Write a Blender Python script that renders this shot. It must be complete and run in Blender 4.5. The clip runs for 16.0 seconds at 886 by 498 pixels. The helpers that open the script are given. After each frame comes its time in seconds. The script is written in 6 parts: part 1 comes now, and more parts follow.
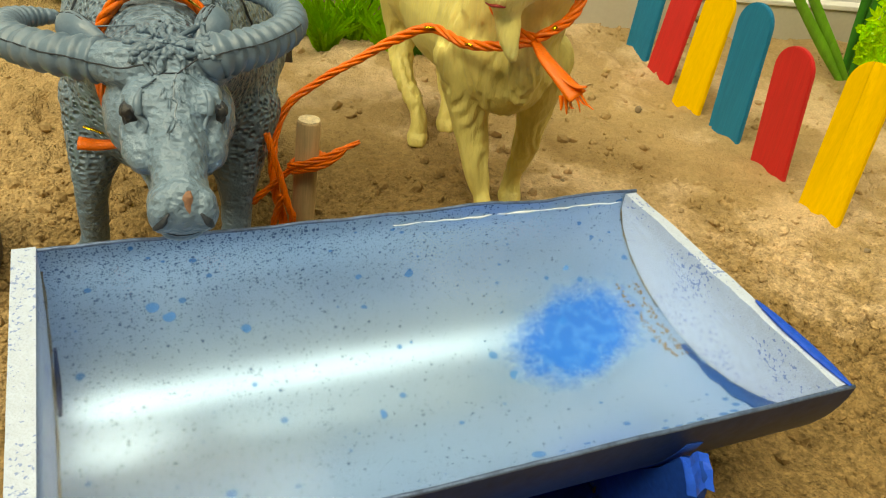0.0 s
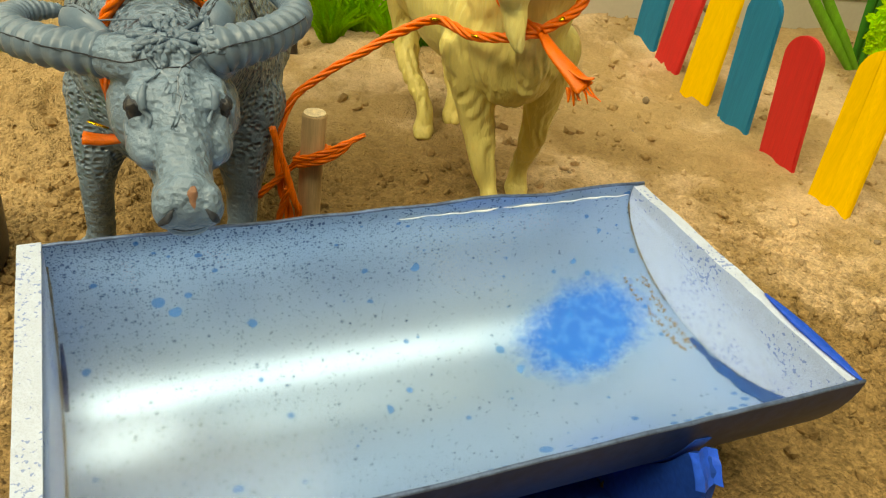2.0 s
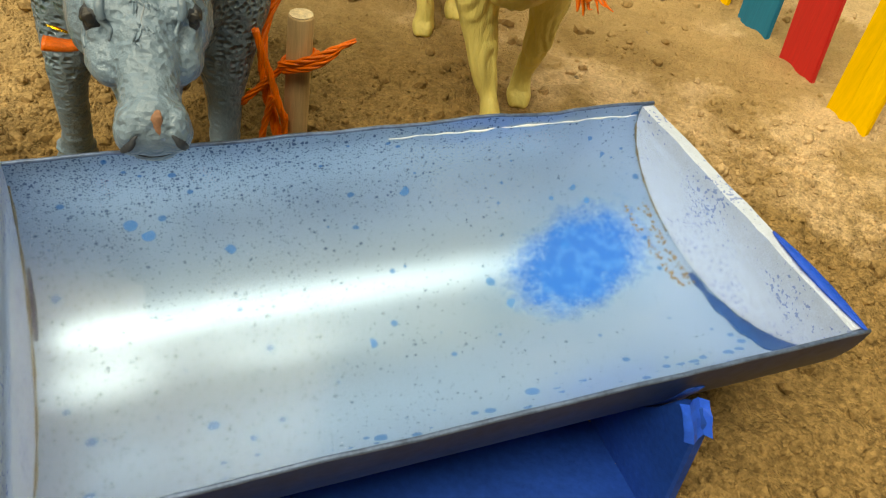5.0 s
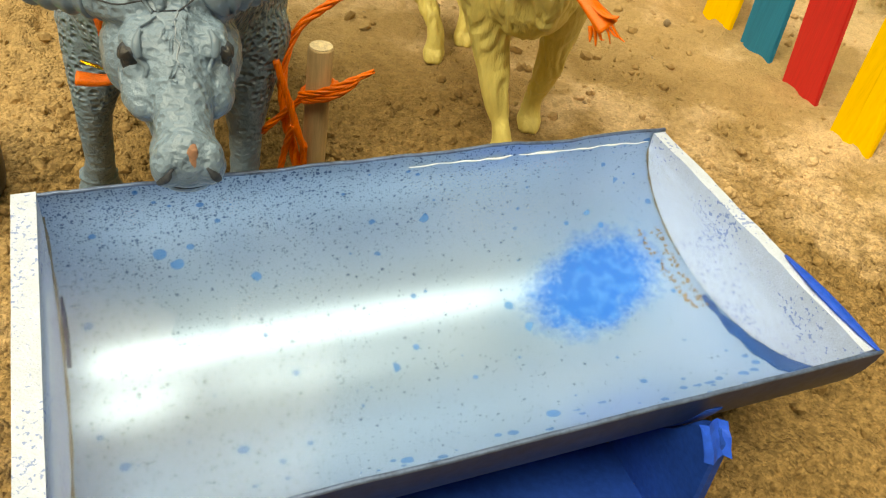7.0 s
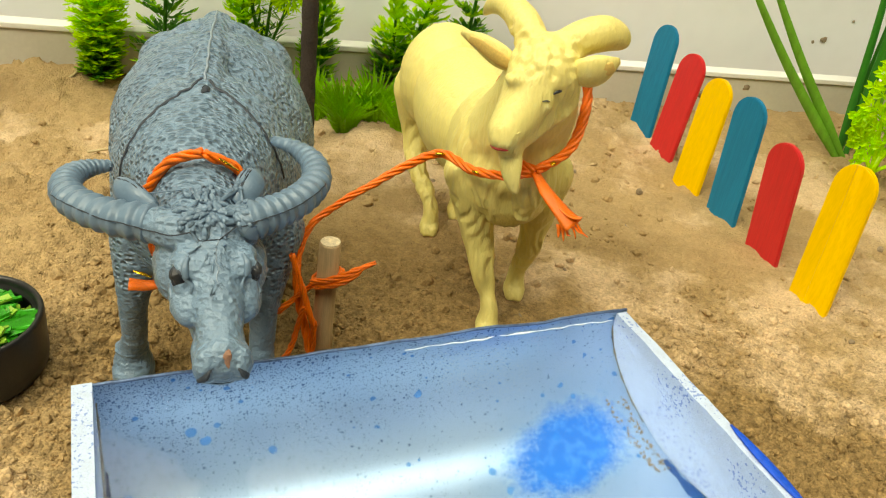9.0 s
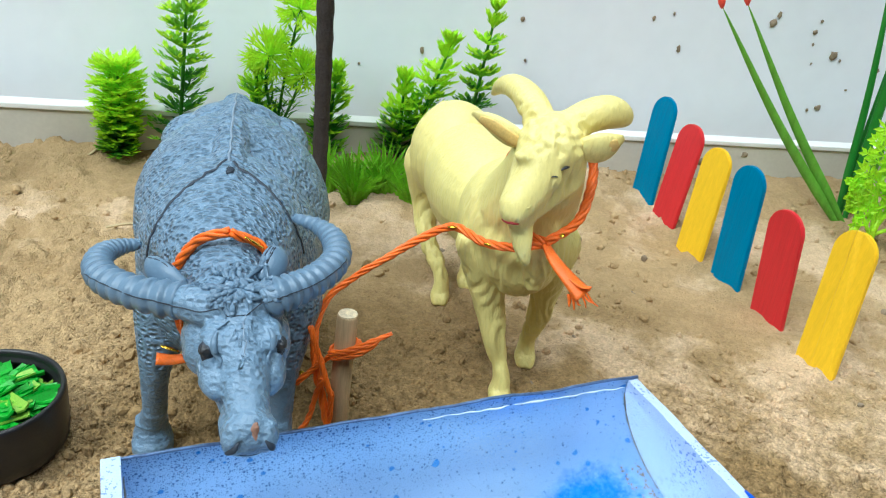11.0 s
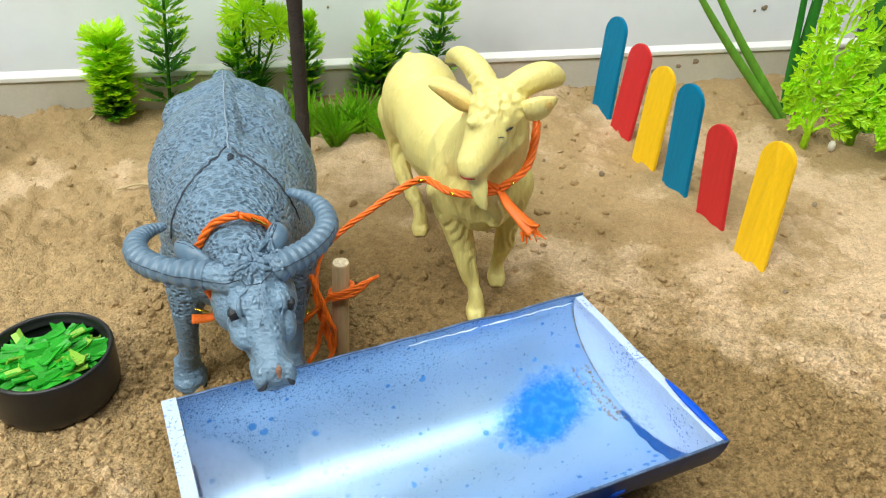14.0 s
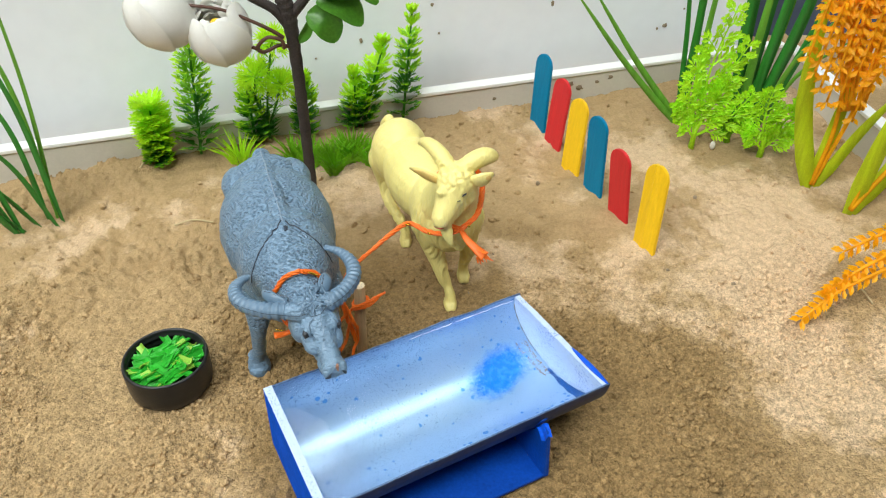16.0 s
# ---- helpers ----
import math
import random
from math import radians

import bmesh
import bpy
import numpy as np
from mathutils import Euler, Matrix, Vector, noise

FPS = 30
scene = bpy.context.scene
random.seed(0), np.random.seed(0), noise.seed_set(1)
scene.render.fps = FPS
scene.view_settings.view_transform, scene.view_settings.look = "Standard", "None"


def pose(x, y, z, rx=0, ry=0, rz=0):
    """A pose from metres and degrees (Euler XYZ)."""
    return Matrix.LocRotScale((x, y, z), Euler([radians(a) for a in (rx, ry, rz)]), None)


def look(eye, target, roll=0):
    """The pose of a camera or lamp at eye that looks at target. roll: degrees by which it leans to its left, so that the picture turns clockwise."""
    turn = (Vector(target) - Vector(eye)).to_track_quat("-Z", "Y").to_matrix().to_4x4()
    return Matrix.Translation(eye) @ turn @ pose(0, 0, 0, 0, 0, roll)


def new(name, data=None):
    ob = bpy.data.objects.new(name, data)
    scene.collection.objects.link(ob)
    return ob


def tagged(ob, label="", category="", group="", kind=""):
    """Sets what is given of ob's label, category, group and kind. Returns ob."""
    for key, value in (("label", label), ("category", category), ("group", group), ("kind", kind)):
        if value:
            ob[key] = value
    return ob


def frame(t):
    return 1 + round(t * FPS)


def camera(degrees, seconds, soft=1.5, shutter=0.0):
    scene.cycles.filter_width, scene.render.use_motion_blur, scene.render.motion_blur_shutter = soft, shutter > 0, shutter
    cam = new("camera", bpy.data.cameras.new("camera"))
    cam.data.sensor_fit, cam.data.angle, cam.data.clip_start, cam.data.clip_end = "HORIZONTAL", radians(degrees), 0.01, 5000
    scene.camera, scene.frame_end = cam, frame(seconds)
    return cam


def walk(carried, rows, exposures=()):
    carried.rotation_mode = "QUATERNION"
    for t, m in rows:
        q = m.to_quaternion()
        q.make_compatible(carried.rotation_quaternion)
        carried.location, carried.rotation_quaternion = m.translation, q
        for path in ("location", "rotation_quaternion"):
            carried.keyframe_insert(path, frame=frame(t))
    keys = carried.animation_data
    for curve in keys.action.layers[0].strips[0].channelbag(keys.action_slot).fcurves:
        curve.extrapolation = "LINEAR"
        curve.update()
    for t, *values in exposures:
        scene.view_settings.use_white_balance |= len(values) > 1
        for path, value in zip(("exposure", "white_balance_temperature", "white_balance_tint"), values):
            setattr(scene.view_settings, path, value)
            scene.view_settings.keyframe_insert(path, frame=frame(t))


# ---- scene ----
cam = camera(58.5, 16.0, soft=1.15)
PATH = [
    (0, (-0.051, -0.231, 0.106), (0.044, 1.458, -0.961), 8.3),
    (0.5, (-0.051, -0.231, 0.106), (0.043, 1.459, -0.96), 8.3),
    (1, (-0.051, -0.231, 0.106), (0.039, 1.457, -0.964), 8.2),
    (1.5, (-0.052, -0.231, 0.106), (0.036, 1.455, -0.967), 8.0),
    (2, (-0.051, -0.23, 0.106), (0.03, 1.446, -0.982), 7.9),
    (2.5, (-0.051, -0.229, 0.105), (0.028, 1.431, -1.007), 8.0),
    (3, (-0.05, -0.228, 0.108), (0.032, 1.399, -1.053), 8.2),
    (3.5, (-0.05, -0.222, 0.112), (0.039, 1.356, -1.113), 9.1),
    (4, (-0.049, -0.219, 0.11), (0.055, 1.306, -1.18), 10.3),
    (6.5, (-0.052, -0.219, 0.107), (0.06, 1.269, -1.225), 10.6),
    (7, (-0.053, -0.221, 0.11), (0.049, 1.308, -1.175), 9.9),
    (7.5, (-0.053, -0.225, 0.115), (0.04, 1.351, -1.113), 9.4),
    (8, (-0.054, -0.227, 0.12), (0.028, 1.399, -1.041), 9.0),
    (8.5, (-0.054, -0.23, 0.126), (0.016, 1.445, -0.965), 8.5),
    (9, (-0.053, -0.234, 0.133), (0.002, 1.48, -0.897), 8.2),
    (9.5, (-0.055, -0.236, 0.136), (-0.004, 1.511, -0.835), 7.9),
    (12, (-0.056, -0.239, 0.137), (-0.041, 1.556, -0.746), 6.3),
    (12.5, (-0.056, -0.239, 0.137), (-0.038, 1.538, -0.78), 5.8),
    (13, (-0.055, -0.246, 0.146), (-0.027, 1.501, -0.829), 5.0),
    (13.5, (-0.056, -0.252, 0.156), (-0.009, 1.451, -0.892), 4.0),
    (14, (-0.052, -0.264, 0.168), (0.012, 1.395, -0.947), 2.7),
    (14.5, (-0.052, -0.284, 0.192), (0.032, 1.336, -0.978), 1.7),
    (15, (-0.051, -0.299, 0.207), (0.051, 1.297, -0.994), 0.8),
    (15.5, (-0.055, -0.317, 0.234), (0.063, 1.258, -0.993), 0.4),
    (16, (-0.06, -0.339, 0.262), (0.074, 1.225, -0.977), 0.1),
]
EXPOSURES = [(0.0, -0.02, 9900, -4), (3.0, 0.0, 10500, -1), (4.2, 0.0, 9700, 0), (6.3, 0.09, 10500, 1), (7.0, 0.21, 10400, 1), (8.0, 0.08, 8700, -1), (9.0, 0.15, 8400, -2), (9.6, 0.2, 6150, -2), (12.0, 0.26, 5450, 2), (13.2, 0.26, 5700, 1), (14.0, 0.22, 6250, 2), (14.5, 0.2, 6350, 2), (15.2, 0.16, 6150, 2), (16.0, 0.14, 6100, 4)]
walk(cam, [(t, look(eye, target, roll)) for t, eye, target, roll in PATH], EXPOSURES)

# ---------------------------------------------------------------- world and light
world = bpy.data.worlds.new("world")
scene.world = world
world.use_nodes = True
world.node_tree.nodes["Background"].inputs["Color"].default_value = (0.75, 0.85, 1.0, 1)
world.node_tree.nodes["Background"].inputs["Strength"].default_value = 0.3


def area_lamp(name, eye, target, sx, sy, watts, color):
    data = bpy.data.lights.new(name, "AREA")
    data.shape, data.size, data.size_y, data.energy, data.color = "RECTANGLE", sx, sy, watts, color
    ob = new(name, data)
    ob.matrix_world = look(eye, target)
    return ob


CEIL = 1.75
LAMPS = [(-0.62, 0.35, 9, 1.1), (-0.25, -0.88, 11.5, 0.6), (0.70, -0.60, 8, 0.9), (-1.30, -1.20, 40, 0.9)]
for lx, ly, watts, wide in LAMPS:
    area_lamp("ceiling_panel_light", (lx, ly, CEIL - 0.035), (lx, ly + 0.0001, 0), wide, wide, watts, (1.0, 0.97, 0.92))

# ---------------------------------------------------------------- materials


def mat(name, base, rough=0.5, metal=0.0, var=0.12, scale=300.0, fine=2500.0, bump=0.25, depth=0.0003, coat=0.0, sss=0.0,
        trans=0.0, stretch=(1, 1, 1), spec=0.5):
    """Painted, moulded or natural surface: colour that varies at two scales, and fine relief."""
    m = bpy.data.materials.new(name)
    m.use_nodes = True
    nt = m.node_tree
    n, l = nt.nodes, nt.links
    b = n["Principled BSDF"]
    tc = n.new("ShaderNodeTexCoord")
    mp = n.new("ShaderNodeMapping")
    mp.inputs["Scale"].default_value = stretch
    l.new(tc.outputs["Object"], mp.inputs["Vector"])
    big, small = n.new("ShaderNodeTexNoise"), n.new("ShaderNodeTexNoise")
    for node, s in ((big, scale), (small, fine)):
        node.inputs["Scale"].default_value = s
        node.inputs["Detail"].default_value = 4
        l.new(mp.outputs["Vector"], node.inputs["Vector"])
    add = n.new("ShaderNodeMath")
    add.operation = "ADD"
    l.new(big.outputs["Fac"], add.inputs[0])
    l.new(small.outputs["Fac"], add.inputs[1])
    rng = n.new("ShaderNodeMapRange")
    rng.inputs["From Min"].default_value, rng.inputs["From Max"].default_value = 0.6, 1.4
    rng.inputs["To Min"].default_value, rng.inputs["To Max"].default_value = 1 - var, 1 + var
    l.new(add.outputs[0], rng.inputs["Value"])
    mul = n.new("ShaderNodeVectorMath")
    mul.operation = "SCALE"
    mul.inputs[0].default_value = base
    l.new(rng.outputs[0], mul.inputs["Scale"])
    l.new(mul.outputs[0], b.inputs["Base Color"])
    b.inputs["Roughness"].default_value, b.inputs["Metallic"].default_value = rough, metal
    b.inputs["Coat Weight"].default_value = coat
    b.inputs["Specular IOR Level"].default_value = spec
    if sss:
        b.inputs["Subsurface Weight"].default_value = sss
        b.inputs["Subsurface Radius"].default_value = (0.004, 0.003, 0.0015)
    if bump:
        bp = n.new("ShaderNodeBump")
        bp.inputs["Strength"].default_value, bp.inputs["Distance"].default_value = bump, depth
        l.new(small.outputs["Fac"], bp.inputs["Height"])
        l.new(bp.outputs[0], b.inputs["Normal"])
    return m


def math_node(nt, op, a, b=None, clamp=False):
    m = nt.nodes.new("ShaderNodeMath")
    m.operation, m.use_clamp = op, clamp
    for i, v in enumerate((a, b)):
        if v is None:
            continue
        if isinstance(v, (int, float)):
            m.inputs[i].default_value = v
        else:
            nt.links.new(v, m.inputs[i])
    return m.outputs[0]


def tex(nt, kind, scale, vector, **kw):
    t = nt.nodes.new({"noise": "ShaderNodeTexNoise", "voronoi": "ShaderNodeTexVoronoi"}[kind])
    t.inputs["Scale"].default_value = scale
    nt.links.new(vector, t.inputs["Vector"])
    for k, v in kw.items():
        t.inputs[k].default_value = v
    return t


def mix_color(nt, fac, a, b):
    m = nt.nodes.new("ShaderNodeMix")
    m.data_type = "RGBA"
    for i, v in ((0, fac), (6, a), (7, b)):
        if isinstance(v, (int, float)):
            m.inputs[i].default_value = v
        elif isinstance(v, tuple):
            m.inputs[i].default_value = (*v, 1)
        else:
            nt.links.new(v, m.inputs[i])
    return m.outputs[2]


def sand_material(name, relief):
    """Fine grit, damp brown round the trough, pale where it has dried."""
    m = bpy.data.materials.new(name)
    m.use_nodes = True
    nt = m.node_tree
    b = nt.nodes["Principled BSDF"]
    co = nt.nodes.new("ShaderNodeTexCoord").outputs["Object"]
    broad = tex(nt, "noise", 10, co, Detail=6, Roughness=0.62).outputs["Fac"]
    mid = tex(nt, "noise", 130, co, Detail=6, Roughness=0.7).outputs["Fac"]
    lump = tex(nt, "noise", 430, co, Detail=4, Roughness=0.65).outputs["Fac"]
    grains = tex(nt, "voronoi", 1500, co)
    clots = tex(nt, "voronoi", 560, co).outputs["Distance"]
    tone = nt.nodes.new("ShaderNodeSeparateColor")
    nt.links.new(grains.outputs["Color"], tone.inputs[0])
    off = nt.nodes.new("ShaderNodeVectorMath")
    off.operation = "DISTANCE"
    off.inputs[1].default_value = (-0.024, -0.112, 0.0)
    nt.links.new(co, off.inputs[0])
    patch = tex(nt, "noise", 46, co, Detail=5, Roughness=0.6).outputs["Fac"]
    ragged = math_node(nt, "ADD", math_node(nt, "MULTIPLY", math_node(nt, "SUBTRACT", patch, 0.5), 0.8), math_node(nt, "MULTIPLY", math_node(nt, "SUBTRACT", mid, 0.5), 0.22))

    def zone(value, low, high):
        r = nt.nodes.new("ShaderNodeMapRange")
        r.interpolation_type = "SMOOTHSTEP"
        r.inputs["From Min"].default_value, r.inputs["From Max"].default_value = low, high
        nt.links.new(value, r.inputs["Value"])
        return r.outputs[0]

    reach = math_node(nt, "ADD", math_node(nt, "DIVIDE", off.outputs["Value"], 0.118), math_node(nt, "MULTIPLY", math_node(nt, "SUBTRACT", broad, 0.5), 1.9))
    reach = math_node(nt, "ADD", reach, math_node(nt, "MULTIPLY", ragged, 0.55))
    dry = zone(reach, 0.72, 1.12)
    where = nt.nodes.new("ShaderNodeSeparateXYZ")
    nt.links.new(co, where.inputs[0])
    east = nt.nodes.new("ShaderNodeMapRange")
    east.inputs["From Min"].default_value, east.inputs["From Max"].default_value = -0.12, 0.12
    east.inputs["To Min"].default_value, east.inputs["To Max"].default_value = -0.05, 0.05
    nt.links.new(where.outputs[0], east.inputs["Value"])
    crust = zone(math_node(nt, "ADD", math_node(nt, "ADD", broad, east.outputs[0]), math_node(nt, "MULTIPLY", ragged, 0.30)), 0.50, 0.60)
    body = mix_color(nt, patch, (0.355, 0.242, 0.114), (0.475, 0.337, 0.175))
    damp = mix_color(nt, patch, (0.232, 0.150, 0.061), (0.325, 0.218, 0.098))
    pale = mix_color(nt, patch, (0.54, 0.39, 0.232), (0.65, 0.485, 0.310))
    col = mix_color(nt, math_node(nt, "MULTIPLY", crust, dry), mix_color(nt, dry, damp, body), pale)
    g = math_node(nt, "ADD", math_node(nt, "MULTIPLY", tone.outputs[0], 0.28), lump)
    gm = nt.nodes.new("ShaderNodeMapRange")
    gm.inputs["From Min"].default_value, gm.inputs["From Max"].default_value = 0.38, 0.90
    gm.inputs["To Min"].default_value, gm.inputs["To Max"].default_value = -1.0, 1.0
    nt.links.new(g, gm.inputs["Value"])
    # trodden smooth behind the animals, loose grit in front
    loose = nt.nodes.new("ShaderNodeMapRange")
    loose.inputs["From Min"].default_value, loose.inputs["From Max"].default_value = 0.01, -0.075
    loose.inputs["To Min"].default_value, loose.inputs["To Max"].default_value = 0.30, 1.0
    nt.links.new(where.outputs[1], loose.inputs["Value"])
    speck = math_node(nt, "ADD", math_node(nt, "MULTIPLY", math_node(nt, "MULTIPLY", gm.outputs[0], 0.50), loose.outputs[0]), 1.0)
    sc = nt.nodes.new("ShaderNodeVectorMath")
    sc.operation = "SCALE"
    nt.links.new(col, sc.inputs[0])
    nt.links.new(speck, sc.inputs["Scale"])
    nt.links.new(sc.outputs[0], b.inputs["Base Color"])
    b.inputs["Roughness"].default_value = 0.95
    b.inputs["Specular IOR Level"].default_value = 0.2
    bp = nt.nodes.new("ShaderNodeBump")
    bp.inputs["Strength"].default_value, bp.inputs["Distance"].default_value = relief, 1.0
    # trodden smooth here, crumbled there
    crumble = nt.nodes.new("ShaderNodeMapRange")
    crumble.inputs["From Min"].default_value, crumble.inputs["From Max"].default_value = 0.40, 0.60
    crumble.inputs["To Min"].default_value, crumble.inputs["To Max"].default_value = 0.45, 1.35
    nt.links.new(tex(nt, "noise", 17, co, Detail=4).outputs["Fac"], crumble.inputs["Value"])
    h = math_node(nt, "SUBTRACT", math_node(nt, "MULTIPLY", mid, 0.0022), math_node(nt, "MULTIPLY", clots, 0.0005))
    h = math_node(nt, "MULTIPLY", math_node(nt, "MULTIPLY", h, crumble.outputs[0]), loose.outputs[0])
    h = math_node(nt, "ADD", h, math_node(nt, "MULTIPLY", tex(nt, "noise", 900, co, Detail=4, Roughness=0.7).outputs["Fac"], 0.0004))
    h = math_node(nt, "SUBTRACT", h, math_node(nt, "MULTIPLY", grains.outputs["Distance"], 0.0005))
    nt.links.new(h, bp.inputs["Height"])
    nt.links.new(bp.outputs[0], b.inputs["Normal"])
    return m


def hide_material(name, base, dent_shade, rough, size, depth, stretch, face):
    """Moulded toy plastic with short tooled dents of hair, and a worn nose."""
    m = bpy.data.materials.new(name)
    m.use_nodes = True
    nt = m.node_tree
    b = nt.nodes["Principled BSDF"]
    co = nt.nodes.new("ShaderNodeTexCoord").outputs["Object"]
    mp = nt.nodes.new("ShaderNodeMapping")
    mp.inputs["Rotation"].default_value = (0, 0, radians(-14))
    mp.inputs["Scale"].default_value = stretch
    nt.links.new(co, mp.inputs["Vector"])
    warp = tex(nt, "noise", 220, co, Detail=2)
    off = nt.nodes.new("ShaderNodeVectorMath")
    off.operation = "MULTIPLY_ADD"
    nt.links.new(warp.outputs["Color"], off.inputs[0])
    off.inputs[1].default_value = (0.0006, 0.0006, 0.0006)
    nt.links.new(mp.outputs[0], off.inputs[2])
    cells = tex(nt, "voronoi", size, off.outputs[0], Randomness=0.75).outputs["Distance"]
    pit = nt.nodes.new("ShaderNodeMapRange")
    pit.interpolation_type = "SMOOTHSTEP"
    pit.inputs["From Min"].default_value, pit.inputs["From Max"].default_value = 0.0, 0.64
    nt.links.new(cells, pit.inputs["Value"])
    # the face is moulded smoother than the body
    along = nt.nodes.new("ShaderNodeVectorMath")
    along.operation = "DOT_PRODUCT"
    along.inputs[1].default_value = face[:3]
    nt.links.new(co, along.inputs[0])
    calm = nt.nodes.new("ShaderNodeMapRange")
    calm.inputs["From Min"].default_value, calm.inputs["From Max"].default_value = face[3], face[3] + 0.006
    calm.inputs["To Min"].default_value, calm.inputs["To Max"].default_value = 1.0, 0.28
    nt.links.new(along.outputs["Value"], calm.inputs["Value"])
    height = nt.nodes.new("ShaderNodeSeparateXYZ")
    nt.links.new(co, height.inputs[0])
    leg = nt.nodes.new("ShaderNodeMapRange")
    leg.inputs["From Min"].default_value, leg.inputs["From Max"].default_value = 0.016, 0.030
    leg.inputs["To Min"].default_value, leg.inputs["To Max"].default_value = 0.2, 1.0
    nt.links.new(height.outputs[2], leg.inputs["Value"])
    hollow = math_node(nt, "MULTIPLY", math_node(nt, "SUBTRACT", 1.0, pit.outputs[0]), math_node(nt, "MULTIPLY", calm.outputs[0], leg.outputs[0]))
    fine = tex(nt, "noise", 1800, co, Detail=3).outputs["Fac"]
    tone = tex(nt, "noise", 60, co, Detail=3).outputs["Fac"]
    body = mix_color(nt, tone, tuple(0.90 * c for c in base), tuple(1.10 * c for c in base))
    # shade inside the dents is mixed into the colour, strongest at their centres
    col = mix_color(nt, math_node(nt, "MULTIPLY", math_node(nt, "POWER", hollow, 2.0), 0.30), body, dent_shade)
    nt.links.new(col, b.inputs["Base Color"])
    b.inputs["Roughness"].default_value = rough
    bp = nt.nodes.new("ShaderNodeBump")
    bp.inputs["Strength"].default_value, bp.inputs["Distance"].default_value = 0.9, depth
    h = math_node(nt, "SUBTRACT", math_node(nt, "MULTIPLY", fine, 0.3), hollow)
    nt.links.new(h, bp.inputs["Height"])
    nt.links.new(bp.outputs[0], b.inputs["Normal"])
    return m


# trough axes: u along the pipe, v across it towards the front
TB = Vector((-0.1106, -0.1303, 0.0326))
U = Vector((0.9175, 0.398, 0.0026)).normalized()
V = Vector((0.398, -0.9175, -0.10)).normalized()
W = U.cross(V).normalized()
if W.z < 0:
    W = -W
TL, TW, TD = 0.1158, 0.0562, 0.0280


def liner_material():
    """Silvery pale-blue sprayed inside of the trough with blue overspray, drops and a bare patch."""
    m = bpy.data.materials.new("trough_liner")
    m.use_nodes = True
    nt = m.node_tree
    b = nt.nodes["Principled BSDF"]
    co = nt.nodes.new("ShaderNodeTexCoord").outputs["Object"]
    sep = nt.nodes.new("ShaderNodeSeparateXYZ")
    nt.links.new(co, sep.inputs[0])
    x, y = sep.outputs[0], sep.outputs[1]
    girth = math_node(nt, "ARCTAN2", math_node(nt, "SUBTRACT", y, TW / 2), math_node(nt, "MULTIPLY", sep.outputs[2], -1.0))
    girth = math_node(nt, "MULTIPLY", math_node(nt, "ADD", girth, math.pi / 2), TW / 2)
    rag = tex(nt, "noise", 260, co, Detail=6, Roughness=0.7).outputs["Fac"]
    speck = tex(nt, "noise", 1100, co, Detail=3, Roughness=0.8).outputs["Fac"]
    # blue overspray near the far end, ragged and fading
    px, py = math_node(nt, "SUBTRACT", x, 0.0945), math_node(nt, "SUBTRACT", y, 0.0212)
    dx = math_node(nt, "DIVIDE", math_node(nt, "SUBTRACT", math_node(nt, "MULTIPLY", px, 0.938), math_node(nt, "MULTIPLY", py, 0.347)), 0.0168)
    dy = math_node(nt, "DIVIDE", math_node(nt, "ADD", math_node(nt, "MULTIPLY", px, 0.347), math_node(nt, "MULTIPLY", py, 0.938)), 0.0096)
    r2 = math_node(nt, "ADD", math_node(nt, "MULTIPLY", dx, dx), math_node(nt, "MULTIPLY", dy, dy))
    edge = math_node(nt, "ADD", r2, math_node(nt, "MULTIPLY", math_node(nt, "SUBTRACT", rag, 0.5), 1.5))
    edge = math_node(nt, "ADD", edge, math_node(nt, "MULTIPLY", math_node(nt, "SUBTRACT", speck, 0.5), 1.3))
    patch = math_node(nt, "MULTIPLY", math_node(nt, "SUBTRACT", 1.15, edge), 1.3, True)
    thin = math_node(nt, "MULTIPLY", math_node(nt, "SUBTRACT", tex(nt, "noise", 420, co, Detail=3).outputs["Fac"], 0.48), 4.0, True)
    # fine mist of drops that thickens towards the back rim
    back = nt.nodes.new("ShaderNodeMapRange")
    back.inputs["From Min"].default_value, back.inputs["From Max"].default_value = 0.034, 0.0
    nt.links.new(girth, back.inputs["Value"])
    left = nt.nodes.new("ShaderNodeMapRange")
    left.inputs["From Min"].default_value, left.inputs["From Max"].default_value = 0.1, 0.0
    nt.links.new(x, left.inputs["Value"])
    flat = nt.nodes.new("ShaderNodeCombineXYZ")
    nt.links.new(x, flat.inputs[0])
    nt.links.new(girth, flat.inputs[1])

    def spots(scale, density, radius, soft):
        """Round drops, one to a cell, in a share of the cells."""
        v = nt.nodes.new("ShaderNodeTexVoronoi")
        v.voronoi_dimensions = "2D"
        v.inputs["Scale"].default_value = scale
        nt.links.new(flat.outputs[0], v.inputs["Vector"])
        c = nt.nodes.new("ShaderNodeSeparateColor")
        nt.links.new(v.outputs["Color"], c.inputs[0])
        on = math_node(nt, "LESS_THAN", c.outputs[0], density)
        r = math_node(nt, "MULTIPLY", math_node(nt, "ADD", math_node(nt, "POWER", c.outputs[1], 2.0), 0.25), radius)
        return math_node(nt, "MULTIPLY", math_node(nt, "MULTIPLY", math_node(nt, "SUBTRACT", r, v.outputs["Distance"]), soft, True), on)

    rim = math_node(nt, "MULTIPLY", math_node(nt, "MULTIPLY", back.outputs[0], back.outputs[0]), math_node(nt, "ADD", left.outputs[0], 0.15))
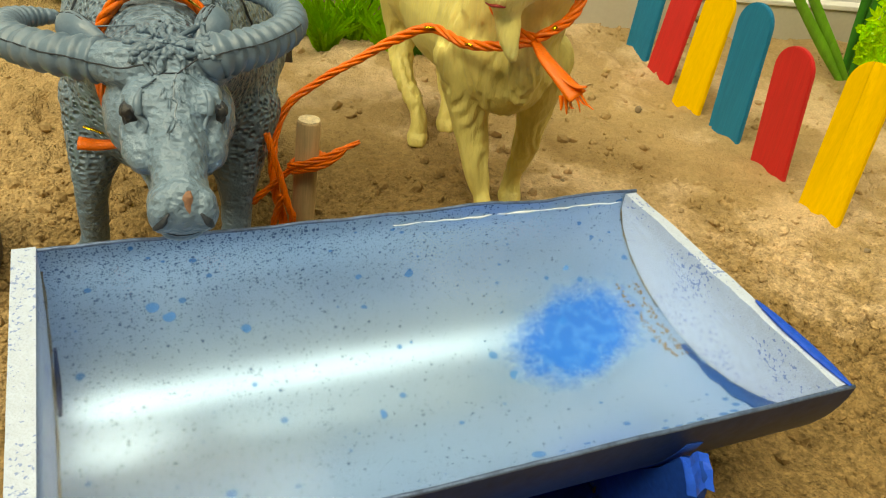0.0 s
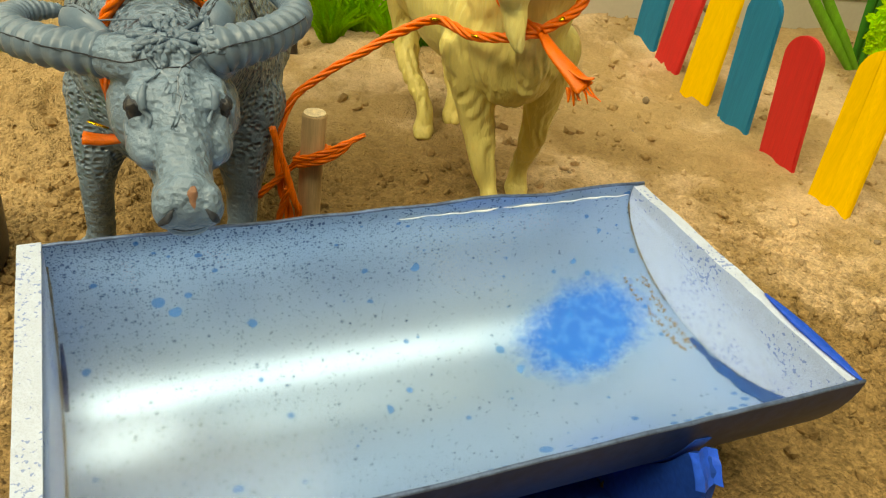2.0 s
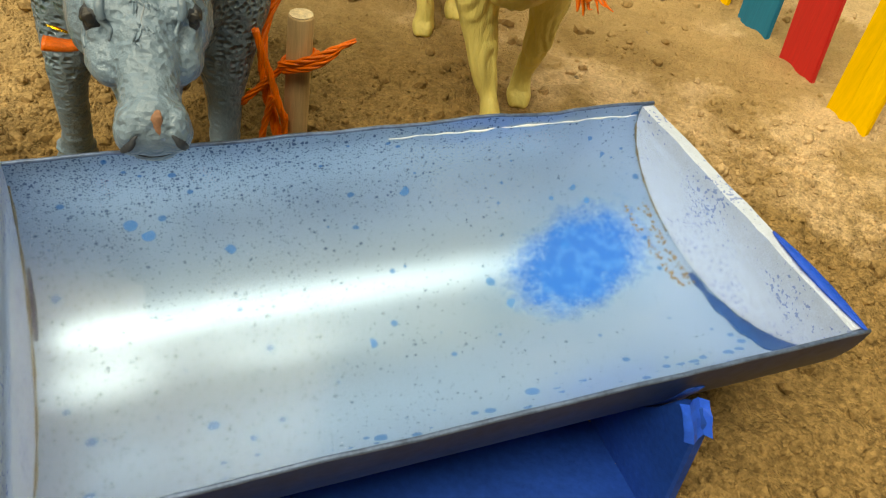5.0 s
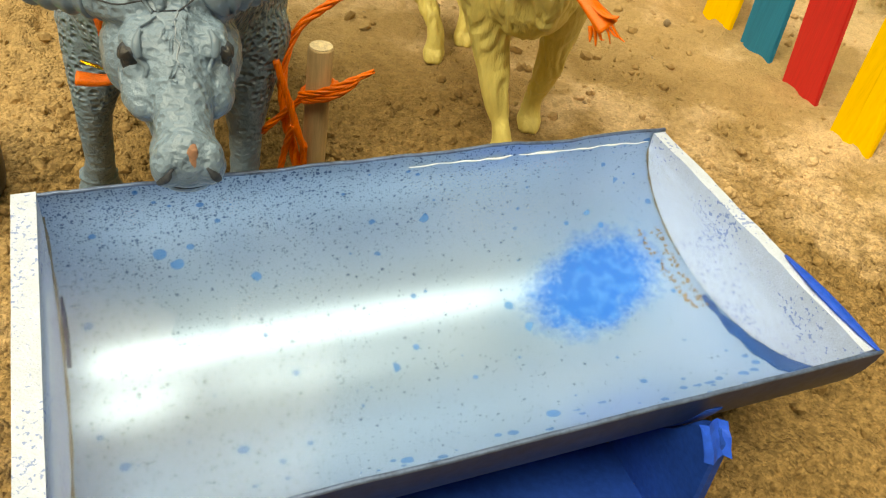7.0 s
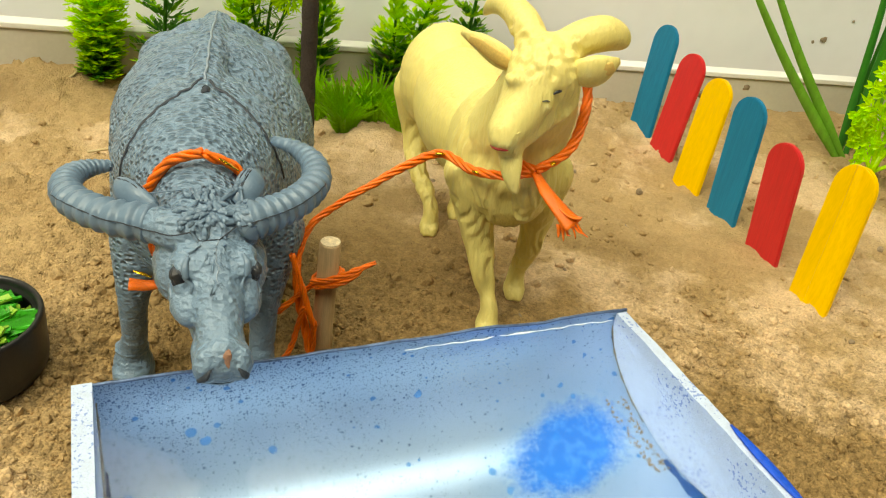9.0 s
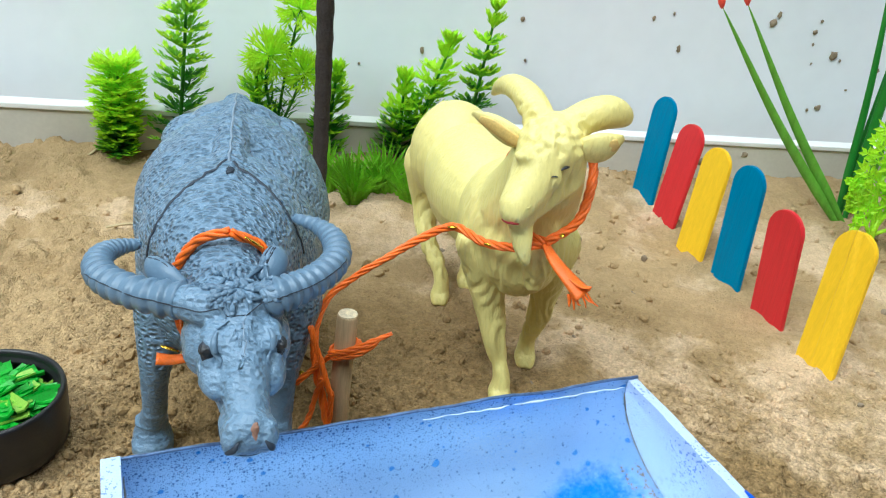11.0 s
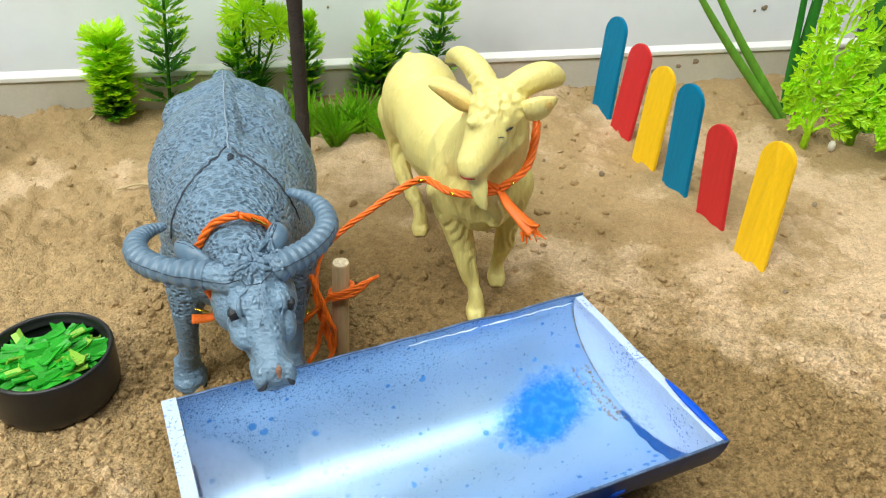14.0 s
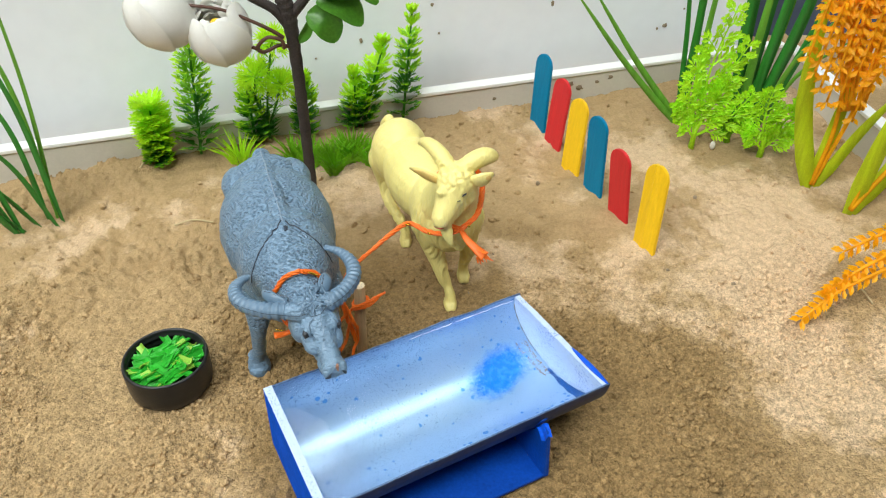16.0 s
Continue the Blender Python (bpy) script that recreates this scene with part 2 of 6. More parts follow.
    dens = math_node(nt, "ADD", math_node(nt, "MULTIPLY", rim, 1.0), math_node(nt, "MULTIPLY", math_node(nt, "ADD", left.outputs[0], 0.25), math_node(nt, "MULTIPLY", rag, 0.30)))
    drops = math_node(nt, "MAXIMUM", spots(2700, dens, 0.42, 12), spots(1450, math_node(nt, "MULTIPLY", dens, 0.45), 0.40, 14))
    near = nt.nodes.new("ShaderNodeMapRange")
    near.inputs["From Min"].default_value, near.inputs["From Max"].default_value = 0.060, 0.078
    nt.links.new(girth, near.inputs["Value"])
    big = math_node(nt, "MAXIMUM", spots(110, 0.16, 0.115, 40), spots(420, math_node(nt, "ADD", math_node(nt, "MULTIPLY", near.outputs[0], 0.7), 0.05), 0.40, 16))
    tone = tex(nt, "noise", 45, co, Detail=4).outputs["Fac"]
    base = mix_color(nt, tone, (0.262, 0.405, 0.605), (0.36, 0.50, 0.70))
    c1 = mix_color(nt, math_node(nt, "MULTIPLY", drops, 0.85), base, (0.03, 0.08, 0.22))
    c2 = mix_color(nt, math_node(nt, "MULTIPLY", big, 0.8), c1, (0.010, 0.16, 0.50))
    haze = math_node(nt, "MULTIPLY", math_node(nt, "SUBTRACT", 2.6, edge), 0.45, True)
    c2 = mix_color(nt, math_node(nt, "MULTIPLY", haze, 0.30), c2, (0.06, 0.28, 0.62))
    c3 = mix_color(nt, math_node(nt, "MULTIPLY", patch, math_node(nt, "SUBTRACT", 0.95, math_node(nt, "MULTIPLY", thin, 0.12))), c2, mix_color(nt, thin, (0.003, 0.13, 0.55), (0.012, 0.18, 0.62)))
    nt.links.new(c3, b.inputs["Base Color"])
    paint = math_node(nt, "MAXIMUM", math_node(nt, "MAXIMUM", drops, big), patch)
    nt.links.new(math_node(nt, "SUBTRACT", 0.55, math_node(nt, "MULTIPLY", paint, 0.55)), b.inputs["Metallic"])
    b.inputs["Roughness"].default_value = 0.29
    nt.links.new(math_node(nt, "SUBTRACT", 0.5, math_node(nt, "MULTIPLY", paint, 0.42)), b.inputs["Specular IOR Level"])
    bp = nt.nodes.new("ShaderNodeBump")
    bp.inputs["Strength"].default_value, bp.inputs["Distance"].default_value = 0.12, 0.0002
    nt.links.new(math_node(nt, "ADD", rag, drops), bp.inputs["Height"])
    nt.links.new(bp.outputs[0], b.inputs["Normal"])
    return m


def wall_material():
    """White board with brown splashes."""
    m = mat("white_board", (0.87, 0.90, 0.95), 0.55, var=0.03, scale=6, fine=90, bump=0.05)
    return m


M_SAND = sand_material("sand", 1.0)
M_GRIT = sand_material("loose_sand", 0.25)
M_WALL = wall_material()
M_TRAY = mat("tray_plastic", (0.60, 0.57, 0.50), 0.45, var=0.06, scale=30, fine=600, bump=0.05)
M_RIM = mat("tray_rim", (0.86, 0.86, 0.84), 0.4, var=0.03, scale=40, fine=600, bump=0.05)
M_MUD = mat("dried_mud", (0.26, 0.20, 0.13), 0.9, var=0.3)
M_ROOM = mat("room_paint", (0.11, 0.105, 0.10), 0.8, var=0.03, scale=2, fine=60, bump=0.05)
M_SLATE = mat("slate_board", (0.10, 0.13, 0.20), 0.6, var=0.1, scale=8, fine=200, bump=0.05)
M_TABLE = mat("table_wood", (0.35, 0.25, 0.16), 0.5, var=0.2, scale=8, fine=120, stretch=(1, 12, 1))
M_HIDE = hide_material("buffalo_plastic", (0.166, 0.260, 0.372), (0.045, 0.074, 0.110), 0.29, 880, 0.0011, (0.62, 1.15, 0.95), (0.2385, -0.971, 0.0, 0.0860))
M_HORN = mat("buffalo_horn_plastic", (0.132, 0.206, 0.295), 0.34, var=0.14, scale=200, fine=1500, bump=0.2)
# near-black strips that paint the shade of creases, eye sockets and nostrils
M_GROOVE = mat("groove_shade", (0.022, 0.032, 0.050), 0.6)
M_SEAM = mat("mould_seam", (0.24, 0.31, 0.40), 0.38)
M_SCUFF = mat("brown_scuff", (0.28, 0.15, 0.10), 0.7, var=0.3)
M_EYE = mat("painted_black", (0.022, 0.024, 0.028), 0.42, var=0.1)
M_GOAT = mat("goat_plastic", (0.82, 0.715, 0.255), 0.42, var=0.10, scale=60, fine=900, bump=0.6, depth=0.0007, stretch=(1.5, 1.5, 0.35), sss=0.06)
M_MOUTH = mat("red_mouth_paint", (0.30, 0.02, 0.02), 0.5)
M_INEAR = mat("goat_ear_shade", (0.72, 0.50, 0.15), 0.5, var=0.2)
M_ROPE = mat("orange_raffia", (0.88, 0.165, 0.010), 0.4, var=0.25, scale=300, fine=3500, bump=0.5, stretch=(1, 1, 1))
M_GOLD = mat("gold_tinsel", (0.9, 0.6, 0.05), 0.15, metal=1.0, var=0.05)
M_STAKE = mat("bamboo", (0.58, 0.42, 0.23), 0.6, var=0.25, scale=250, fine=2200, stretch=(3, 3, 0.12), bump=0.4)
M_STAKE_END = mat("bamboo_end", (0.78, 0.66, 0.45), 0.8, var=0.35, scale=900, fine=3500, bump=0.7)
M_LINER = liner_material()
M_BLUE = mat("blue_enamel", (0.008, 0.090, 0.66), 0.42, var=0.25, scale=90, fine=900, bump=0.25, spec=0.2)
M_BOARD = mat("matt_blue_paint", (0.008, 0.085, 0.60), 0.85, var=0.25, scale=90, fine=900, bump=0.25, spec=0.04)
M_SHELL = mat("navy_pipe_plastic", (0.012, 0.034, 0.125), 0.42, var=0.45, scale=40, fine=500, bump=0.15, spec=0.3)
M_GLUE = mat("dried_glue", (0.20, 0.18, 0.14), 0.7, var=0.5, scale=500, fine=2500)
M_STAND = mat("blue_sheet", (0.005, 0.055, 0.36), 0.5, var=0.3, scale=80, fine=900, bump=0.3, spec=0.2)
M_SMEAR = mat("thick_blue_paint", (0.004, 0.062, 0.25), 0.4, var=0.3, scale=400, fine=1500)
M_FOAM = mat("white_foam_edge", (0.50, 0.61, 0.82), 0.6, var=0.10, scale=500, fine=2500, bump=0.6)


def misted(m):
    """Blue paint mist over a white board."""
    nt = m.node_tree
    b = nt.nodes["Principled BSDF"]
    old = b.inputs["Base Color"].links[0].from_socket
    co = nt.nodes.new("ShaderNodeTexCoord").outputs["Object"]
    blot = tex(nt, "noise", 90, co, Detail=3).outputs["Fac"]
    dots = tex(nt, "noise", 1300, co, Detail=2, Roughness=0.6).outputs["Fac"]
    cut = math_node(nt, "SUBTRACT", 0.81, math_node(nt, "MULTIPLY", blot, 0.42))
    mask = math_node(nt, "MULTIPLY", math_node(nt, "SUBTRACT", dots, cut), 14, True)
    nt.links.new(mix_color(nt, math_node(nt, "MULTIPLY", mask, 0.62), old, (0.03, 0.13, 0.55)), b.inputs["Base Color"])


misted(M_FOAM)
M_EDGE = mat("cut_pipe_edge", (0.10, 0.16, 0.30), 0.35, metal=0.3, var=0.5, scale=300, fine=1500)
M_CAPB = mat("black_cap_plastic", (0.012, 0.012, 0.013), 0.38, var=0.3, scale=200, fine=1800, bump=0.25)
M_CUT = mat("cut_grass_blade", (0.035, 0.36, 0.020), 0.38, var=0.45, scale=160, fine=2500, stretch=(1, 1, 1))
M_CUT2 = mat("cut_grass_pale", (0.26, 0.48, 0.05), 0.4, var=0.3, scale=160, fine=2500)
M_P_DARK = mat("plant_dark_green", (0.06, 0.25, 0.015), 0.45, var=0.4, scale=120, fine=900)
M_P_MID = mat("plant_mid_green", (0.26, 0.58, 0.014), 0.45, var=0.35, scale=120, fine=900)
M_P_LIGHT = mat("plant_light_green", (0.62, 0.92, 0.02), 0.45, var=0.25, scale=120, fine=900)
M_FERN = mat("fern_green", (0.54, 0.90, 0.018), 0.4, var=0.3, scale=90, fine=900)
M_BLADE = mat("blade_green", (0.045, 0.27, 0.035), 0.3, var=0.3, scale=60, fine=1200, stretch=(6, 6, 0.4), coat=0.3)
M_BLADE_L = mat("blade_light_green", (0.19, 0.46, 0.05), 0.35, var=0.3, scale=60, fine=1200, stretch=(6, 6, 0.4))
M_OLIVE = mat("blade_yellow_green", (0.72, 0.84, 0.025), 0.4, var=0.25, scale=50, fine=1200, stretch=(6, 6, 0.4))
M_ORANGE = mat("orange_spike", (1.0, 0.56, 0.006), 0.45, var=0.2, scale=150, fine=1500)
M_BUD = mat("red_bud", (0.80, 0.08, 0.05), 0.5, var=0.2, scale=300, fine=1500)
M_BARK = mat("dark_bark", (0.035, 0.026, 0.023), 0.7, var=0.4, scale=220, fine=1200, bump=0.9, depth=0.0008)
M_LEAF = mat("dark_leaf", (0.085, 0.25, 0.02), 0.35, var=0.35, scale=70, fine=700)
M_PETAL = mat("white_petal", (0.98, 0.975, 0.94), 0.55, var=0.03, scale=60, fine=500)
M_YOLK = mat("yellow_stamen", (0.85, 0.58, 0.02), 0.6, var=0.15)
M_PEB = mat("pale_pebble", (0.72, 0.68, 0.6), 0.7, var=0.1)
M_STICK = {
    "blue": mat("blue_stained_wood", (0.002, 0.185, 0.36), 0.5, spec=0.3, var=0.16, scale=300, fine=1500, stretch=(2, 2, 0.1), bump=0.3),
    "red": mat("red_stained_wood", (0.62, 0.020, 0.028), 0.5, var=0.12, scale=300, fine=1500, stretch=(2, 2, 0.1), bump=0.3),
    "yellow": mat("yellow_stained_wood", (0.86, 0.53, 0.006), 0.5, var=0.10, scale=300, fine=1500, stretch=(2, 2, 0.1), bump=0.3),
}


def leafy(m, share):
    """Thin plastic or petal that lets some light through."""
    nt = m.node_tree
    b = nt.nodes["Principled BSDF"]
    tr = nt.nodes.new("ShaderNodeBsdfTranslucent")
    nt.links.new(b.inputs["Base Color"].links[0].from_socket, tr.inputs["Color"])
    mx = nt.nodes.new("ShaderNodeMixShader")
    mx.inputs[0].default_value = share
    nt.links.new(b.outputs[0], mx.inputs[1])
    nt.links.new(tr.outputs[0], mx.inputs[2])
    nt.links.new(mx.outputs[0], nt.nodes["Material Output"].inputs["Surface"])


for leaf_mat, share in ((M_P_DARK, 0.3), (M_P_MID, 0.4), (M_P_LIGHT, 0.45), (M_FERN, 0.4), (M_BLADE, 0.25), (M_BLADE_L, 0.3), (M_OLIVE, 0.5), (M_ORANGE, 0.5), (M_PETAL, 0.35), (M_LEAF, 0.2)):
    leafy(leaf_mat, share)


def lit(name, color, strength):
    m = bpy.data.materials.new(name)
    m.use_nodes = True
    b = m.node_tree.nodes["Principled BSDF"]
    b.inputs["Base Color"].default_value = (*color, 1)
    b.inputs["Emission Color"].default_value = (*color, 1)
    b.inputs["Emission Strength"].default_value = strength
    return m


M_PANEL = lit("lamp_diffuser", (1.0, 0.97, 0.92), 2.0)

M_WATER = bpy.data.materials.new("water")
M_WATER.use_nodes = True
_b = M_WATER.node_tree.nodes["Principled BSDF"]
_b.inputs["Base Color"].default_value = (0.97, 0.99, 1.0, 1)
_b.inputs["Transmission Weight"].default_value = 1.0
_b.inputs["Roughness"].default_value = 0.12
_b.inputs["IOR"].default_value = 1.33

# ---------------------------------------------------------------- mesh helpers


def finish(name, bm, mats, smooth=True):
    me = bpy.data.meshes.new(name)
    bm.normal_update()
    bm.to_mesh(me)
    bm.free()
    for m in mats if isinstance(mats, (list, tuple)) else [mats]:
        me.materials.append(m)
    if smooth:
        me.polygons.foreach_set("use_smooth", [True] * len(me.polygons))
    return me


def thing(name, bm, mats, label="", category="", group="", kind="", smooth=True):
    return tagged(new(name, finish(name, bm, mats, smooth)), label, category, group, kind)


def base_of(name, at, label="", category="", group="", kind=""):
    ob = new(name)
    ob.empty_display_size = 0.01
    ob.location = at
    return tagged(ob, label, category, group, kind)


def part(name, bm, mats, parent, label="", smooth=True):
    """A mesh in world places, hung under its thing."""
    ob = new(name, finish(name, bm, mats, smooth))
    ob.parent = parent
    if parent.parent is None:
        ob.matrix_parent_inverse = Matrix.Translation(parent.location).inverted()
    return tagged(ob, label)


def spline(pts, n):
    """Catmull-Rom through rows of numbers, n samples a span."""
    p = [np.array(q, float) for q in pts]
    p = [2 * p[0] - p[1]] + p + [2 * p[-1] - p[-2]]
    out = []
    for i in range(1, len(p) - 2):
        for k in range(n):
            t = k / n
            a, b, c, d = p[i - 1 : i + 3]
            out.append(0.5 * (2 * b + (c - a) * t + (2 * a - 5 * b + 4 * c - d) * t * t + (3 * b - a - 3 * c + d) * t**3))
    return out + [p[-2]]


def sweep(bm, rows, sides=10, flat=1.0, cap=True, up=(0, 0, 1), mat_index=0):
    """A tube along rows of x, y, z, radius; flat squeezes it along the second axis."""
    rows = [np.array(r, float) for r in rows]
    rings, nrm = [], Vector(up)
    for i, r in enumerate(rows):
        tan = Vector(rows[min(i + 1, len(rows) - 1)][:3] - rows[max(i - 1, 0)][:3])
        if tan.length < 1e-9:
            tan = Vector((0, 0, 1))
        tan.normalize()
        nrm = nrm - tan * nrm.dot(tan)
        if nrm.length < 1e-6:
            nrm = tan.orthogonal()
        nrm.normalize()
        side = tan.cross(nrm)
        c, rad = Vector(r[:3]), float(r[3])
        rings.append([bm.verts.new(c + rad * (math.cos(a) * side + flat * math.sin(a) * nrm)) for a in (2 * math.pi * k / sides for k in range(sides))])
    for a, b in zip(rings, rings[1:]):
        for k in range(sides):
            f = bm.faces.new((a[k], a[(k + 1) % sides], b[(k + 1) % sides], b[k]))
            f.material_index = mat_index
    if cap:
        for ring in (rings[0][::-1], rings[-1]):
            f = bm.faces.new(ring)
            f.material_index = mat_index
    return rings


def box(bm, m, sx, sy, sz, mat_index=0, bevel=0.0):
    res = bmesh.ops.create_cube(bm, size=1, matrix=m @ Matrix.Diagonal((sx, sy, sz, 1)))
    if bevel:
        edges = list({e for v in res["verts"] for e in v.link_edges})
        bmesh.ops.bevel(bm, geom=edges, offset=bevel, segments=2, affect="EDGES", profile=0.5)
    return res


def frame_of(x_axis, z_axis, at):
    """A placing whose x and z run as given."""
    x = Vector(x_axis).normalized()
    z = Vector(z_axis)
    y = z.cross(x).normalized()
    z = x.cross(y).normalized()
    return Matrix(((x.x, y.x, z.x, at[0]), (x.y, y.y, z.y, at[1]), (x.z, y.z, z.z, at[2]), (0, 0, 0, 1)))


def template(make):
    t = bmesh.new()
    make(t)
    out = [v.co.copy() for v in t.verts], [[v.index for v in f.verts] for f in t.faces]
    t.free()
    return out


BALL = template(lambda t: bmesh.ops.create_uvsphere(t, u_segments=18, v_segments=12, radius=1))
BEAD = template(lambda t: bmesh.ops.create_icosphere(t, subdivisions=1, radius=1))


def stamp(bm, shape, m):
    vs = [bm.verts.new(m @ c) for c in shape[0]]
    for f in shape[1]:
        bm.faces.new([vs[k] for k in f])


def ell(bm, c, r, rot=None):
    m = Matrix.Translation(c[:3]) @ (rot.to_4x4() if rot is not None else Matrix()) @ Matrix.Diagonal((*r, 1))
    stamp(bm, BALL, m)


def chain(bm, rows, n=5, rot=None, squash=(1, 1, 1)):
    for r in spline(rows, n):
        ell(bm, r[:3], [r[3] * s for s in squash], rot)


def melt(bm, voxel, rounds):
    """Joins overlapping solids into one skin."""
    me = bpy.data.meshes.new("skin")
    bm.to_mesh(me)
    bm.free()
    ob = new("skin", me)
    mod = ob.modifiers.new("remesh", "REMESH")
    mod.mode, mod.voxel_size = "VOXEL", voxel
    sm = ob.modifiers.new("smooth", "SMOOTH")
    sm.factor, sm.iterations = 0.5, rounds
    skin = bpy.data.meshes.new_from_object(ob.evaluated_get(bpy.context.evaluated_depsgraph_get()))
    bpy.data.objects.remove(ob)
    out = bmesh.new()
    out.from_mesh(skin)
    bpy.data.meshes.remove(skin)
    bpy.data.meshes.remove(me)
    return out


def tool(bm, where, depth, amount):
    """Grooves cut into a moulded figure: pattern place and depth as functions of the point."""
    bm.normal_update()
    moves = []
    for v in bm.verts:
        k = amount(v.co)
        if k > 0.01:
            n = noise.noise(where(v.co))
            moves.append((v, v.normal * (depth * k * max(-1.0, min(0.6, 2.2 * n)))))
    for v, d in moves:
        v.co += d
    for f in bm.faces:
        f.smooth = True


def step01(x, a, b):
    t = min(1.0, max(0.0, (x - a) / (b - a)))
    return t * t * (3 - 2 * t)


rnd = random.Random(7)

# ---------------------------------------------------------------- sand and tray
SAND_AT = [(-0.178, -0.092, -0.0115), (-0.13, -0.103, -0.0125), (-0.205, -0.004, -0.006), (0.037, -0.051, -0.005), (0.105, -0.019, -0.006),
           (0.063, -0.089, -0.007), (0.033, -0.135, -0.005), (-0.04, -0.029, 0.0), (-0.123, -0.078, -0.0115), (-0.031, -0.056, -0.001),
           (0.08, 0.012, -0.002), (0.045, 0.114, -0.002), (-0.2, 0.064, -0.002), (-0.1, 0.05, 0.0015), (-0.09, 0.075, 0.003), (0.13, 0.08, 0.001),
           (0.19, 0.04, -0.002), (-0.05, -0.16, -0.006), (-0.075, -0.08, -0.004), (-0.2, -0.25, -0.012), (0.1, -0.25, -0.008), (-0.3, 0.0, -0.006)]
SAND_XY = np.array([(a, b) for a, b, c in SAND_AT])
SAND_Z = np.array([c for a, b, c in SAND_AT])
WALL_A, WALL_B = Vector((-0.2785, 0.0754, 0)), Vector((0.2346, 0.1819, 0))
WALL_D = (WALL_B - WALL_A).normalized()
WALL_N = Vector((-WALL_D.y, WALL_D.x, 0))
CORNER = WALL_B
SIDE_B = Vector((0.262, -0.32, 0))


def sand_z(x, y):
    d = (SAND_XY[:, 0] - x) ** 2 + (SAND_XY[:, 1] - y) ** 2 + 0.0006
    w = 1 / d**1.5
    z = float((w * SAND_Z).sum() / w.sum())
    p = Vector((x, y, 0))
    back = (p - WALL_A).dot(WALL_N)
    z += 0.006 * math.exp(-((min(back, 0) / 0.025) ** 2))
    d = math.hypot(x + 0.012, y + 0.166)
    z += 0.0024 * math.exp(-(((d - 0.033) / 0.0016) ** 2)) + 0.0016 * math.exp(-(((d - 0.025) / 0.0014) ** 2)) - 0.0020 * math.exp(-((d / 0.022) ** 4))
    z += 0.0042 * noise.fractal(p * 22, 1.0, 2.0, 3) * 0.6
    return z


def sand_fine(x, y):
    """Lumps, tracks and broken clods; smoother in the trodden middle."""
    p = Vector((x, y, 0.3))
    rough = 0.45 + 1.1 * noise.noise(p * 11 + Vector((3, 1, 0)))
    rough = min(max(rough, 0.06), 1.1) * (0.6 + 0.75 * max(step01(-y, 0.0, 0.07), step01(-x, 0.12, 0.17)))
    wave = noise.fractal(p * 42 + Vector((1, 9, 0)), 0.9, 2.0, 3)
    lump = noise.fractal(p * 110, 0.8, 2.1, 4)
    clod = noise.fractal(p * 130 + Vector((7, 2, 0)), 0.6, 2.2, 3)
    clod = step01(clod, 0.02, 0.20) * (0.7 + 0.3 * noise.noise(p * 300))
    grit = noise.noise(p * 560)
    track = noise.noise(Vector((x * 30 + 60 * y * 0.3, y * 160 - 40 * x, 2.0)))
    ledge = step01(noise.fractal(p * 24 + Vector((5, 3, 0)), 0.7, 2.1, 4) + 0.25 * noise.noise(p * 170), 0.02, 0.09)
    return 0.0014 * ledge * (0.3 + rough) + 0.0012 * wave + 0.0017 * lump * (0.35 + rough) + 0.0028 * clod * rough * rough + 0.0003 * grit * (0.5 + rough) + 0.0011 * track * (1 - 0.5 * rough)


def under_trough(x, y):
    """Inside the hollow that the trough's stand is set into."""
    a, b = U.xy.normalized(), V.xy.normalized()
    d = Vector((x, y)) - TB.xy
    return 0.004 < d.dot(a) < 0.089 and 0.012 < d.dot(b) < 0.0655


def build_sand():
    xs = np.r_[np.arange(-0.55, -0.30, 0.01), np.arange(-0.30, 0.28, 0.0010), np.arange(0.28, 0.36, 0.01)]
    ys = np.r_[np.arange(-0.62, -0.24, 0.01), np.arange(-0.24, 0.2, 0.0010), 0.21, 0.24]
    verts = []
    for y in ys:
        for x in xs:
            z = sand_z(x, y) + sand_fine(x, y)
            if under_trough(x, y):
                z = min(z, -0.0075)
            verts.append((x, y, z))
    nx, ny = len(xs), len(ys)
    faces = [(j * nx + i, j * nx + i + 1, (j + 1) * nx + i + 1, (j + 1) * nx + i) for j in range(ny - 1) for i in range(nx - 1)]
    me = bpy.data.meshes.new("ground")
    me.from_pydata(verts, [], faces)
    me.polygons.foreach_set("use_smooth", [True] * len(me.polygons))
    me.materials.append(M_SAND)
    return tagged(new("ground", me), "rough light-brown sand with damp and dry patches", "sand", kind="structure")


build_sand()


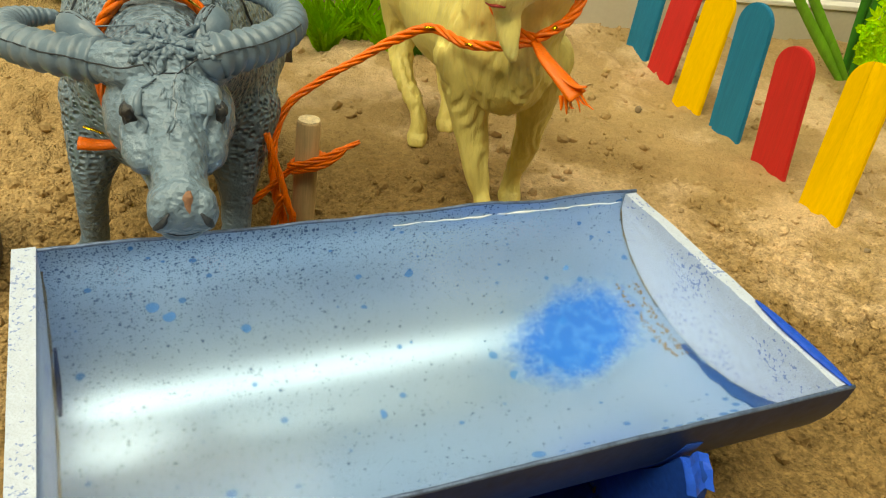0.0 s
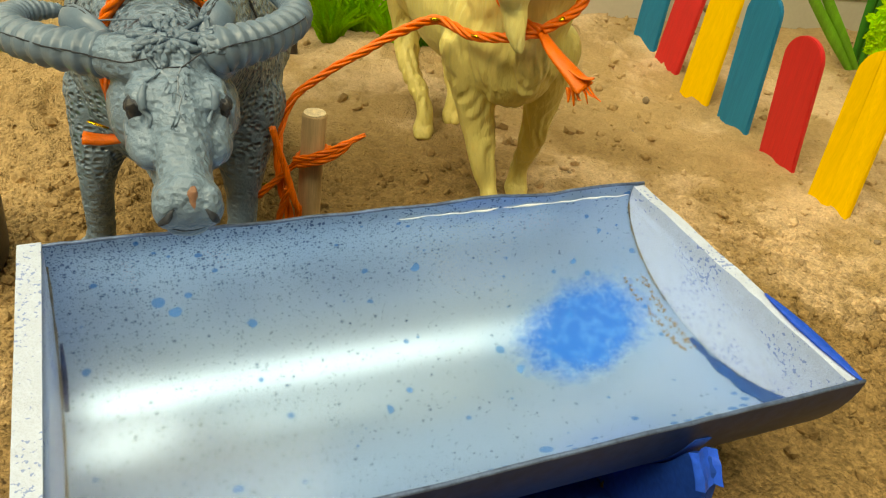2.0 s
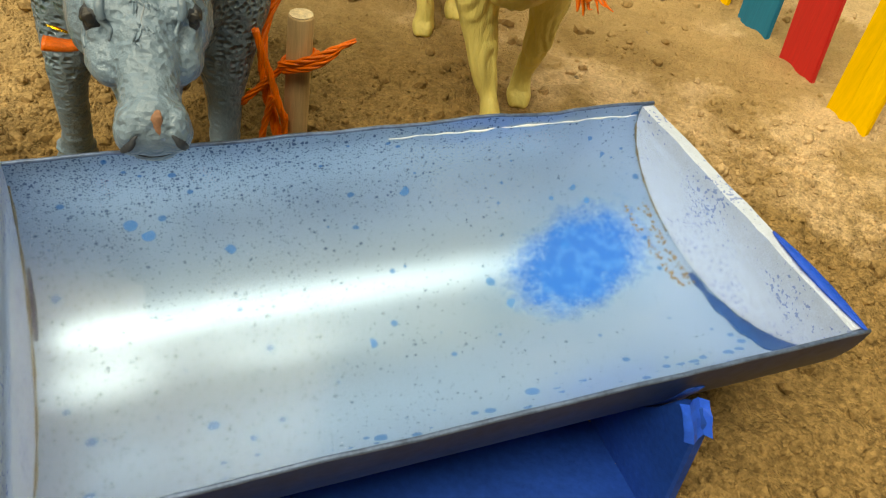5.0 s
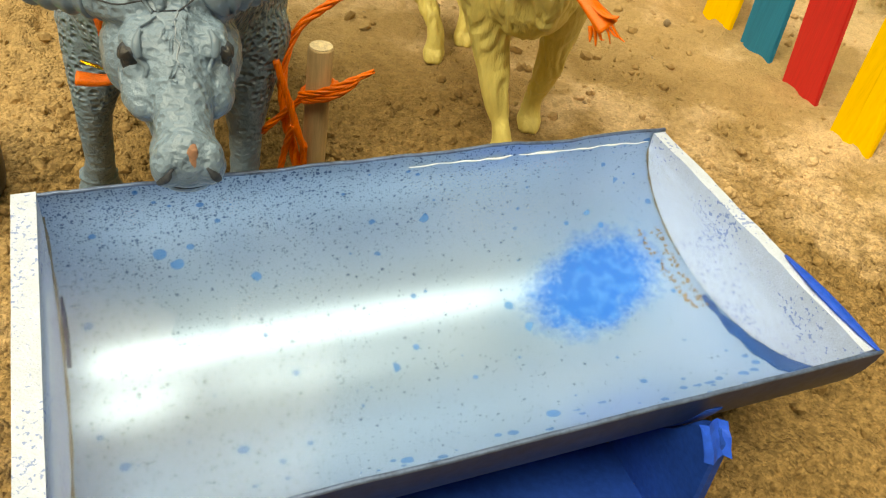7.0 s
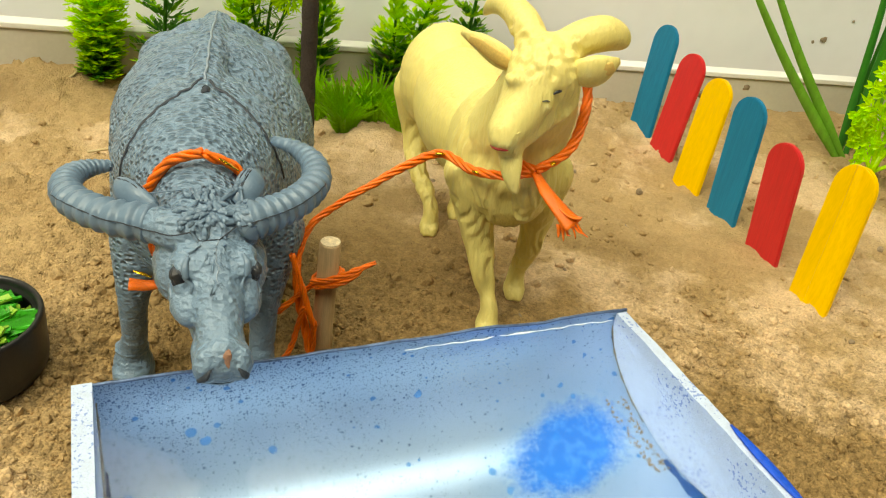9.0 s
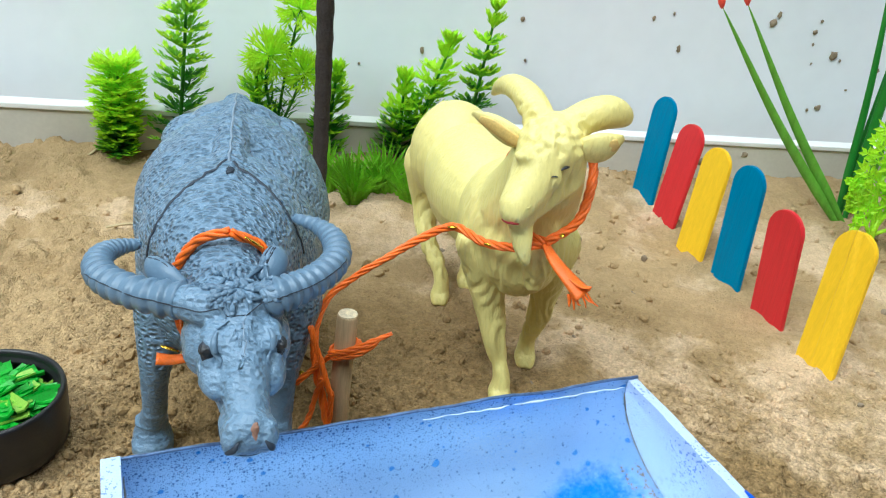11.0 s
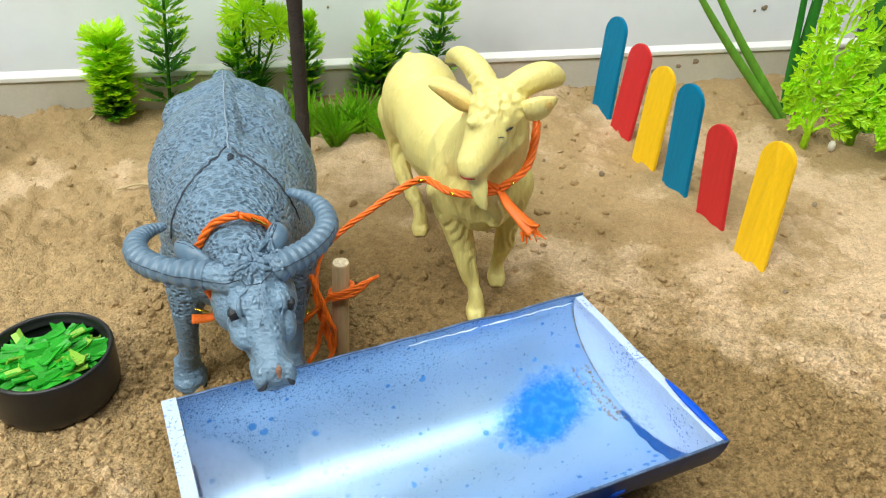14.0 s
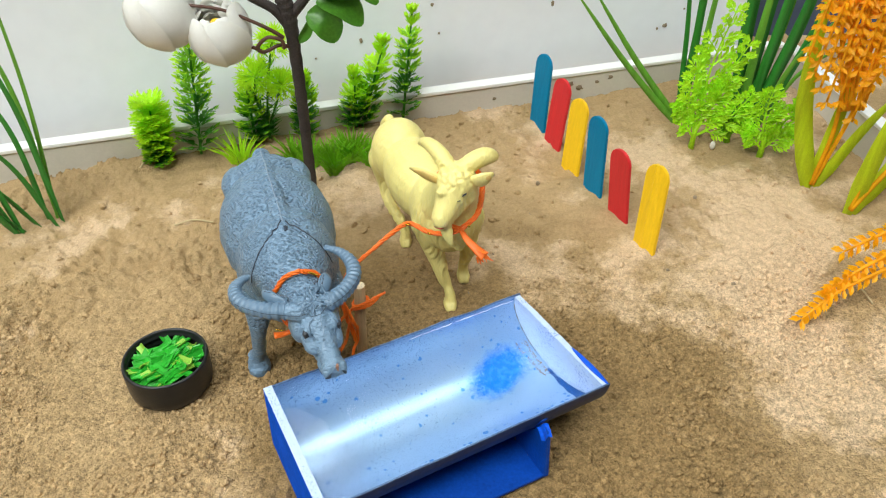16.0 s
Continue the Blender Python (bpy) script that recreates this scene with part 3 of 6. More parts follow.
def scatter(name, label, count, least, most, share, seed, solid):
    """Loose grains lying on the sand, thick in the crumbled places."""
    r = random.Random(seed)
    gen = np.random.default_rng(seed)
    spots = []
    while len(spots) < count:
        x, y = r.uniform(-0.28, 0.25), r.uniform(-0.23, 0.15)
        if under_trough(x, y):
            continue
        thick = noise.noise(Vector((x * 18, y * 18, 5))) + 0.5 * noise.noise(Vector((x * 60, y * 60, 2)))
        if thick < 0.05 + r.uniform(-0.35, 0.35) and r.random() > share:
            continue
        if y > -0.045 + r.uniform(-0.04, 0.04) and r.random() < 0.90:
            continue
        spots.append((x, y, sand_z(x, y) + sand_fine(x, y)))
    spots = np.array(spots)
    base = np.array([tuple(c) for c in solid[0]])
    size = np.minimum(least / (gen.random(count) + 0.12), most) * gen.uniform(0.7, 1.2, count)
    q = gen.normal(size=(count, 3, 3))
    turn, _ = np.linalg.qr(q)
    squash = gen.uniform(0.6, 1.3, (count, 1, 3))
    pts = (base[None] * squash * gen.uniform(0.8, 1.2, (count, len(base), 1))) @ turn * size[:, None, None] + spots[:, None, :]
    pts[:, :, 2] += 0.2 * size[:, None]
    faces = (np.array(solid[1])[None] + (np.arange(count) * len(base))[:, None, None]).reshape(-1, 3)
    me = bpy.data.meshes.new(name)
    me.from_pydata(pts.reshape(-1, 3).tolist(), [], faces.tolist())
    me.materials.append(M_GRIT)
    tagged(new(name, me), label, "sand", kind="stuff")


OCTA = ([Vector(c) for c in ((1, 0, 0), (0, 1, 0), (-1, 0, 0), (0, -1, 0), (0, 0, 1), (0, 0, -1))],
        [(0, 1, 4), (1, 2, 4), (2, 3, 4), (3, 0, 4), (1, 0, 5), (2, 1, 5), (3, 2, 5), (0, 3, 5)])
scatter("sand_grains", "coarse loose grains of sand", 110000, 0.00012, 0.00048, 0.25, 3, OCTA)
scatter("sand_crumbs", "loose crumbs and lumps of dry sand", 22000, 0.00030, 0.0018, 0.03, 4, BEAD)


def wall_strip(name, a, b, z0, z1, thick, m, label, outward, category="wall"):
    bm = bmesh.new()
    d = (b - a).normalized()
    mid = (a + b) / 2 + outward * thick / 2
    box(bm, frame_of(d, (0, 0, 1), (mid.x, mid.y, (z0 + z1) / 2)), (b - a).length, thick, z1 - z0, bevel=min(thick, z1 - z0) * 0.2)
    return thing(name, bm, m, label, category, kind="structure", smooth=False)


BACK_A = WALL_A - WALL_D * 0.35
SIDE_D = (SIDE_B - CORNER).normalized()
SIDE_N = Vector((-SIDE_D.y, SIDE_D.x, 0))
wall_strip("tray_wall_back", BACK_A, CORNER, -0.03, 0.0205, 0.004, M_TRAY, "low cream plastic wall of the sand tray", WALL_N)
wall_strip("tray_rim_back", BACK_A - WALL_N * 0.001, CORNER - WALL_N * 0.001, 0.0207, 0.0232, 0.009, M_RIM, "bright white lip of the sand tray", WALL_N, "trim")
wall_strip("tray_wall_side", CORNER, SIDE_B, -0.03, 0.0205, 0.004, M_TRAY, "low cream plastic side wall of the tray", SIDE_N)
wall_strip("tray_rim_side", CORNER - SIDE_N * 0.001, SIDE_B - SIDE_N * 0.001, 0.0207, 0.0232, 0.009, M_RIM, "bright white lip along the tray side", SIDE_N, "trim")
FRONT_A, FRONT_B = Vector((-0.62, -0.62, 0)), Vector((0.30, -0.62, 0))
wall_strip("tray_wall_front", FRONT_A, FRONT_B, -0.03, 0.0205, 0.004, M_TRAY, "low cream plastic front wall of the tray", Vector((0, -1, 0)))
wall_strip("tray_wall_left", Vector((-0.60, -0.62, 0)), Vector((-0.60, 0.01, 0)), -0.03, 0.0205, 0.004, M_TRAY, "low cream plastic left wall of the tray", Vector((-1, 0, 0)))

# white wall behind the tray, and a slate-blue board past its end
wa, wb = BACK_A - WALL_D * 0.2 + WALL_N * 0.03, CORNER - WALL_D * 0.015 + WALL_N * 0.03
wall_strip("wall_back", wa, wb, -0.035, 0.21, 0.012, M_WALL, "white board wall with brown mud specks", WALL_N)
sb = CORNER + WALL_N * 0.10 - WALL_D * 0.05
wall_strip("wall_slate", sb, sb + WALL_D * 0.6, -0.035, 0.3, 0.012, M_SLATE, "slate-blue board past the white wall", WALL_N)

# table and room
bm = bmesh.new()
box(bm, Matrix.Translation((-0.1, -0.2, -0.05)), 1.7, 1.3, 0.03, bevel=0.004)
thing("tabletop", bm, M_TABLE, "plain brown wooden tabletop under the tray", "table", kind="structure", smooth=False)
RX0, RX1, RY0, RY1, RZ0 = -2.2, 2.2, -2.4, 2.4, -0.8
for nm, c, s in (("floor", (0, 0, RZ0 - 0.05), (4.6, 5.0, 0.1)), ("ceiling", (0, 0, CEIL + 0.05), (4.6, 5.0, 0.1)),
                 ("wall_north", (0, RY1 + 0.05, 0.475), (4.6, 0.1, 2.55)), ("wall_south", (0, RY0 - 0.05, 0.475), (4.6, 0.1, 2.55)),
                 ("wall_east", (RX1 + 0.05, 0, 0.475), (0.1, 4.8, 2.55)), ("wall_west", (RX0 - 0.05, 0, 0.475), (0.1, 4.8, 2.55))):
    bm = bmesh.new()
    box(bm, Matrix.Translation(c), *s)
    thing(nm, bm, M_ROOM, "plain off-white painted room " + nm.split("_")[0], nm.split("_")[0], kind="structure", smooth=False)
for lx, ly, watts, wide in LAMPS:
    lamp = base_of("ceiling_light", (lx, ly, CEIL), "square white ceiling light panel", "lamp", "ceiling lights")
    bm = bmesh.new()
    box(bm, Matrix.Translation((lx, ly, CEIL - 0.012)), wide + 0.04, wide + 0.04, 0.024, bevel=0.003)
    part("frame", bm, M_RIM, lamp, smooth=False)
    bm = bmesh.new()
    box(bm, Matrix.Translation((lx, ly, CEIL - 0.027)), wide, wide, 0.006, bevel=0.001)
    part("diffuser", bm, M_PANEL, lamp, "glowing white diffuser", smooth=False)

# brown mud specks on the white wall
for i in range(46):
    s = rnd.uniform(0.15, 0.52)
    z = rnd.uniform(0.03, 0.16)
    if rnd.random() < 0.65:
        s = rnd.uniform(0.33, 0.50)
    p = WALL_A + WALL_D * s + WALL_N * 0.0295
    bm = bmesh.new()
    rr = rnd.choice([0.0006, 0.0008, 0.001, 0.0013, 0.0022])
    bmesh.ops.create_uvsphere(bm, u_segments=8, v_segments=5, radius=1, matrix=frame_of(WALL_D, (0, 0, 1), (p.x, p.y, z)) @ Matrix.Diagonal((rr, 0.0004, rr * rnd.uniform(0.7, 1.7), 1)))
    for v in bm.verts:
        v.co += Vector((rnd.uniform(-1, 1), 0, rnd.uniform(-1, 1))) * rr * 0.3
    thing("mud_speck", bm, M_MUD, "small brown mud speck dried on the wall", "stain", "specks on the wall")
# mud on the tray wall
for s, z, rr in ((0.335, 0.012, 0.003), (0.355, 0.015, 0.0022), (0.362, 0.011, 0.0026), (0.375, 0.014, 0.0016), (0.30, 0.012, 0.0015), (0.385, 0.016, 0.002)):
    p = WALL_A + WALL_D * s - WALL_N * 0.0001
    bm = bmesh.new()
    bmesh.ops.create_uvsphere(bm, u_segments=9, v_segments=5, radius=1, matrix=frame_of(WALL_D, (0, 0, 1), (p.x, p.y, z)) @ Matrix.Diagonal((rr, 0.0004, rr * 0.7, 1)))
    for v in bm.verts:
        v.co += Vector((rnd.uniform(-1, 1), 0, rnd.uniform(-1, 1))) * rr * 0.25
    thing("mud_speck", bm, M_MUD, "brown mud smear on the tray wall", "stain", "specks on the tray")

# ---------------------------------------------------------------- buffalo figure
BF, BS, BO = Vector((0.2385, -0.971, 0)), Vector((0.971, 0.2385, 0)), Vector((-0.103, -0.074, 0))


def bl(a, b, z, *r):
    p = BO + BF * a + BS * b
    return (p.x, p.y, z, *r)


# the head's own axes, in millimetres: down the face, across it, out of it
HEAD_O, HEAD_K = Vector((-0.0895, -0.1161, 0.0608)), 0.00098
HEAD_F, HEAD_S, HEAD_N = Vector((0.3251, -0.8572, -0.3993)), Vector((0.9292, 0.3680, -0.0334)), Vector((0.1755, -0.3602, 0.9162))


def hp(f, b, n, *r):
    p = HEAD_O + (HEAD_F * f + HEAD_S * b + HEAD_N * n) * HEAD_K
    return (p.x, p.y, p.z, *[k * HEAD_K for k in r])


def build_buffalo():
    bm = bmesh.new()
    turn = Matrix((BF, BS, Vector((0, 0, 1)))).transposed()
    head = Matrix((HEAD_F, HEAD_S, HEAD_N)).transposed()

    def lump(at, size):
        ell(bm, hp(*at), [k * HEAD_K for k in size], head)

    def face(*rows):
        for f, b, n, r in spline(rows, 6):
            ell(bm, hp(f, b, n), [r * HEAD_K] * 3)

    ell(bm, bl(-0.034, 0, 0.043), (0.037, 0.0262, 0.0262), turn)
    ell(bm, bl(-0.006, 0, 0.043), (0.024, 0.0222, 0.0265), turn)
    ell(bm, bl(-0.056, 0, 0.046), (0.019, 0.0205, 0.0215), turn)
    chain(bm, [bl(-0.066, 0, 0.0625, 0.0045), bl(-0.035, 0, 0.066, 0.0045), bl(0.0, 0, 0.066, 0.005), bl(0.02, 0.0, 0.063, 0.005)], 8)
    for s in (-1, 1):
        ell(bm, bl(-0.057, 0.0115 * s, 0.0545), (0.013, 0.0095, 0.0080), turn)
    # neck
    chain(bm, [bl(-0.002, 0, 0.049, 0.021), bl(0.014, 0, 0.0540, 0.0150), bl(0.026, 0.0005, 0.0562, 0.0102), bl(0.039, 0.0020, 0.0552, 0.0086)], 6)
    # skull, brow and long face
    lump((0.0, 0, -4.5), (8.0, 7.8, 6.3))
    lump((6.5, 0, -3.0), (7.0, 6.6, 5.0))
    face((5, 0, -3.4, 6.0), (11, 0, -3.8, 5.0), (17, 0, -4.4, 4.1), (22, 0, -4.8, 3.9))
    face((0, 0, -10.0, 7.6), (8, 0, -10.6, 6.2), (16, 0, -10.0, 4.2), (22, 0, -9.4, 3.2))
    lump((23.4, 0, -5.4), (4.0, 4.4, 5.0))
    lump((22.4, 0, -10.4), (3.6, 3.9, 2.2))
    for s in (-1, 1):
        lump((7.0, 4.6 * s, -0.4), (3.8, 2.8, 1.8))
        lump((2.5, 6.2 * s, -8.6), (6.6, 4.0, 6.0))
        lump((11.0, 4.4 * s, -5.6), (5.8, 3.6, 3.6))
        lump((9.8, 5.8 * s, -2.5), (2.3, 1.6, 1.4))
        lump((24.4, 2.8 * s, -5.0), (3.2, 2.2, 3.8))
        lump((20.8, 3.0 * s, -8.8), (4.0, 1.8, 2.4))
    # boss of hair from horn to horn
    face((-1.8, -9.0, -1.8, 3.3), (0.2, -5.0, -1.0, 3.8), (0.8, 0, -0.6, 3.8), (-0.2, 4.6, -0.8, 3.8), (-1.8, 8.0, -1.2, 3.2))
    # dewlap, tail
    chain(bm, [bl(0.03, 0, 0.046, 0.006), bl(0.015, 0, 0.034, 0.007), bl(0.005, 0, 0.026, 0.008)], 5)
    chain(bm, [bl(-0.074, 0, 0.058, 0.003), bl(-0.079, 0, 0.045, 0.0022), bl(-0.08, 0, 0.026, 0.0018), bl(-0.079, 0, 0.012, 0.003)], 8)
    # legs
    def leg(top, mid, low, foot, zf):
        chain(bm, [(*top[:3], top[3]), (*mid[:3], mid[3]), (*low[:3], low[3])], 8)
        p = Vector(foot)
        chain(bm, [(*low[:3], low[3]), (p.x, p.y, zf + 0.0085, 0.0038), (p.x, p.y, zf + 0.0045, 0.0050)], 6, squash=(1, 1, 0.8))
        for h in (0.0016, 0.0032):
            ell(bm, (p.x + BF.x * 0.0008, p.y + BF.y * 0.0008, zf + h), (0.0053, 0.0060, 0.0028))
        ell(bm, (p.x, p.y, zf + 0.0095), (0.0044, 0.0044, 0.0012))

    for fa, fb, ka, kb, ta, tb in ((-0.003, -0.0204, 0.003, -0.0175, -0.002, -0.0135), (0.0125, 0.0115, 0.008, 0.0125, 0.002, 0.0125)):
        f = bl(fa, fb, 0)
        zf = sand_z(f[0], f[1]) - 0.0006
        leg(bl(ta, tb, 0.036, 0.0095), bl(ka, kb, 0.020, 0.0042), bl((fa + ka) / 2, (fb + kb) / 2, zf + 0.015, 0.0031), (f[0], f[1], 0), zf)
    for fb in (-0.015, 0.014):
        f = bl(-0.062, fb, 0)
        zf = sand_z(f[0], f[1]) - 0.0006
        leg(bl(-0.056, fb * 0.8, 0.036, 0.0115), bl(-0.064, fb, 0.02, 0.005), bl(-0.062, fb, zf + 0.012, 0.0033), (f[0], f[1], 0), zf)
    bm = melt(bm, 0.00034, 12)
    # tooled strokes all over
    tool(bm, lambda p: Vector((p.x * 480, p.y * 760, p.z * 480)), 0.00013, lambda p: 1.0)

    # ridged horns
    def horn(rows, ridges):
        path = spline(rows, 30)
        n = len(path)
        out = []
        for i, r in enumerate(path):
            t = i / (n - 1)
            saw = (ridges * t) % 1.0
            k = 0.90 + 0.23 * min(saw / 0.35, (1 - saw) / 0.65) * (1 - 0.4 * t)
            out.append((*r[:3], max(r[3] * k, 0.0004)))
        sweep(bm, out, 16, 0.92, mat_index=1)
        ell(bm, out[-1], [out[-1][3]] * 3)

    horn([hp(-0.2, -5.2, -1.0, 3.2), bl(0.0421, -0.0065, 0.0600, 0.0036), bl(0.0391, -0.0143, 0.0598, 0.0033), bl(0.0335, -0.0206, 0.0592, 0.0031), bl(0.0272, -0.0237, 0.0588, 0.0029),
          bl(0.0211, -0.0238, 0.0584, 0.0025), bl(0.0172, -0.0215, 0.0580, 0.0020), bl(0.0150, -0.0184, 0.0576, 0.0014)], 21)
    horn([hp(-0.4, 5.0, -0.8, 3.2), bl(0.0442, 0.0100, 0.0622, 0.0036), bl(0.0415, 0.0146, 0.0626, 0.0033), bl(0.0372, 0.0191, 0.0632, 0.0031), bl(0.0314, 0.0217, 0.0636, 0.0029),
          bl(0.0243, 0.0215, 0.0638, 0.0025), bl(0.0177, 0.0188, 0.0636, 0.0018), bl(0.0130, 0.0145, 0.0632, 0.0012)], 21)
    # ears
    for rows in ([bl(0.0395, -0.0068, 0.0612, 0.0018), bl(0.0369, -0.0102, 0.0622, 0.0028), bl(0.0335, -0.0128, 0.0620, 0.0026), bl(0.0305, -0.0140, 0.0612, 0.0010)],
                 [bl(0.0385, 0.0076, 0.0618, 0.0018), bl(0.0362, 0.0090, 0.0636, 0.0028), bl(0.0338, 0.0101, 0.0648, 0.0026), bl(0.0315, 0.0107, 0.0650, 0.0010)]):
        sweep(bm, spline(rows, 7), 14, 0.6, up=BF, mat_index=1)
    return bm


def lay_on(ob, pts, lift):
    """Points dropped onto the nearest skin of a figure."""
    out = []
    for p in pts:
        ok, loc, nor, _ = ob.closest_point_on_mesh(Vector(p[:3]))
        out.append((*(loc + nor * lift), p[3]))
    return out


def figure(name, bm, mats, label, category, details):
    """One plain mesh: the skin, then small painted and tooled details pressed onto it."""
    tmp = new("tmp", finish("tmp", bm.copy(), mats))
    bpy.context.view_layer.update()
    for rows, lift, sides, flat, idx in details:
        sweep(bm, lay_on(tmp, spline(rows, 8), lift), sides, flat, mat_index=idx)
    me = tmp.data
    bpy.data.objects.remove(tmp)
    bpy.data.meshes.remove(me)
    return thing(name, bm, mats, label, category)


B_DETAILS = [
    ([bl(-0.066, 0, 0.075, 0.0003), bl(-0.03, 0, 0.075, 0.0003), bl(0.0, 0, 0.075, 0.0003)], 0.0000, 6, 1.0, 3),
    # shoulder creases: their shade laid on as dark strips
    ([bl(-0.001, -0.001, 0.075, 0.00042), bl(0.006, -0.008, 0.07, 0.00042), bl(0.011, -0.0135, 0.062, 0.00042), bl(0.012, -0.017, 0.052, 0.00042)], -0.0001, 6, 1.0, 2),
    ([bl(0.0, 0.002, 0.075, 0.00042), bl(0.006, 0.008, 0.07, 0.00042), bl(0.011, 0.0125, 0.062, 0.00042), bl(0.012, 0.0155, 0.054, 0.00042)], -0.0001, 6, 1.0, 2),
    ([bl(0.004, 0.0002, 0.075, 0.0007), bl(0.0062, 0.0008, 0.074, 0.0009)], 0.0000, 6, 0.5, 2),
    # seam along the horns, meeting on the brow
    ([hp(4.8, 0, 6, 0.13), bl(0.0487, -0.0049, 0.0615, 0.00012), bl(0.0447, -0.0127, 0.0615, 0.00012), bl(0.0383, -0.0201, 0.061, 0.00012), bl(0.032, -0.0255, 0.060, 0.00010)], 0.0, 6, 1.0, 2),
    ([hp(4.8, 0, 6, 0.13), bl(0.0490, 0.0095, 0.064, 0.00012), bl(0.0471, 0.0154, 0.065, 0.00012), bl(0.0411, 0.0207, 0.0655, 0.00012), bl(0.0352, 0.0245, 0.0655, 0.00010)], 0.0, 6, 1.0, 2),
    ([hp(4.8, 0, 6, 0.12), hp(10, 0, 6, 0.10), hp(15, 0, 4, 0.08)], 0.0, 6, 1.0, 3),
    # worn brown spot on the nose, mouth line
    ([hp(24.0, 0.6, 2, 0.3), hp(26.5, 0.3, 0.4, 0.9), hp(28.4, 0.4, -2.2, 0.6)], -0.0003, 8, 0.5, 4),
    ([hp(20.0, -6, -8.8, 0.15), hp(25.5, -4.4, -9.0, 0.3), hp(28, 0, -9.0, 0.3), hp(25.5, 4.4, -9.0, 0.3), hp(20.0, 6, -8.8, 0.15)], -0.0001, 6, 0.7, 2),
]
for side in (-1, 1):
    B_DETAILS += [
        # eye socket shaded by a near-black strip, dark ball, folded lids, nostril shaded likewise
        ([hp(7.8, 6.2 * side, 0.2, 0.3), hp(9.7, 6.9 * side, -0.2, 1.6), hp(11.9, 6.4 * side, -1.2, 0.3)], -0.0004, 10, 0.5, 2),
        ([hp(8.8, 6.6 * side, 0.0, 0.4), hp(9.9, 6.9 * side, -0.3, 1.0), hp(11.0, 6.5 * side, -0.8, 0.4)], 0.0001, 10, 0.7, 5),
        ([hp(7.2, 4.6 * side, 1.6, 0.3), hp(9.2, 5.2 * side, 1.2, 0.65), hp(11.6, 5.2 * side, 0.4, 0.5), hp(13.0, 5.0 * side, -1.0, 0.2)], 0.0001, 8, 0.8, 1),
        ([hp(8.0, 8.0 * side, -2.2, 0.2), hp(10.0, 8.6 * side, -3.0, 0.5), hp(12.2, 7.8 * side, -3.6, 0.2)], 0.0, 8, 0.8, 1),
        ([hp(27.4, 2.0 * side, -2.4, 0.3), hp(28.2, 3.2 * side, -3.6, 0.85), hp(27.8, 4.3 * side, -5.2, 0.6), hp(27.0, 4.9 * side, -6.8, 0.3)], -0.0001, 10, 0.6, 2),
    ]
# matted tufts whorled over the poll, then short strokes down the brow and along the ears
r3 = random.Random(33)
for ring, (rad, count) in enumerate(((0.8, 7), (2.0, 12), (3.2, 16), (4.4, 20), (5.6, 24), (6.8, 28), (8.0, 30))):
    for k in range(count):
        w = 2 * math.pi * (k + 0.5 * (ring % 2) + r3.uniform(-0.25, 0.25)) / count
        c = (-1.8 + rad * math.cos(w) * 0.85, rad * math.sin(w) * 1.12)
        w += r3.uniform(-0.35, 0.35)
        d = (math.cos(w), math.sin(w))
        ln = r3.uniform(1.8, 3.2)
        if not (-8 < c[0] < 4.0 and abs(c[1]) < 6.3 and abs(c[1] + d[1] * ln) < 7.2 and c[0] + d[0] * ln < 5.0):
            continue
        bow = r3.uniform(-0.35, 0.35)
        B_DETAILS.append(([hp(c[0], c[1], 4.2, 0.16), hp(c[0] + d[0] * ln * 0.5 - d[1] * bow, c[1] + d[1] * ln * 0.5 + d[0] * bow, 4.2, 0.58), hp(c[0] + d[0] * ln, c[1] + d[1] * ln, 4.2, 0.12)], 0.0002, 6, 0.9, 1))
for k in range(64):
    f, b = r3.uniform(5.6, 16), r3.uniform(-4.6, 4.6)
    if abs(b) > 5.4 - 0.2 * f:
        continue
    w = 0.18 * b + r3.uniform(-0.3, 0.3)
    ln = r3.uniform(0.9, 1.6)
    B_DETAILS.append(([hp(f, b, 6, 0.08), hp(f + 0.5 * ln * math.cos(w), b + 0.5 * ln * math.sin(w), 6, 0.20), hp(f + ln * math.cos(w), b + ln * math.sin(w), 6, 0.05)], 0.00003, 5, 0.8, 0))
for ear in ((bl(0.0380, -0.0085, 0.0655), bl(0.0318, -0.0138, 0.0640)), (bl(0.0385, 0.0075, 0.0660), bl(0.0325, 0.0100, 0.0685))):
    p0, p1 = Vector(ear[0]), Vector(ear[1])
    across = (p1 - p0).cross(Vector((0, 0, 1))).normalized()
    for k in range(9):
        o = across * 0.0007 * (k % 3 - 1) + (p1 - p0) * (0.28 * (k // 3) + r3.uniform(0, 0.1))
        q = p0 + o
        B_DETAILS.append(([(*q, 0.0001), (*(q + (p1 - p0) * 0.13), 0.00016), (*(q + (p1 - p0) * 0.26), 0.00006)], 0.00003, 5, 0.8, 2))
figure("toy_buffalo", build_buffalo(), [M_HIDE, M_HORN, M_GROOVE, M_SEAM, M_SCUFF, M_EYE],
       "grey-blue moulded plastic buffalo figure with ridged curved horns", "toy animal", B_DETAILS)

# ---------------------------------------------------------------- goat figure


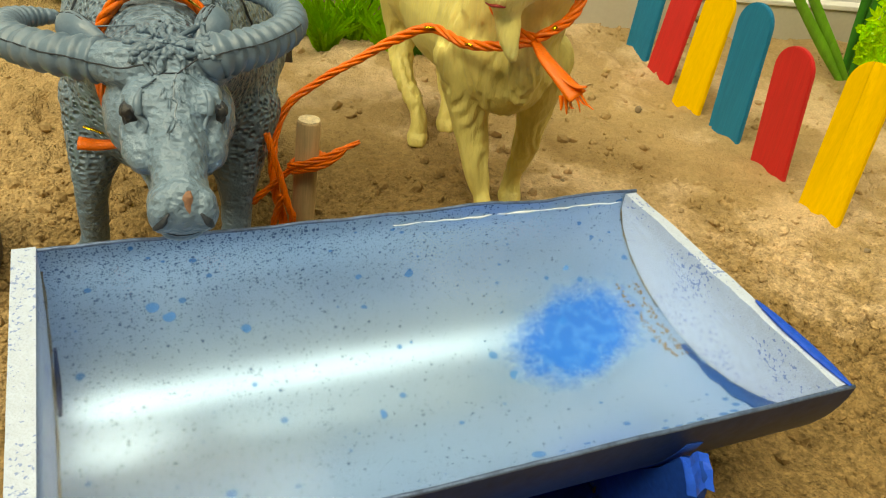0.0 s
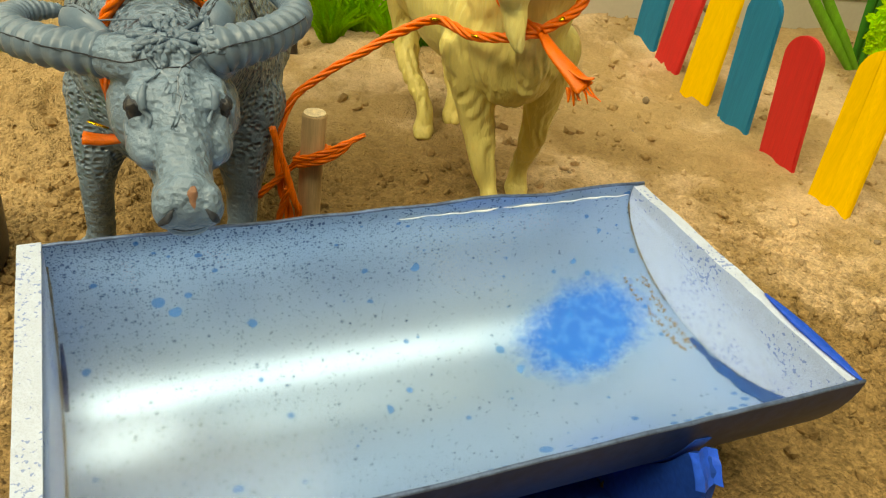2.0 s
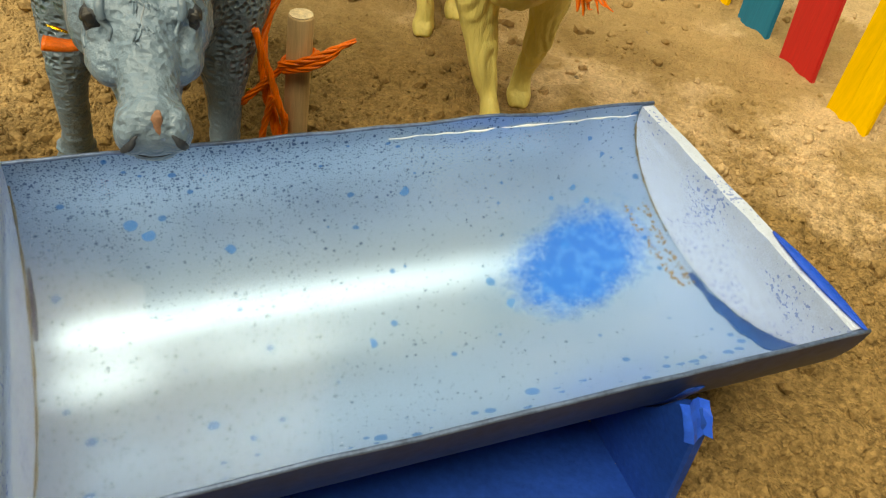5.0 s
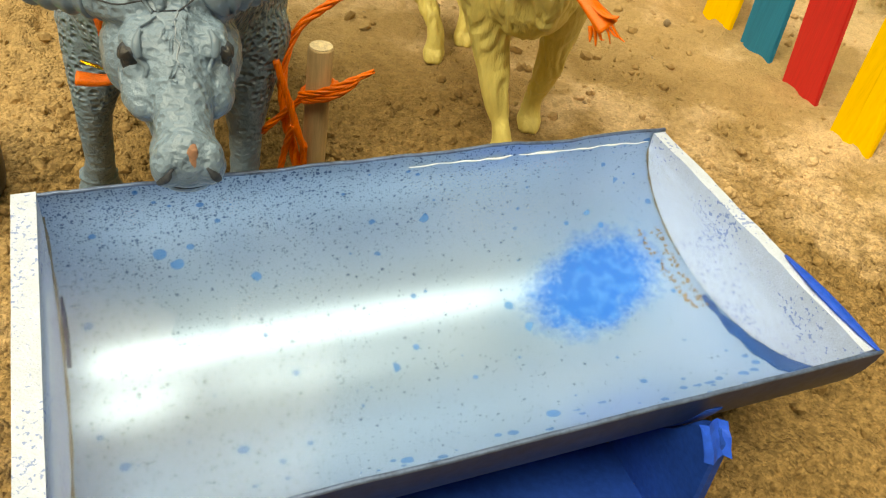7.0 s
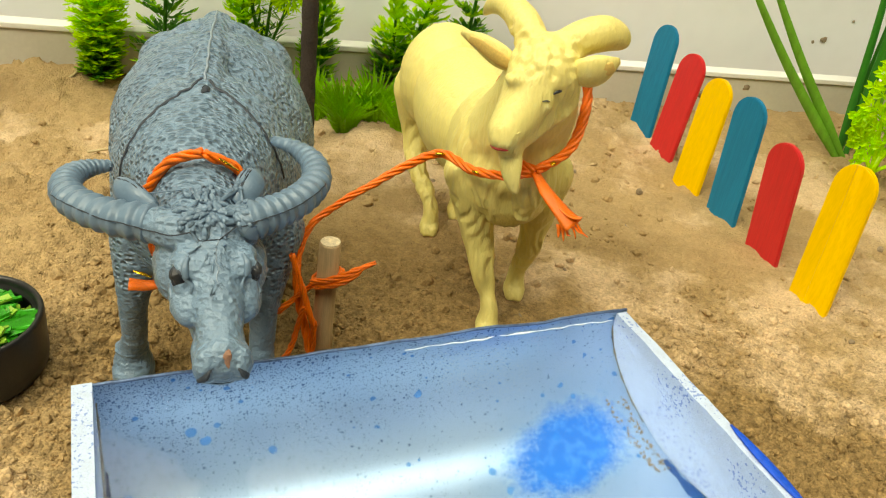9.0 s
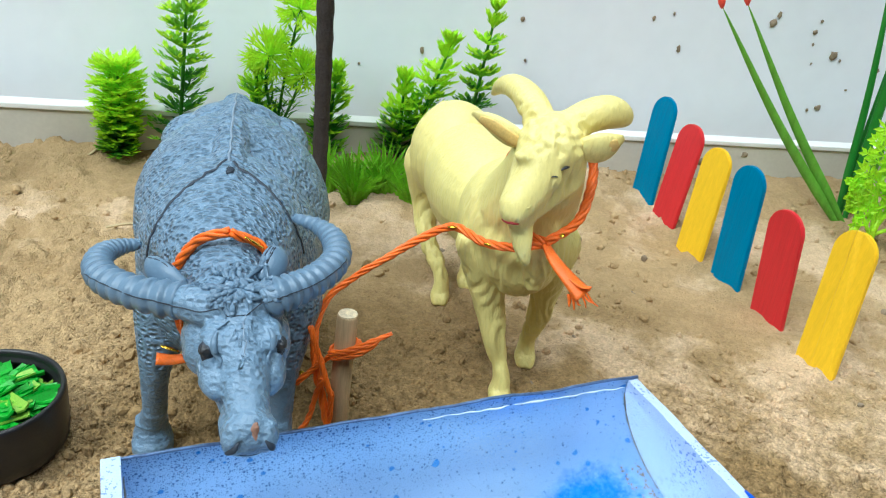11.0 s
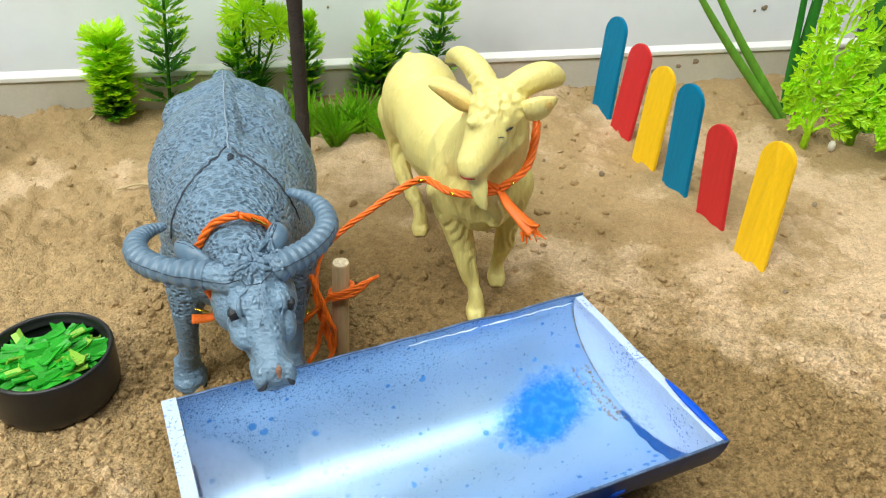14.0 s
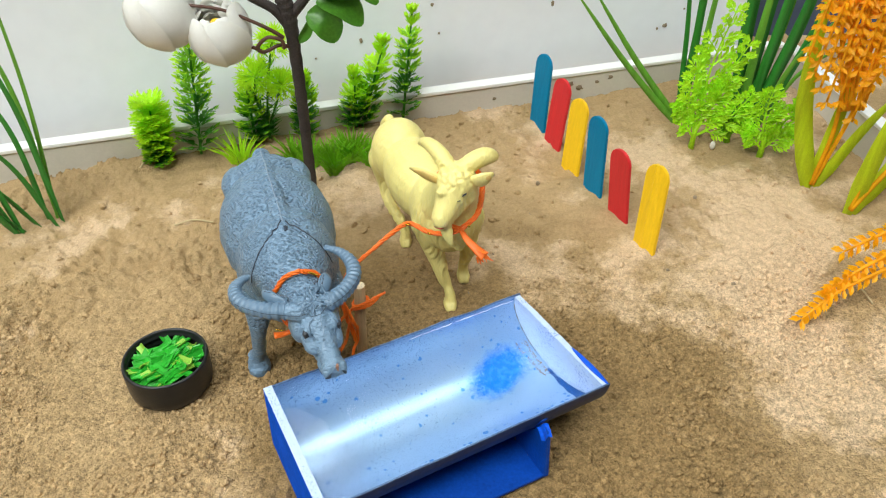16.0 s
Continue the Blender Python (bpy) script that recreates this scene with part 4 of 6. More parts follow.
def build_goat():
    bm = bmesh.new()
    d, s = Vector((0.295, -0.955, 0)), Vector((0.955, 0.295, 0))
    turn = Matrix((d, s, Vector((0, 0, 1)))).transposed()
    ell(bm, (-0.0522, 0.0150, 0.0475), (0.0160, 0.0150, 0.0180), turn)
    ell(bm, (-0.0437, -0.010, 0.0465), (0.031, 0.0160, 0.0175), turn)
    ell(bm, (-0.0355, -0.040, 0.0485), (0.0185, 0.0142, 0.0185), turn)
    ell(bm, (-0.0315, -0.049, 0.0460), (0.0085, 0.0116, 0.0140), turn)
    chain(bm, [(-0.033, -0.044, 0.054, 0.0135), (-0.031, -0.052, 0.065, 0.0112), (-0.0305, -0.0585, 0.0745, 0.0092)], 7)
    # head
    ell(bm, (-0.0307, -0.0625, 0.0795), (0.0085, 0.0082, 0.0078), turn)
    chain(bm, [(-0.0315, -0.0640, 0.0785, 0.0078), (-0.0348, -0.0690, 0.0725, 0.0057), (-0.0378, -0.0728, 0.0680, 0.0043)], 6)
    chain(bm, [(-0.0290, -0.0610, 0.0735, 0.0068), (-0.0340, -0.0680, 0.0680, 0.0046), (-0.0368, -0.0722, 0.0648, 0.0032)], 6)
    ell(bm, (-0.0382, -0.0735, 0.0668), (0.0037, 0.0038, 0.0033))
    chain(bm, [(-0.0362, -0.0715, 0.0630, 0.0030), (-0.0350, -0.0728, 0.0585, 0.0024), (-0.0338, -0.0732, 0.0540, 0.0011)], 6, squash=(1, 0.7, 1))
    for sx in (-1, 1):
        ell(bm, (-0.0325 + 0.0050 * sx, -0.0685 + 0.0016 * sx, 0.0788), (0.0026, 0.0022, 0.0018))
        ell(bm, (-0.0312 + 0.0058 * sx, -0.0655 + 0.0018 * sx, 0.0735), (0.0032, 0.0036, 0.0045))
    # horns swept back, ears to the sides
    chain(bm, [(-0.0335, -0.0600, 0.0830, 0.0040), (-0.0368, -0.0550, 0.0875, 0.0036), (-0.0405, -0.0490, 0.0888, 0.0030), (-0.0432, -0.0430, 0.0870, 0.0021), (-0.0448, -0.0395, 0.0840, 0.0009)], 7)
    chain(bm, [(-0.0285, -0.0615, 0.0835, 0.0038), (-0.0238, -0.0600, 0.0865, 0.0040), (-0.0190, -0.0585, 0.0878, 0.0040), (-0.0155, -0.0570, 0.0870, 0.0030), (-0.0138, -0.0560, 0.0858, 0.0016)], 7)
    # beard fringe on the chest
    chain(bm, [(-0.0300, -0.0575, 0.060, 0.005), (-0.0290, -0.0590, 0.050, 0.0045), (-0.0285, -0.0570, 0.041, 0.003)], 6)
    # legs
    def leg(rows, foot):
        chain(bm, rows, 8)
        x, y = foot
        z = sand_z(x, y) - 0.0004
        chain(bm, [rows[-1], (x, y, z + 0.007, 0.0029), (x, y - 0.0006, z + 0.003, 0.0034)], 6, squash=(0.9, 1.1, 0.8))
        for sx in (-1, 1):
            ell(bm, (x + 0.0013 * sx, y - 0.0014, z + 0.0022), (0.0021, 0.0046, 0.0024))
            ell(bm, (x + 0.0012 * sx, y - 0.0036, z + 0.0012), (0.0018, 0.0030, 0.0014))

    leg([(-0.0415, -0.0445, 0.044, 0.0082), (-0.0390, -0.0460, 0.030, 0.0048), (-0.0358, -0.0480, 0.018, 0.0035), (-0.0335, -0.0485, 0.010, 0.0027)], (-0.0318, -0.0500))
    leg([(-0.0225, -0.0400, 0.044, 0.0078), (-0.0218, -0.0380, 0.030, 0.0046), (-0.0220, -0.0350, 0.018, 0.0035), (-0.0230, -0.0315, 0.010, 0.0027)], (-0.0233, -0.0302))
    leg([(-0.0600, 0.0185, 0.042, 0.0090), (-0.0600, 0.0190, 0.028, 0.0052), (-0.0580, 0.0120, 0.017, 0.0034), (-0.0530, 0.0040, 0.010, 0.0027)], (-0.0513, 0.0015))
    leg([(-0.0450, 0.0220, 0.042, 0.0090), (-0.0445, 0.0240, 0.028, 0.0055), (-0.0445, 0.0220, 0.017, 0.0034), (-0.0430, 0.0160, 0.010, 0.0027)], (-0.0425, 0.0140))
    chain(bm, [(-0.0570, 0.0300, 0.058, 0.003), (-0.0590, 0.0345, 0.052, 0.003), (-0.0590, 0.0355, 0.044, 0.0015)], 6)
    bm = melt(bm, 0.0005, 12)
    curl = lambda p: Vector((p.x * 560 + 0.9 * math.sin(p.z * 300 + p.x * 300), p.y * 560, p.z * 70))
    # long hair on chest and legs, a woolly brow, a nearly smooth flank
    tool(bm, curl, 0.00048, lambda p: max(0.05, step01(-p.y, 0.040, 0.048) * (1 - step01(p.z, 0.056, 0.062)), 1 - step01(p.z, 0.026, 0.036)) * step01(p.z, 0.004, 0.010))
    tool(bm, lambda p: p * 520, 0.0005, lambda p: step01(p.z, 0.0785, 0.0815) * (1 - step01(p.z, 0.0865, 0.088)) * (1 - step01(abs(p.x + 0.0315), 0.0075, 0.0095)))
    tool(bm, lambda p: Vector((p.x * 420, p.y * 420, p.z * 200)), 0.0007, lambda p: 0.9 * step01(p.x, -0.0325, -0.0290) * step01(-p.y, 0.060, 0.064) * step01(p.z, 0.062, 0.065) * (1 - step01(p.z, 0.077, 0.079)))
    # cupped ears
    def ear(rows, up, inner):
        sweep(bm, spline(rows, 7), 12, 0.45, up=up)
        o = Vector(up).normalized() * 0.0010
        sweep(bm, [(r[0] + o.x, r[1] + o.y, r[2] + o.z, r[3] * 0.6) for r in spline(rows, 7)][3:-3], 10, 0.25, up=up, mat_index=1 if inner else 0)

    ear([(-0.0262, -0.0640, 0.0795, 0.0020), (-0.0226, -0.0662, 0.0808, 0.0040), (-0.0192, -0.0668, 0.0826, 0.0036), (-0.0158, -0.0664, 0.0846, 0.0008)], (0.2, -0.9, -0.25), True)
    ear([(-0.0365, -0.0615, 0.0785, 0.0018), (-0.0410, -0.0605, 0.0803, 0.0029), (-0.0455, -0.0590, 0.0823, 0.0023), (-0.0502, -0.0580, 0.0838, 0.0006)], (-0.1, -0.9, -0.2), True)
    return bm


G_DETAILS = [
    ([(-0.0290, -0.0715, 0.0770, 0.0003), (-0.0283, -0.0706, 0.0775, 0.0007), (-0.0276, -0.0695, 0.0777, 0.0003)], 0.0, 6, 0.5, 2),
    ([(-0.0310, -0.0735, 0.0757, 0.0002), (-0.0304, -0.0730, 0.0758, 0.0003), (-0.0298, -0.0725, 0.0757, 0.0002)], 0.0, 6, 0.5, 2),
    ([(-0.0405, -0.0745, 0.0652, 0.0003), (-0.0390, -0.0770, 0.0645, 0.0006), (-0.0370, -0.0765, 0.0647, 0.0003)], 0.0, 6, 0.6, 3),
    ([(-0.0360, -0.0775, 0.0690, 0.0003), (-0.0352, -0.0770, 0.0692, 0.0006), (-0.0346, -0.0762, 0.0697, 0.0003)], -0.0003, 6, 0.4, 0),
]
figure("toy_goat", build_goat(), [M_GOAT, M_INEAR, M_EYE, M_MOUTH],
       "pale cream-yellow moulded plastic goat figure standing on sand", "toy animal", G_DETAILS)

# ---------------------------------------------------------------- ropes, stake


def rope(bm, rows, strands=2, turns=150.0, n=10, flat=0.75):
    """Twisted raffia strands along rows of x, y, z, radius; turns a metre."""
    path = spline(rows, n)
    dist, phase = 0.0, []
    for i, p in enumerate(path):
        if i:
            dist += float(np.linalg.norm(p[:3] - path[i - 1][:3]))
        phase.append(dist * turns * 2 * math.pi)
    strands *= 2
    for k in range(strands):
        out = []
        for i, p in enumerate(path):
            tan = Vector(path[min(i + 1, len(path) - 1)][:3] - path[max(i - 1, 0)][:3]).normalized()
            a = tan.orthogonal().normalized() if abs(tan.z) > 0.9 else tan.cross(Vector((0, 0, 1))).normalized()
            b = tan.cross(a)
            w = phase[i] + 2 * math.pi * k / strands
            c = Vector(p[:3].tolist()) + (a * math.cos(w) + b * math.sin(w)) * float(p[3]) * (0.5 + 0.08 * math.sin(k * 2 + i * 0.7))
            out.append((*c, p[3] * 0.46))
        sweep(bm, out, 8, flat)


bm = bmesh.new()
rope(bm, [bl(0.0310, 0.0012, 0.0685, 0.00116), bl(0.0297, 0.0074, 0.0644, 0.00116), bl(0.0300, 0.0100, 0.0560, 0.00108), bl(0.0330, 0.0075, 0.0480, 0.00108), bl(0.0350, 0.0010, 0.0440, 0.00116), bl(0.0345, -0.0060, 0.0455, 0.00116),
          bl(0.0275, -0.0098, 0.0500, 0.00108), bl(0.0265, -0.0105, 0.0555, 0.00108), bl(0.0292, -0.0086, 0.0606, 0.00116), bl(0.0300, -0.0045, 0.0664, 0.00116), bl(0.0310, 0.0012, 0.0685, 0.00116)], 2, 75)
sweep(bm, spline([bl(0.0352, -0.0030, 0.0436, 0.0009), bl(0.0360, -0.0090, 0.0430, 0.0014), bl(0.0362, -0.0128, 0.0434, 0.0017)], 6), 8, 0.55)
collar = base_of("rope_collar", bl(0.03, 0, 0.045)[:3], "orange twisted raffia rope collar round the buffalo's neck", "rope")
part("cord", bm, M_ROPE, collar)
bm = bmesh.new()
sweep(bm, spline([bl(0.0358, -0.0118, 0.0462, 0.0003), bl(0.0364, -0.0104, 0.0460, 0.0005), bl(0.0369, -0.0085, 0.0455, 0.0003)], 5), 6, 0.3)
part("tinsel", bm, M_GOLD, collar, "gold tinsel thread")
bm = bmesh.new()
sweep(bm, spline([bl(0.0320, 0.0040, 0.0680, 0.0004), bl(0.0320, 0.0058, 0.0668, 0.0006), bl(0.0318, 0.0075, 0.0655, 0.0003)], 5), 6, 0.3)
part("tinsel", bm, M_GOLD, collar, "gold tinsel glint")

goat_rope = base_of("goat_tether", (-0.029, -0.066, 0.056), "orange twisted raffia tether from the goat's neck to the stake", "rope")
bm = bmesh.new()
rope(bm, [(-0.0290, -0.0665, 0.0565, 0.00138), (-0.0215, -0.0625, 0.0612, 0.00138), (-0.0188, -0.0570, 0.0690, 0.00138), (-0.0195, -0.0515, 0.0745, 0.00126), (-0.0255, -0.0480, 0.0785, 0.00126), (-0.0340, -0.0475, 0.0760, 0.00126),
          (-0.0400, -0.0510, 0.0690, 0.00126), (-0.0390, -0.0575, 0.0620, 0.00126), (-0.0345, -0.0635, 0.0575, 0.00138), (-0.0290, -0.0665, 0.0565, 0.00138)], 2, 75)
part("collar", bm, M_ROPE, goat_rope)
bm = bmesh.new()
rope(bm, [(-0.0290, -0.0660, 0.0560, 0.00138), (-0.0345, -0.0665, 0.0545, 0.00138), (-0.0430, -0.0610, 0.0520, 0.00138), (-0.0510, -0.0550, 0.0525, 0.00138), (-0.0590, -0.0580, 0.0497, 0.00138),
          (-0.0670, -0.0625, 0.0452, 0.00112), (-0.0740, -0.0660, 0.0410, 0.00110), (-0.0796, -0.0695, 0.0365, 0.00110), (-0.0822, -0.0740, 0.0290, 0.00126), (-0.0810, -0.0775, 0.0210, 0.00126),
          (-0.0788, -0.0795, 0.0130, 0.00126), (-0.0770, -0.0805, 0.0060, 0.00126)], 2, 75)
part("line", bm, M_ROPE, goat_rope)
bm = bmesh.new()
sweep(bm, spline([(-0.0290, -0.0665, 0.0562, 0.0010), (-0.0265, -0.0710, 0.0540, 0.0016), (-0.0230, -0.0745, 0.0515, 0.0020), (-0.0195, -0.0770, 0.0490, 0.0026)], 6), 8, 0.3, up=(0.3, -0.9, 0.3))
sweep(bm, spline([(-0.0240, -0.0735, 0.0522, 0.0008), (-0.0205, -0.0762, 0.0510, 0.0010), (-0.0183, -0.0775, 0.0515, 0.0007)], 5), 6, 0.3)
for k in range(6):
    fx = -0.0006 + 0.0007 * (k - 2.5)
    sweep(bm, spline([(-0.0205 + fx, -0.0764, 0.0496 + fx * 0.4, 0.0006), (-0.0190 + fx * 1.5, -0.0772, 0.0484 - 0.0006 * (k % 3) + fx * 0.5, 0.0005), (-0.0180 + fx * 1.9, -0.0778, 0.0474 - 0.0011 * (k % 2) + fx * 0.6, 0.0002)], 3), 5, 0.4)
part("frayed_end", bm, M_ROPE, goat_rope, "flat frayed orange rope end")
for p, q in (((-0.0500, -0.0562, 0.0532), (-0.0525, -0.0565, 0.0530)), ((-0.0412, -0.0632, 0.0525), (-0.0432, -0.0622, 0.0524)), ((-0.0846, -0.0772, 0.0188), (-0.0838, -0.0785, 0.0172)), ((-0.0262, -0.0700, 0.0600), (-0.0255, -0.0695, 0.0606))):
    bm = bmesh.new()
    sweep(bm, [(*p, 0.0005), (*((Vector(p) + Vector(q)) / 2), 0.0007), (*q, 0.0005)], 6, 0.5)
    part("tinsel", bm, M_GOLD, goat_rope, "gold tinsel glint")

SX, SY = -0.0740, -0.0772
sz = sand_z(SX, SY)
stake = base_of("wooden_stake", (SX, SY, sz), "short round bamboo stake pushed upright into the sand", "stake")
bm = bmesh.new()
sweep(bm, [(SX - 0.0012, SY, sz - 0.008, 0.00255), (SX - 0.0008, SY, 0.012, 0.00255), (SX, SY, 0.0364, 0.00255), (SX, SY, 0.0368, 0.00235)], 18)
part("shaft", bm, M_STAKE, stake)
bm = bmesh.new()
sweep(bm, [(SX, SY, 0.0366, 0.0023), (SX, SY, 0.0370, 0.0023)], 18)
part("cut_end", bm, M_STAKE_END, stake, "pale porous cut end", smooth=False)

knot = base_of("rope_knot", (SX, SY - 0.003, sz), "orange raffia knot tied round the stake with loose tails", "rope")
bm = bmesh.new()
loop = [(SX + 0.0034 * math.cos(w), SY + 0.0034 * math.sin(w), 0.0270 + 0.0013 * math.cos(w) + 0.0001 * i, 0.0008) for i, w in enumerate([2 * math.pi * k / 10 for k in range(11)])]
rope(bm, loop, 2, 95)
part("stake_loop", bm, M_ROPE, knot)
for rows in ([(SX - 0.0036, SY - 0.0026, 0.0268, 0.0009), (SX - 0.0006, SY - 0.0036, 0.0282, 0.00085), (SX + 0.0030, SY - 0.0034, 0.0296, 0.0010), (SX + 0.0064, SY - 0.0030, 0.0316, 0.0009), (SX + 0.0110, SY - 0.0028, 0.0346, 0.0006)],
             [(SX - 0.0030, SY - 0.0030, 0.0258, 0.0008), (SX + 0.0016, SY - 0.0040, 0.0276, 0.0009), (SX + 0.0058, SY - 0.0036, 0.0300, 0.0009), (SX + 0.0085, SY - 0.0030, 0.0330, 0.0005)]):
    bm = bmesh.new()
    rope(bm, rows, 2, 80)
    part("bow", bm, M_ROPE, knot)
for rows in ([(SX - 0.0085, SY - 0.0020, 0.0335, 0.0009), (SX - 0.0060, SY - 0.0030, 0.0262, 0.00085), (SX - 0.0036, SY - 0.0040, 0.0190, 0.0009), (SX - 0.0022, SY - 0.0038, 0.0150, 0.0009)],
             [(SX - 0.0030, SY - 0.0022, 0.0262, 0.0009), (SX - 0.0062, SY - 0.0020, 0.0225, 0.00085), (SX - 0.0100, SY - 0.0028, 0.0186, 0.0010), (SX - 0.0112, SY - 0.0030, 0.0168, 0.0006)],
             [(SX - 0.0046, SY - 0.0040, 0.0205, 0.0009), (SX - 0.0062, SY - 0.0034, 0.0150, 0.00085), (SX - 0.0074, SY - 0.0032, 0.0085, 0.00085), (SX - 0.0098, SY - 0.0036, 0.0030, 0.00085), (SX - 0.0125, SY - 0.0042, -0.0010, 0.0007)],
             [(SX - 0.0024, SY - 0.0036, 0.0160, 0.0009), (SX - 0.0026, SY - 0.0034, 0.0080, 0.00085), (SX - 0.0046, SY - 0.0038, 0.0022, 0.00085), (SX - 0.0056, SY - 0.0044, -0.0030, 0.0008)]):
    bm = bmesh.new()
    rope(bm, rows, 2, 85)
    part("tail", bm, M_ROPE, knot)

# ---------------------------------------------------------------- feeding trough
TROUGH = base_of("water_trough", (TB.x, TB.y, sand_z(TB.x, TB.y)), "half-pipe trough, blue enamel outside and silvery sprayed inside", "trough")


def trough_pt(u, v, w):
    return TB + U * u + V * v + W * w


R_T = (TW * TW / 4 + TD * TD) / (2 * TD)
HALF = math.asin(min(TW / 2 / R_T, 1.0))
if TD > R_T:
    HALF = math.pi - HALF


def arc(k, n, r):
    """A point of the pipe's section, from back rim to front rim: v and w."""
    a = -HALF + 2 * HALF * k / n
    return TW / 2 + r * math.sin(a), (R_T - TD) - r * math.cos(a)


NU, NA, THICK = 60, 36, 0.0007


def end_skew(v):
    return 0.006 * v / TW


def shell(r, name, m, label, flip):
    """One skin of the pipe, with an unevenly cut rim."""
    verts, faces = [], []
    for i in range(NU + 1):
        for k in range(NA + 1):
            v, w = arc(k, NA, r)
            u = (TL + end_skew(v)) * i / NU
            if k in (0, NA):
                w += (0.0005 if k else 0.0008) * noise.noise(Vector((u * 70, k, 1))) + 0.0002 * noise.noise(Vector((u * 260, k, 4)))
            verts.append((u, v, w))
    for i in range(NU):
        for k in range(NA):
            q = (i * (NA + 1) + k, i * (NA + 1) + k + 1, (i + 1) * (NA + 1) + k + 1, (i + 1) * (NA + 1) + k)
            faces.append(q[::-1] if flip else q)
    me = bpy.data.meshes.new(name)
    me.from_pydata(verts, [], faces)
    me.polygons.foreach_set("use_smooth", [True] * len(me.polygons))
    me.materials.append(m)
    ob = new(name, me)
    ob.parent = TROUGH
    ob.matrix_parent_inverse = Matrix.Translation(TROUGH.location).inverted()
    ob.matrix_basis = Matrix(((U.x, V.x, W.x, TB.x), (U.y, V.y, W.y, TB.y), (U.z, V.z, W.z, TB.z), (0, 0, 0, 1)))
    return tagged(ob, label)


shell(R_T, "liner", M_LINER, "silvery pale-blue inside with blue spray", False)
shell(R_T + THICK, "outer_shell", M_SHELL, "dark navy outside of the pipe", True)
# cut edges of the pipe
for nm, k in (("back_edge", 0), ("front_edge", NA)):
    bm = bmesh.new()
    rows = []
    for i in range(NU + 1):
        v, w = arc(k, NA, R_T + THICK / 2)
        u = (TL + end_skew(v)) * i / NU
        w += (0.0005 if k else 0.0008) * noise.noise(Vector((u * 70, k, 1))) + 0.0002 * noise.noise(Vector((u * 260, k, 4)))
        rows.append((*trough_pt(u, v, w), THICK * 0.56))
    sweep(bm, rows, 8)
    part(nm, bm, M_EDGE, TROUGH)


def end_plate(name, u0, u1, rect, label):
    """Foam end board: follows the pipe, or runs down square to the sand."""
    bm = bmesh.new()
    rows = []
    if rect:
        for k in range(21):
            rows.append((TW * k / 20 - 0.0004, 0.0006))
        for k in range(13):
            rows.append((TW + 0.0004 - 0.0, 0.0006 - 0.037 * (k + 1) / 13))
        for k in range(13):
            rows.append((-0.0004, 0.0006 - 0.037 * (13 - k) / 13))
    else:
        for k in range(NA + 1):
            rows.append(arc(k, NA, R_T - 0.0003))
        for k in range(1, 20):
            rows.append((TW * (1 - k / 20), 0.00008 * math.sin(k * 0.9)))
    rings = []
    for u in (u0, u1):
        rings.append([bm.verts.new(trough_pt(u + end_skew(v) * (u0 > 0.05), v, w + 0.00025 * noise.noise(Vector((v * 300, u * 900, w * 80))))) for v, w in rows])
    n = len(rows)
    for k in range(n):
        bm.faces.new((rings[0][k], rings[0][(k + 1) % n], rings[1][(k + 1) % n], rings[1][k]))
    bm.faces.new(rings[0][::-1])
    bm.faces.new(rings[1])
    bmesh.ops.recalc_face_normals(bm, faces=bm.faces)
    bm.normal_update()
    outward = -U if rect else U
    for f in bm.faces:
        f.material_index = 1 if f.normal.dot(outward) > 0.5 or (rect and f.normal.z < 0.5 and abs(f.normal.dot(U)) < 0.5) else 0
    return part(name, bm, [M_FOAM, M_BOARD], TROUGH, label, smooth=False)


end_plate("left_end_board", -0.0002, 0.0032, True, "white foam end board, blue outside, standing on sand")
end_plate("right_end_board", TL - 0.0030, TL - 0.0004, False, "white foam end board with blue mist")
# glue line and paint smear where the far end board meets the pipe
bm = bmesh.new()
sweep(bm, [(*trough_pt(TL - 0.0031 + end_skew(arc(k, NA, R_T)[0]), *arc(k, NA, R_T - 0.0002)), 0.00017 + 0.0001 * math.sin(k * 2.3)) for k in range(2, 15)], 6)
part("glue_line", bm, M_GLUE, TROUGH, "brown dried glue line")
bm = bmesh.new()
rows = []
for k in range(18, 31):
    t = (k - 18) / 12
    rows.append((*trough_pt(TL - 0.0040 - 0.0010 * t + end_skew(arc(k, NA, R_T)[0]), *arc(k, NA, R_T - 0.0001)), 0.0005 + 0.0027 * t ** 1.1 * (1 if t < 0.93 else 0.55) + 0.00035 * math.sin(k * 2.1)))
sweep(bm, rows, 10, 0.10, up=(W + 0.25 * -V))
part("paint_smear", bm, M_SMEAR, TROUGH, "thick blue paint smear")
bm = bmesh.new()
sweep(bm, [(*trough_pt(TL - 0.0008 + end_skew(v), v, 0.0003), 0.0002 + 0.0011 * math.sin(math.pi * (v - 0.035) / 0.022) ** 0.7) for v in (0.0352, 0.037, 0.040, 0.044, 0.048, 0.052, 0.055, 0.0565)], 8, 0.35)
part("edge_paint", bm, M_BLUE, TROUGH, "blue paint run along the board edge")
bm = bmesh.new()
sweep(bm, [(*trough_pt(0.0034, *arc(k, NA, R_T - 0.0001)), 0.00010 + 0.00016 * (0.5 + 0.5 * math.sin(k * 1.7))) for k in range(2, 30)], 6)
part("glue_line", bm, M_GLUE, TROUGH, "brown dried glue line")
bm = bmesh.new()
sweep(bm, [(*trough_pt(0.0040, *arc(k, NA, R_T - 0.0001)), 0.0001 + 0.00035 * math.sin(math.pi * (k - 8.5) / 6.5)) for k in (9, 10, 11, 12, 13, 14)], 8, 0.3, up=W)
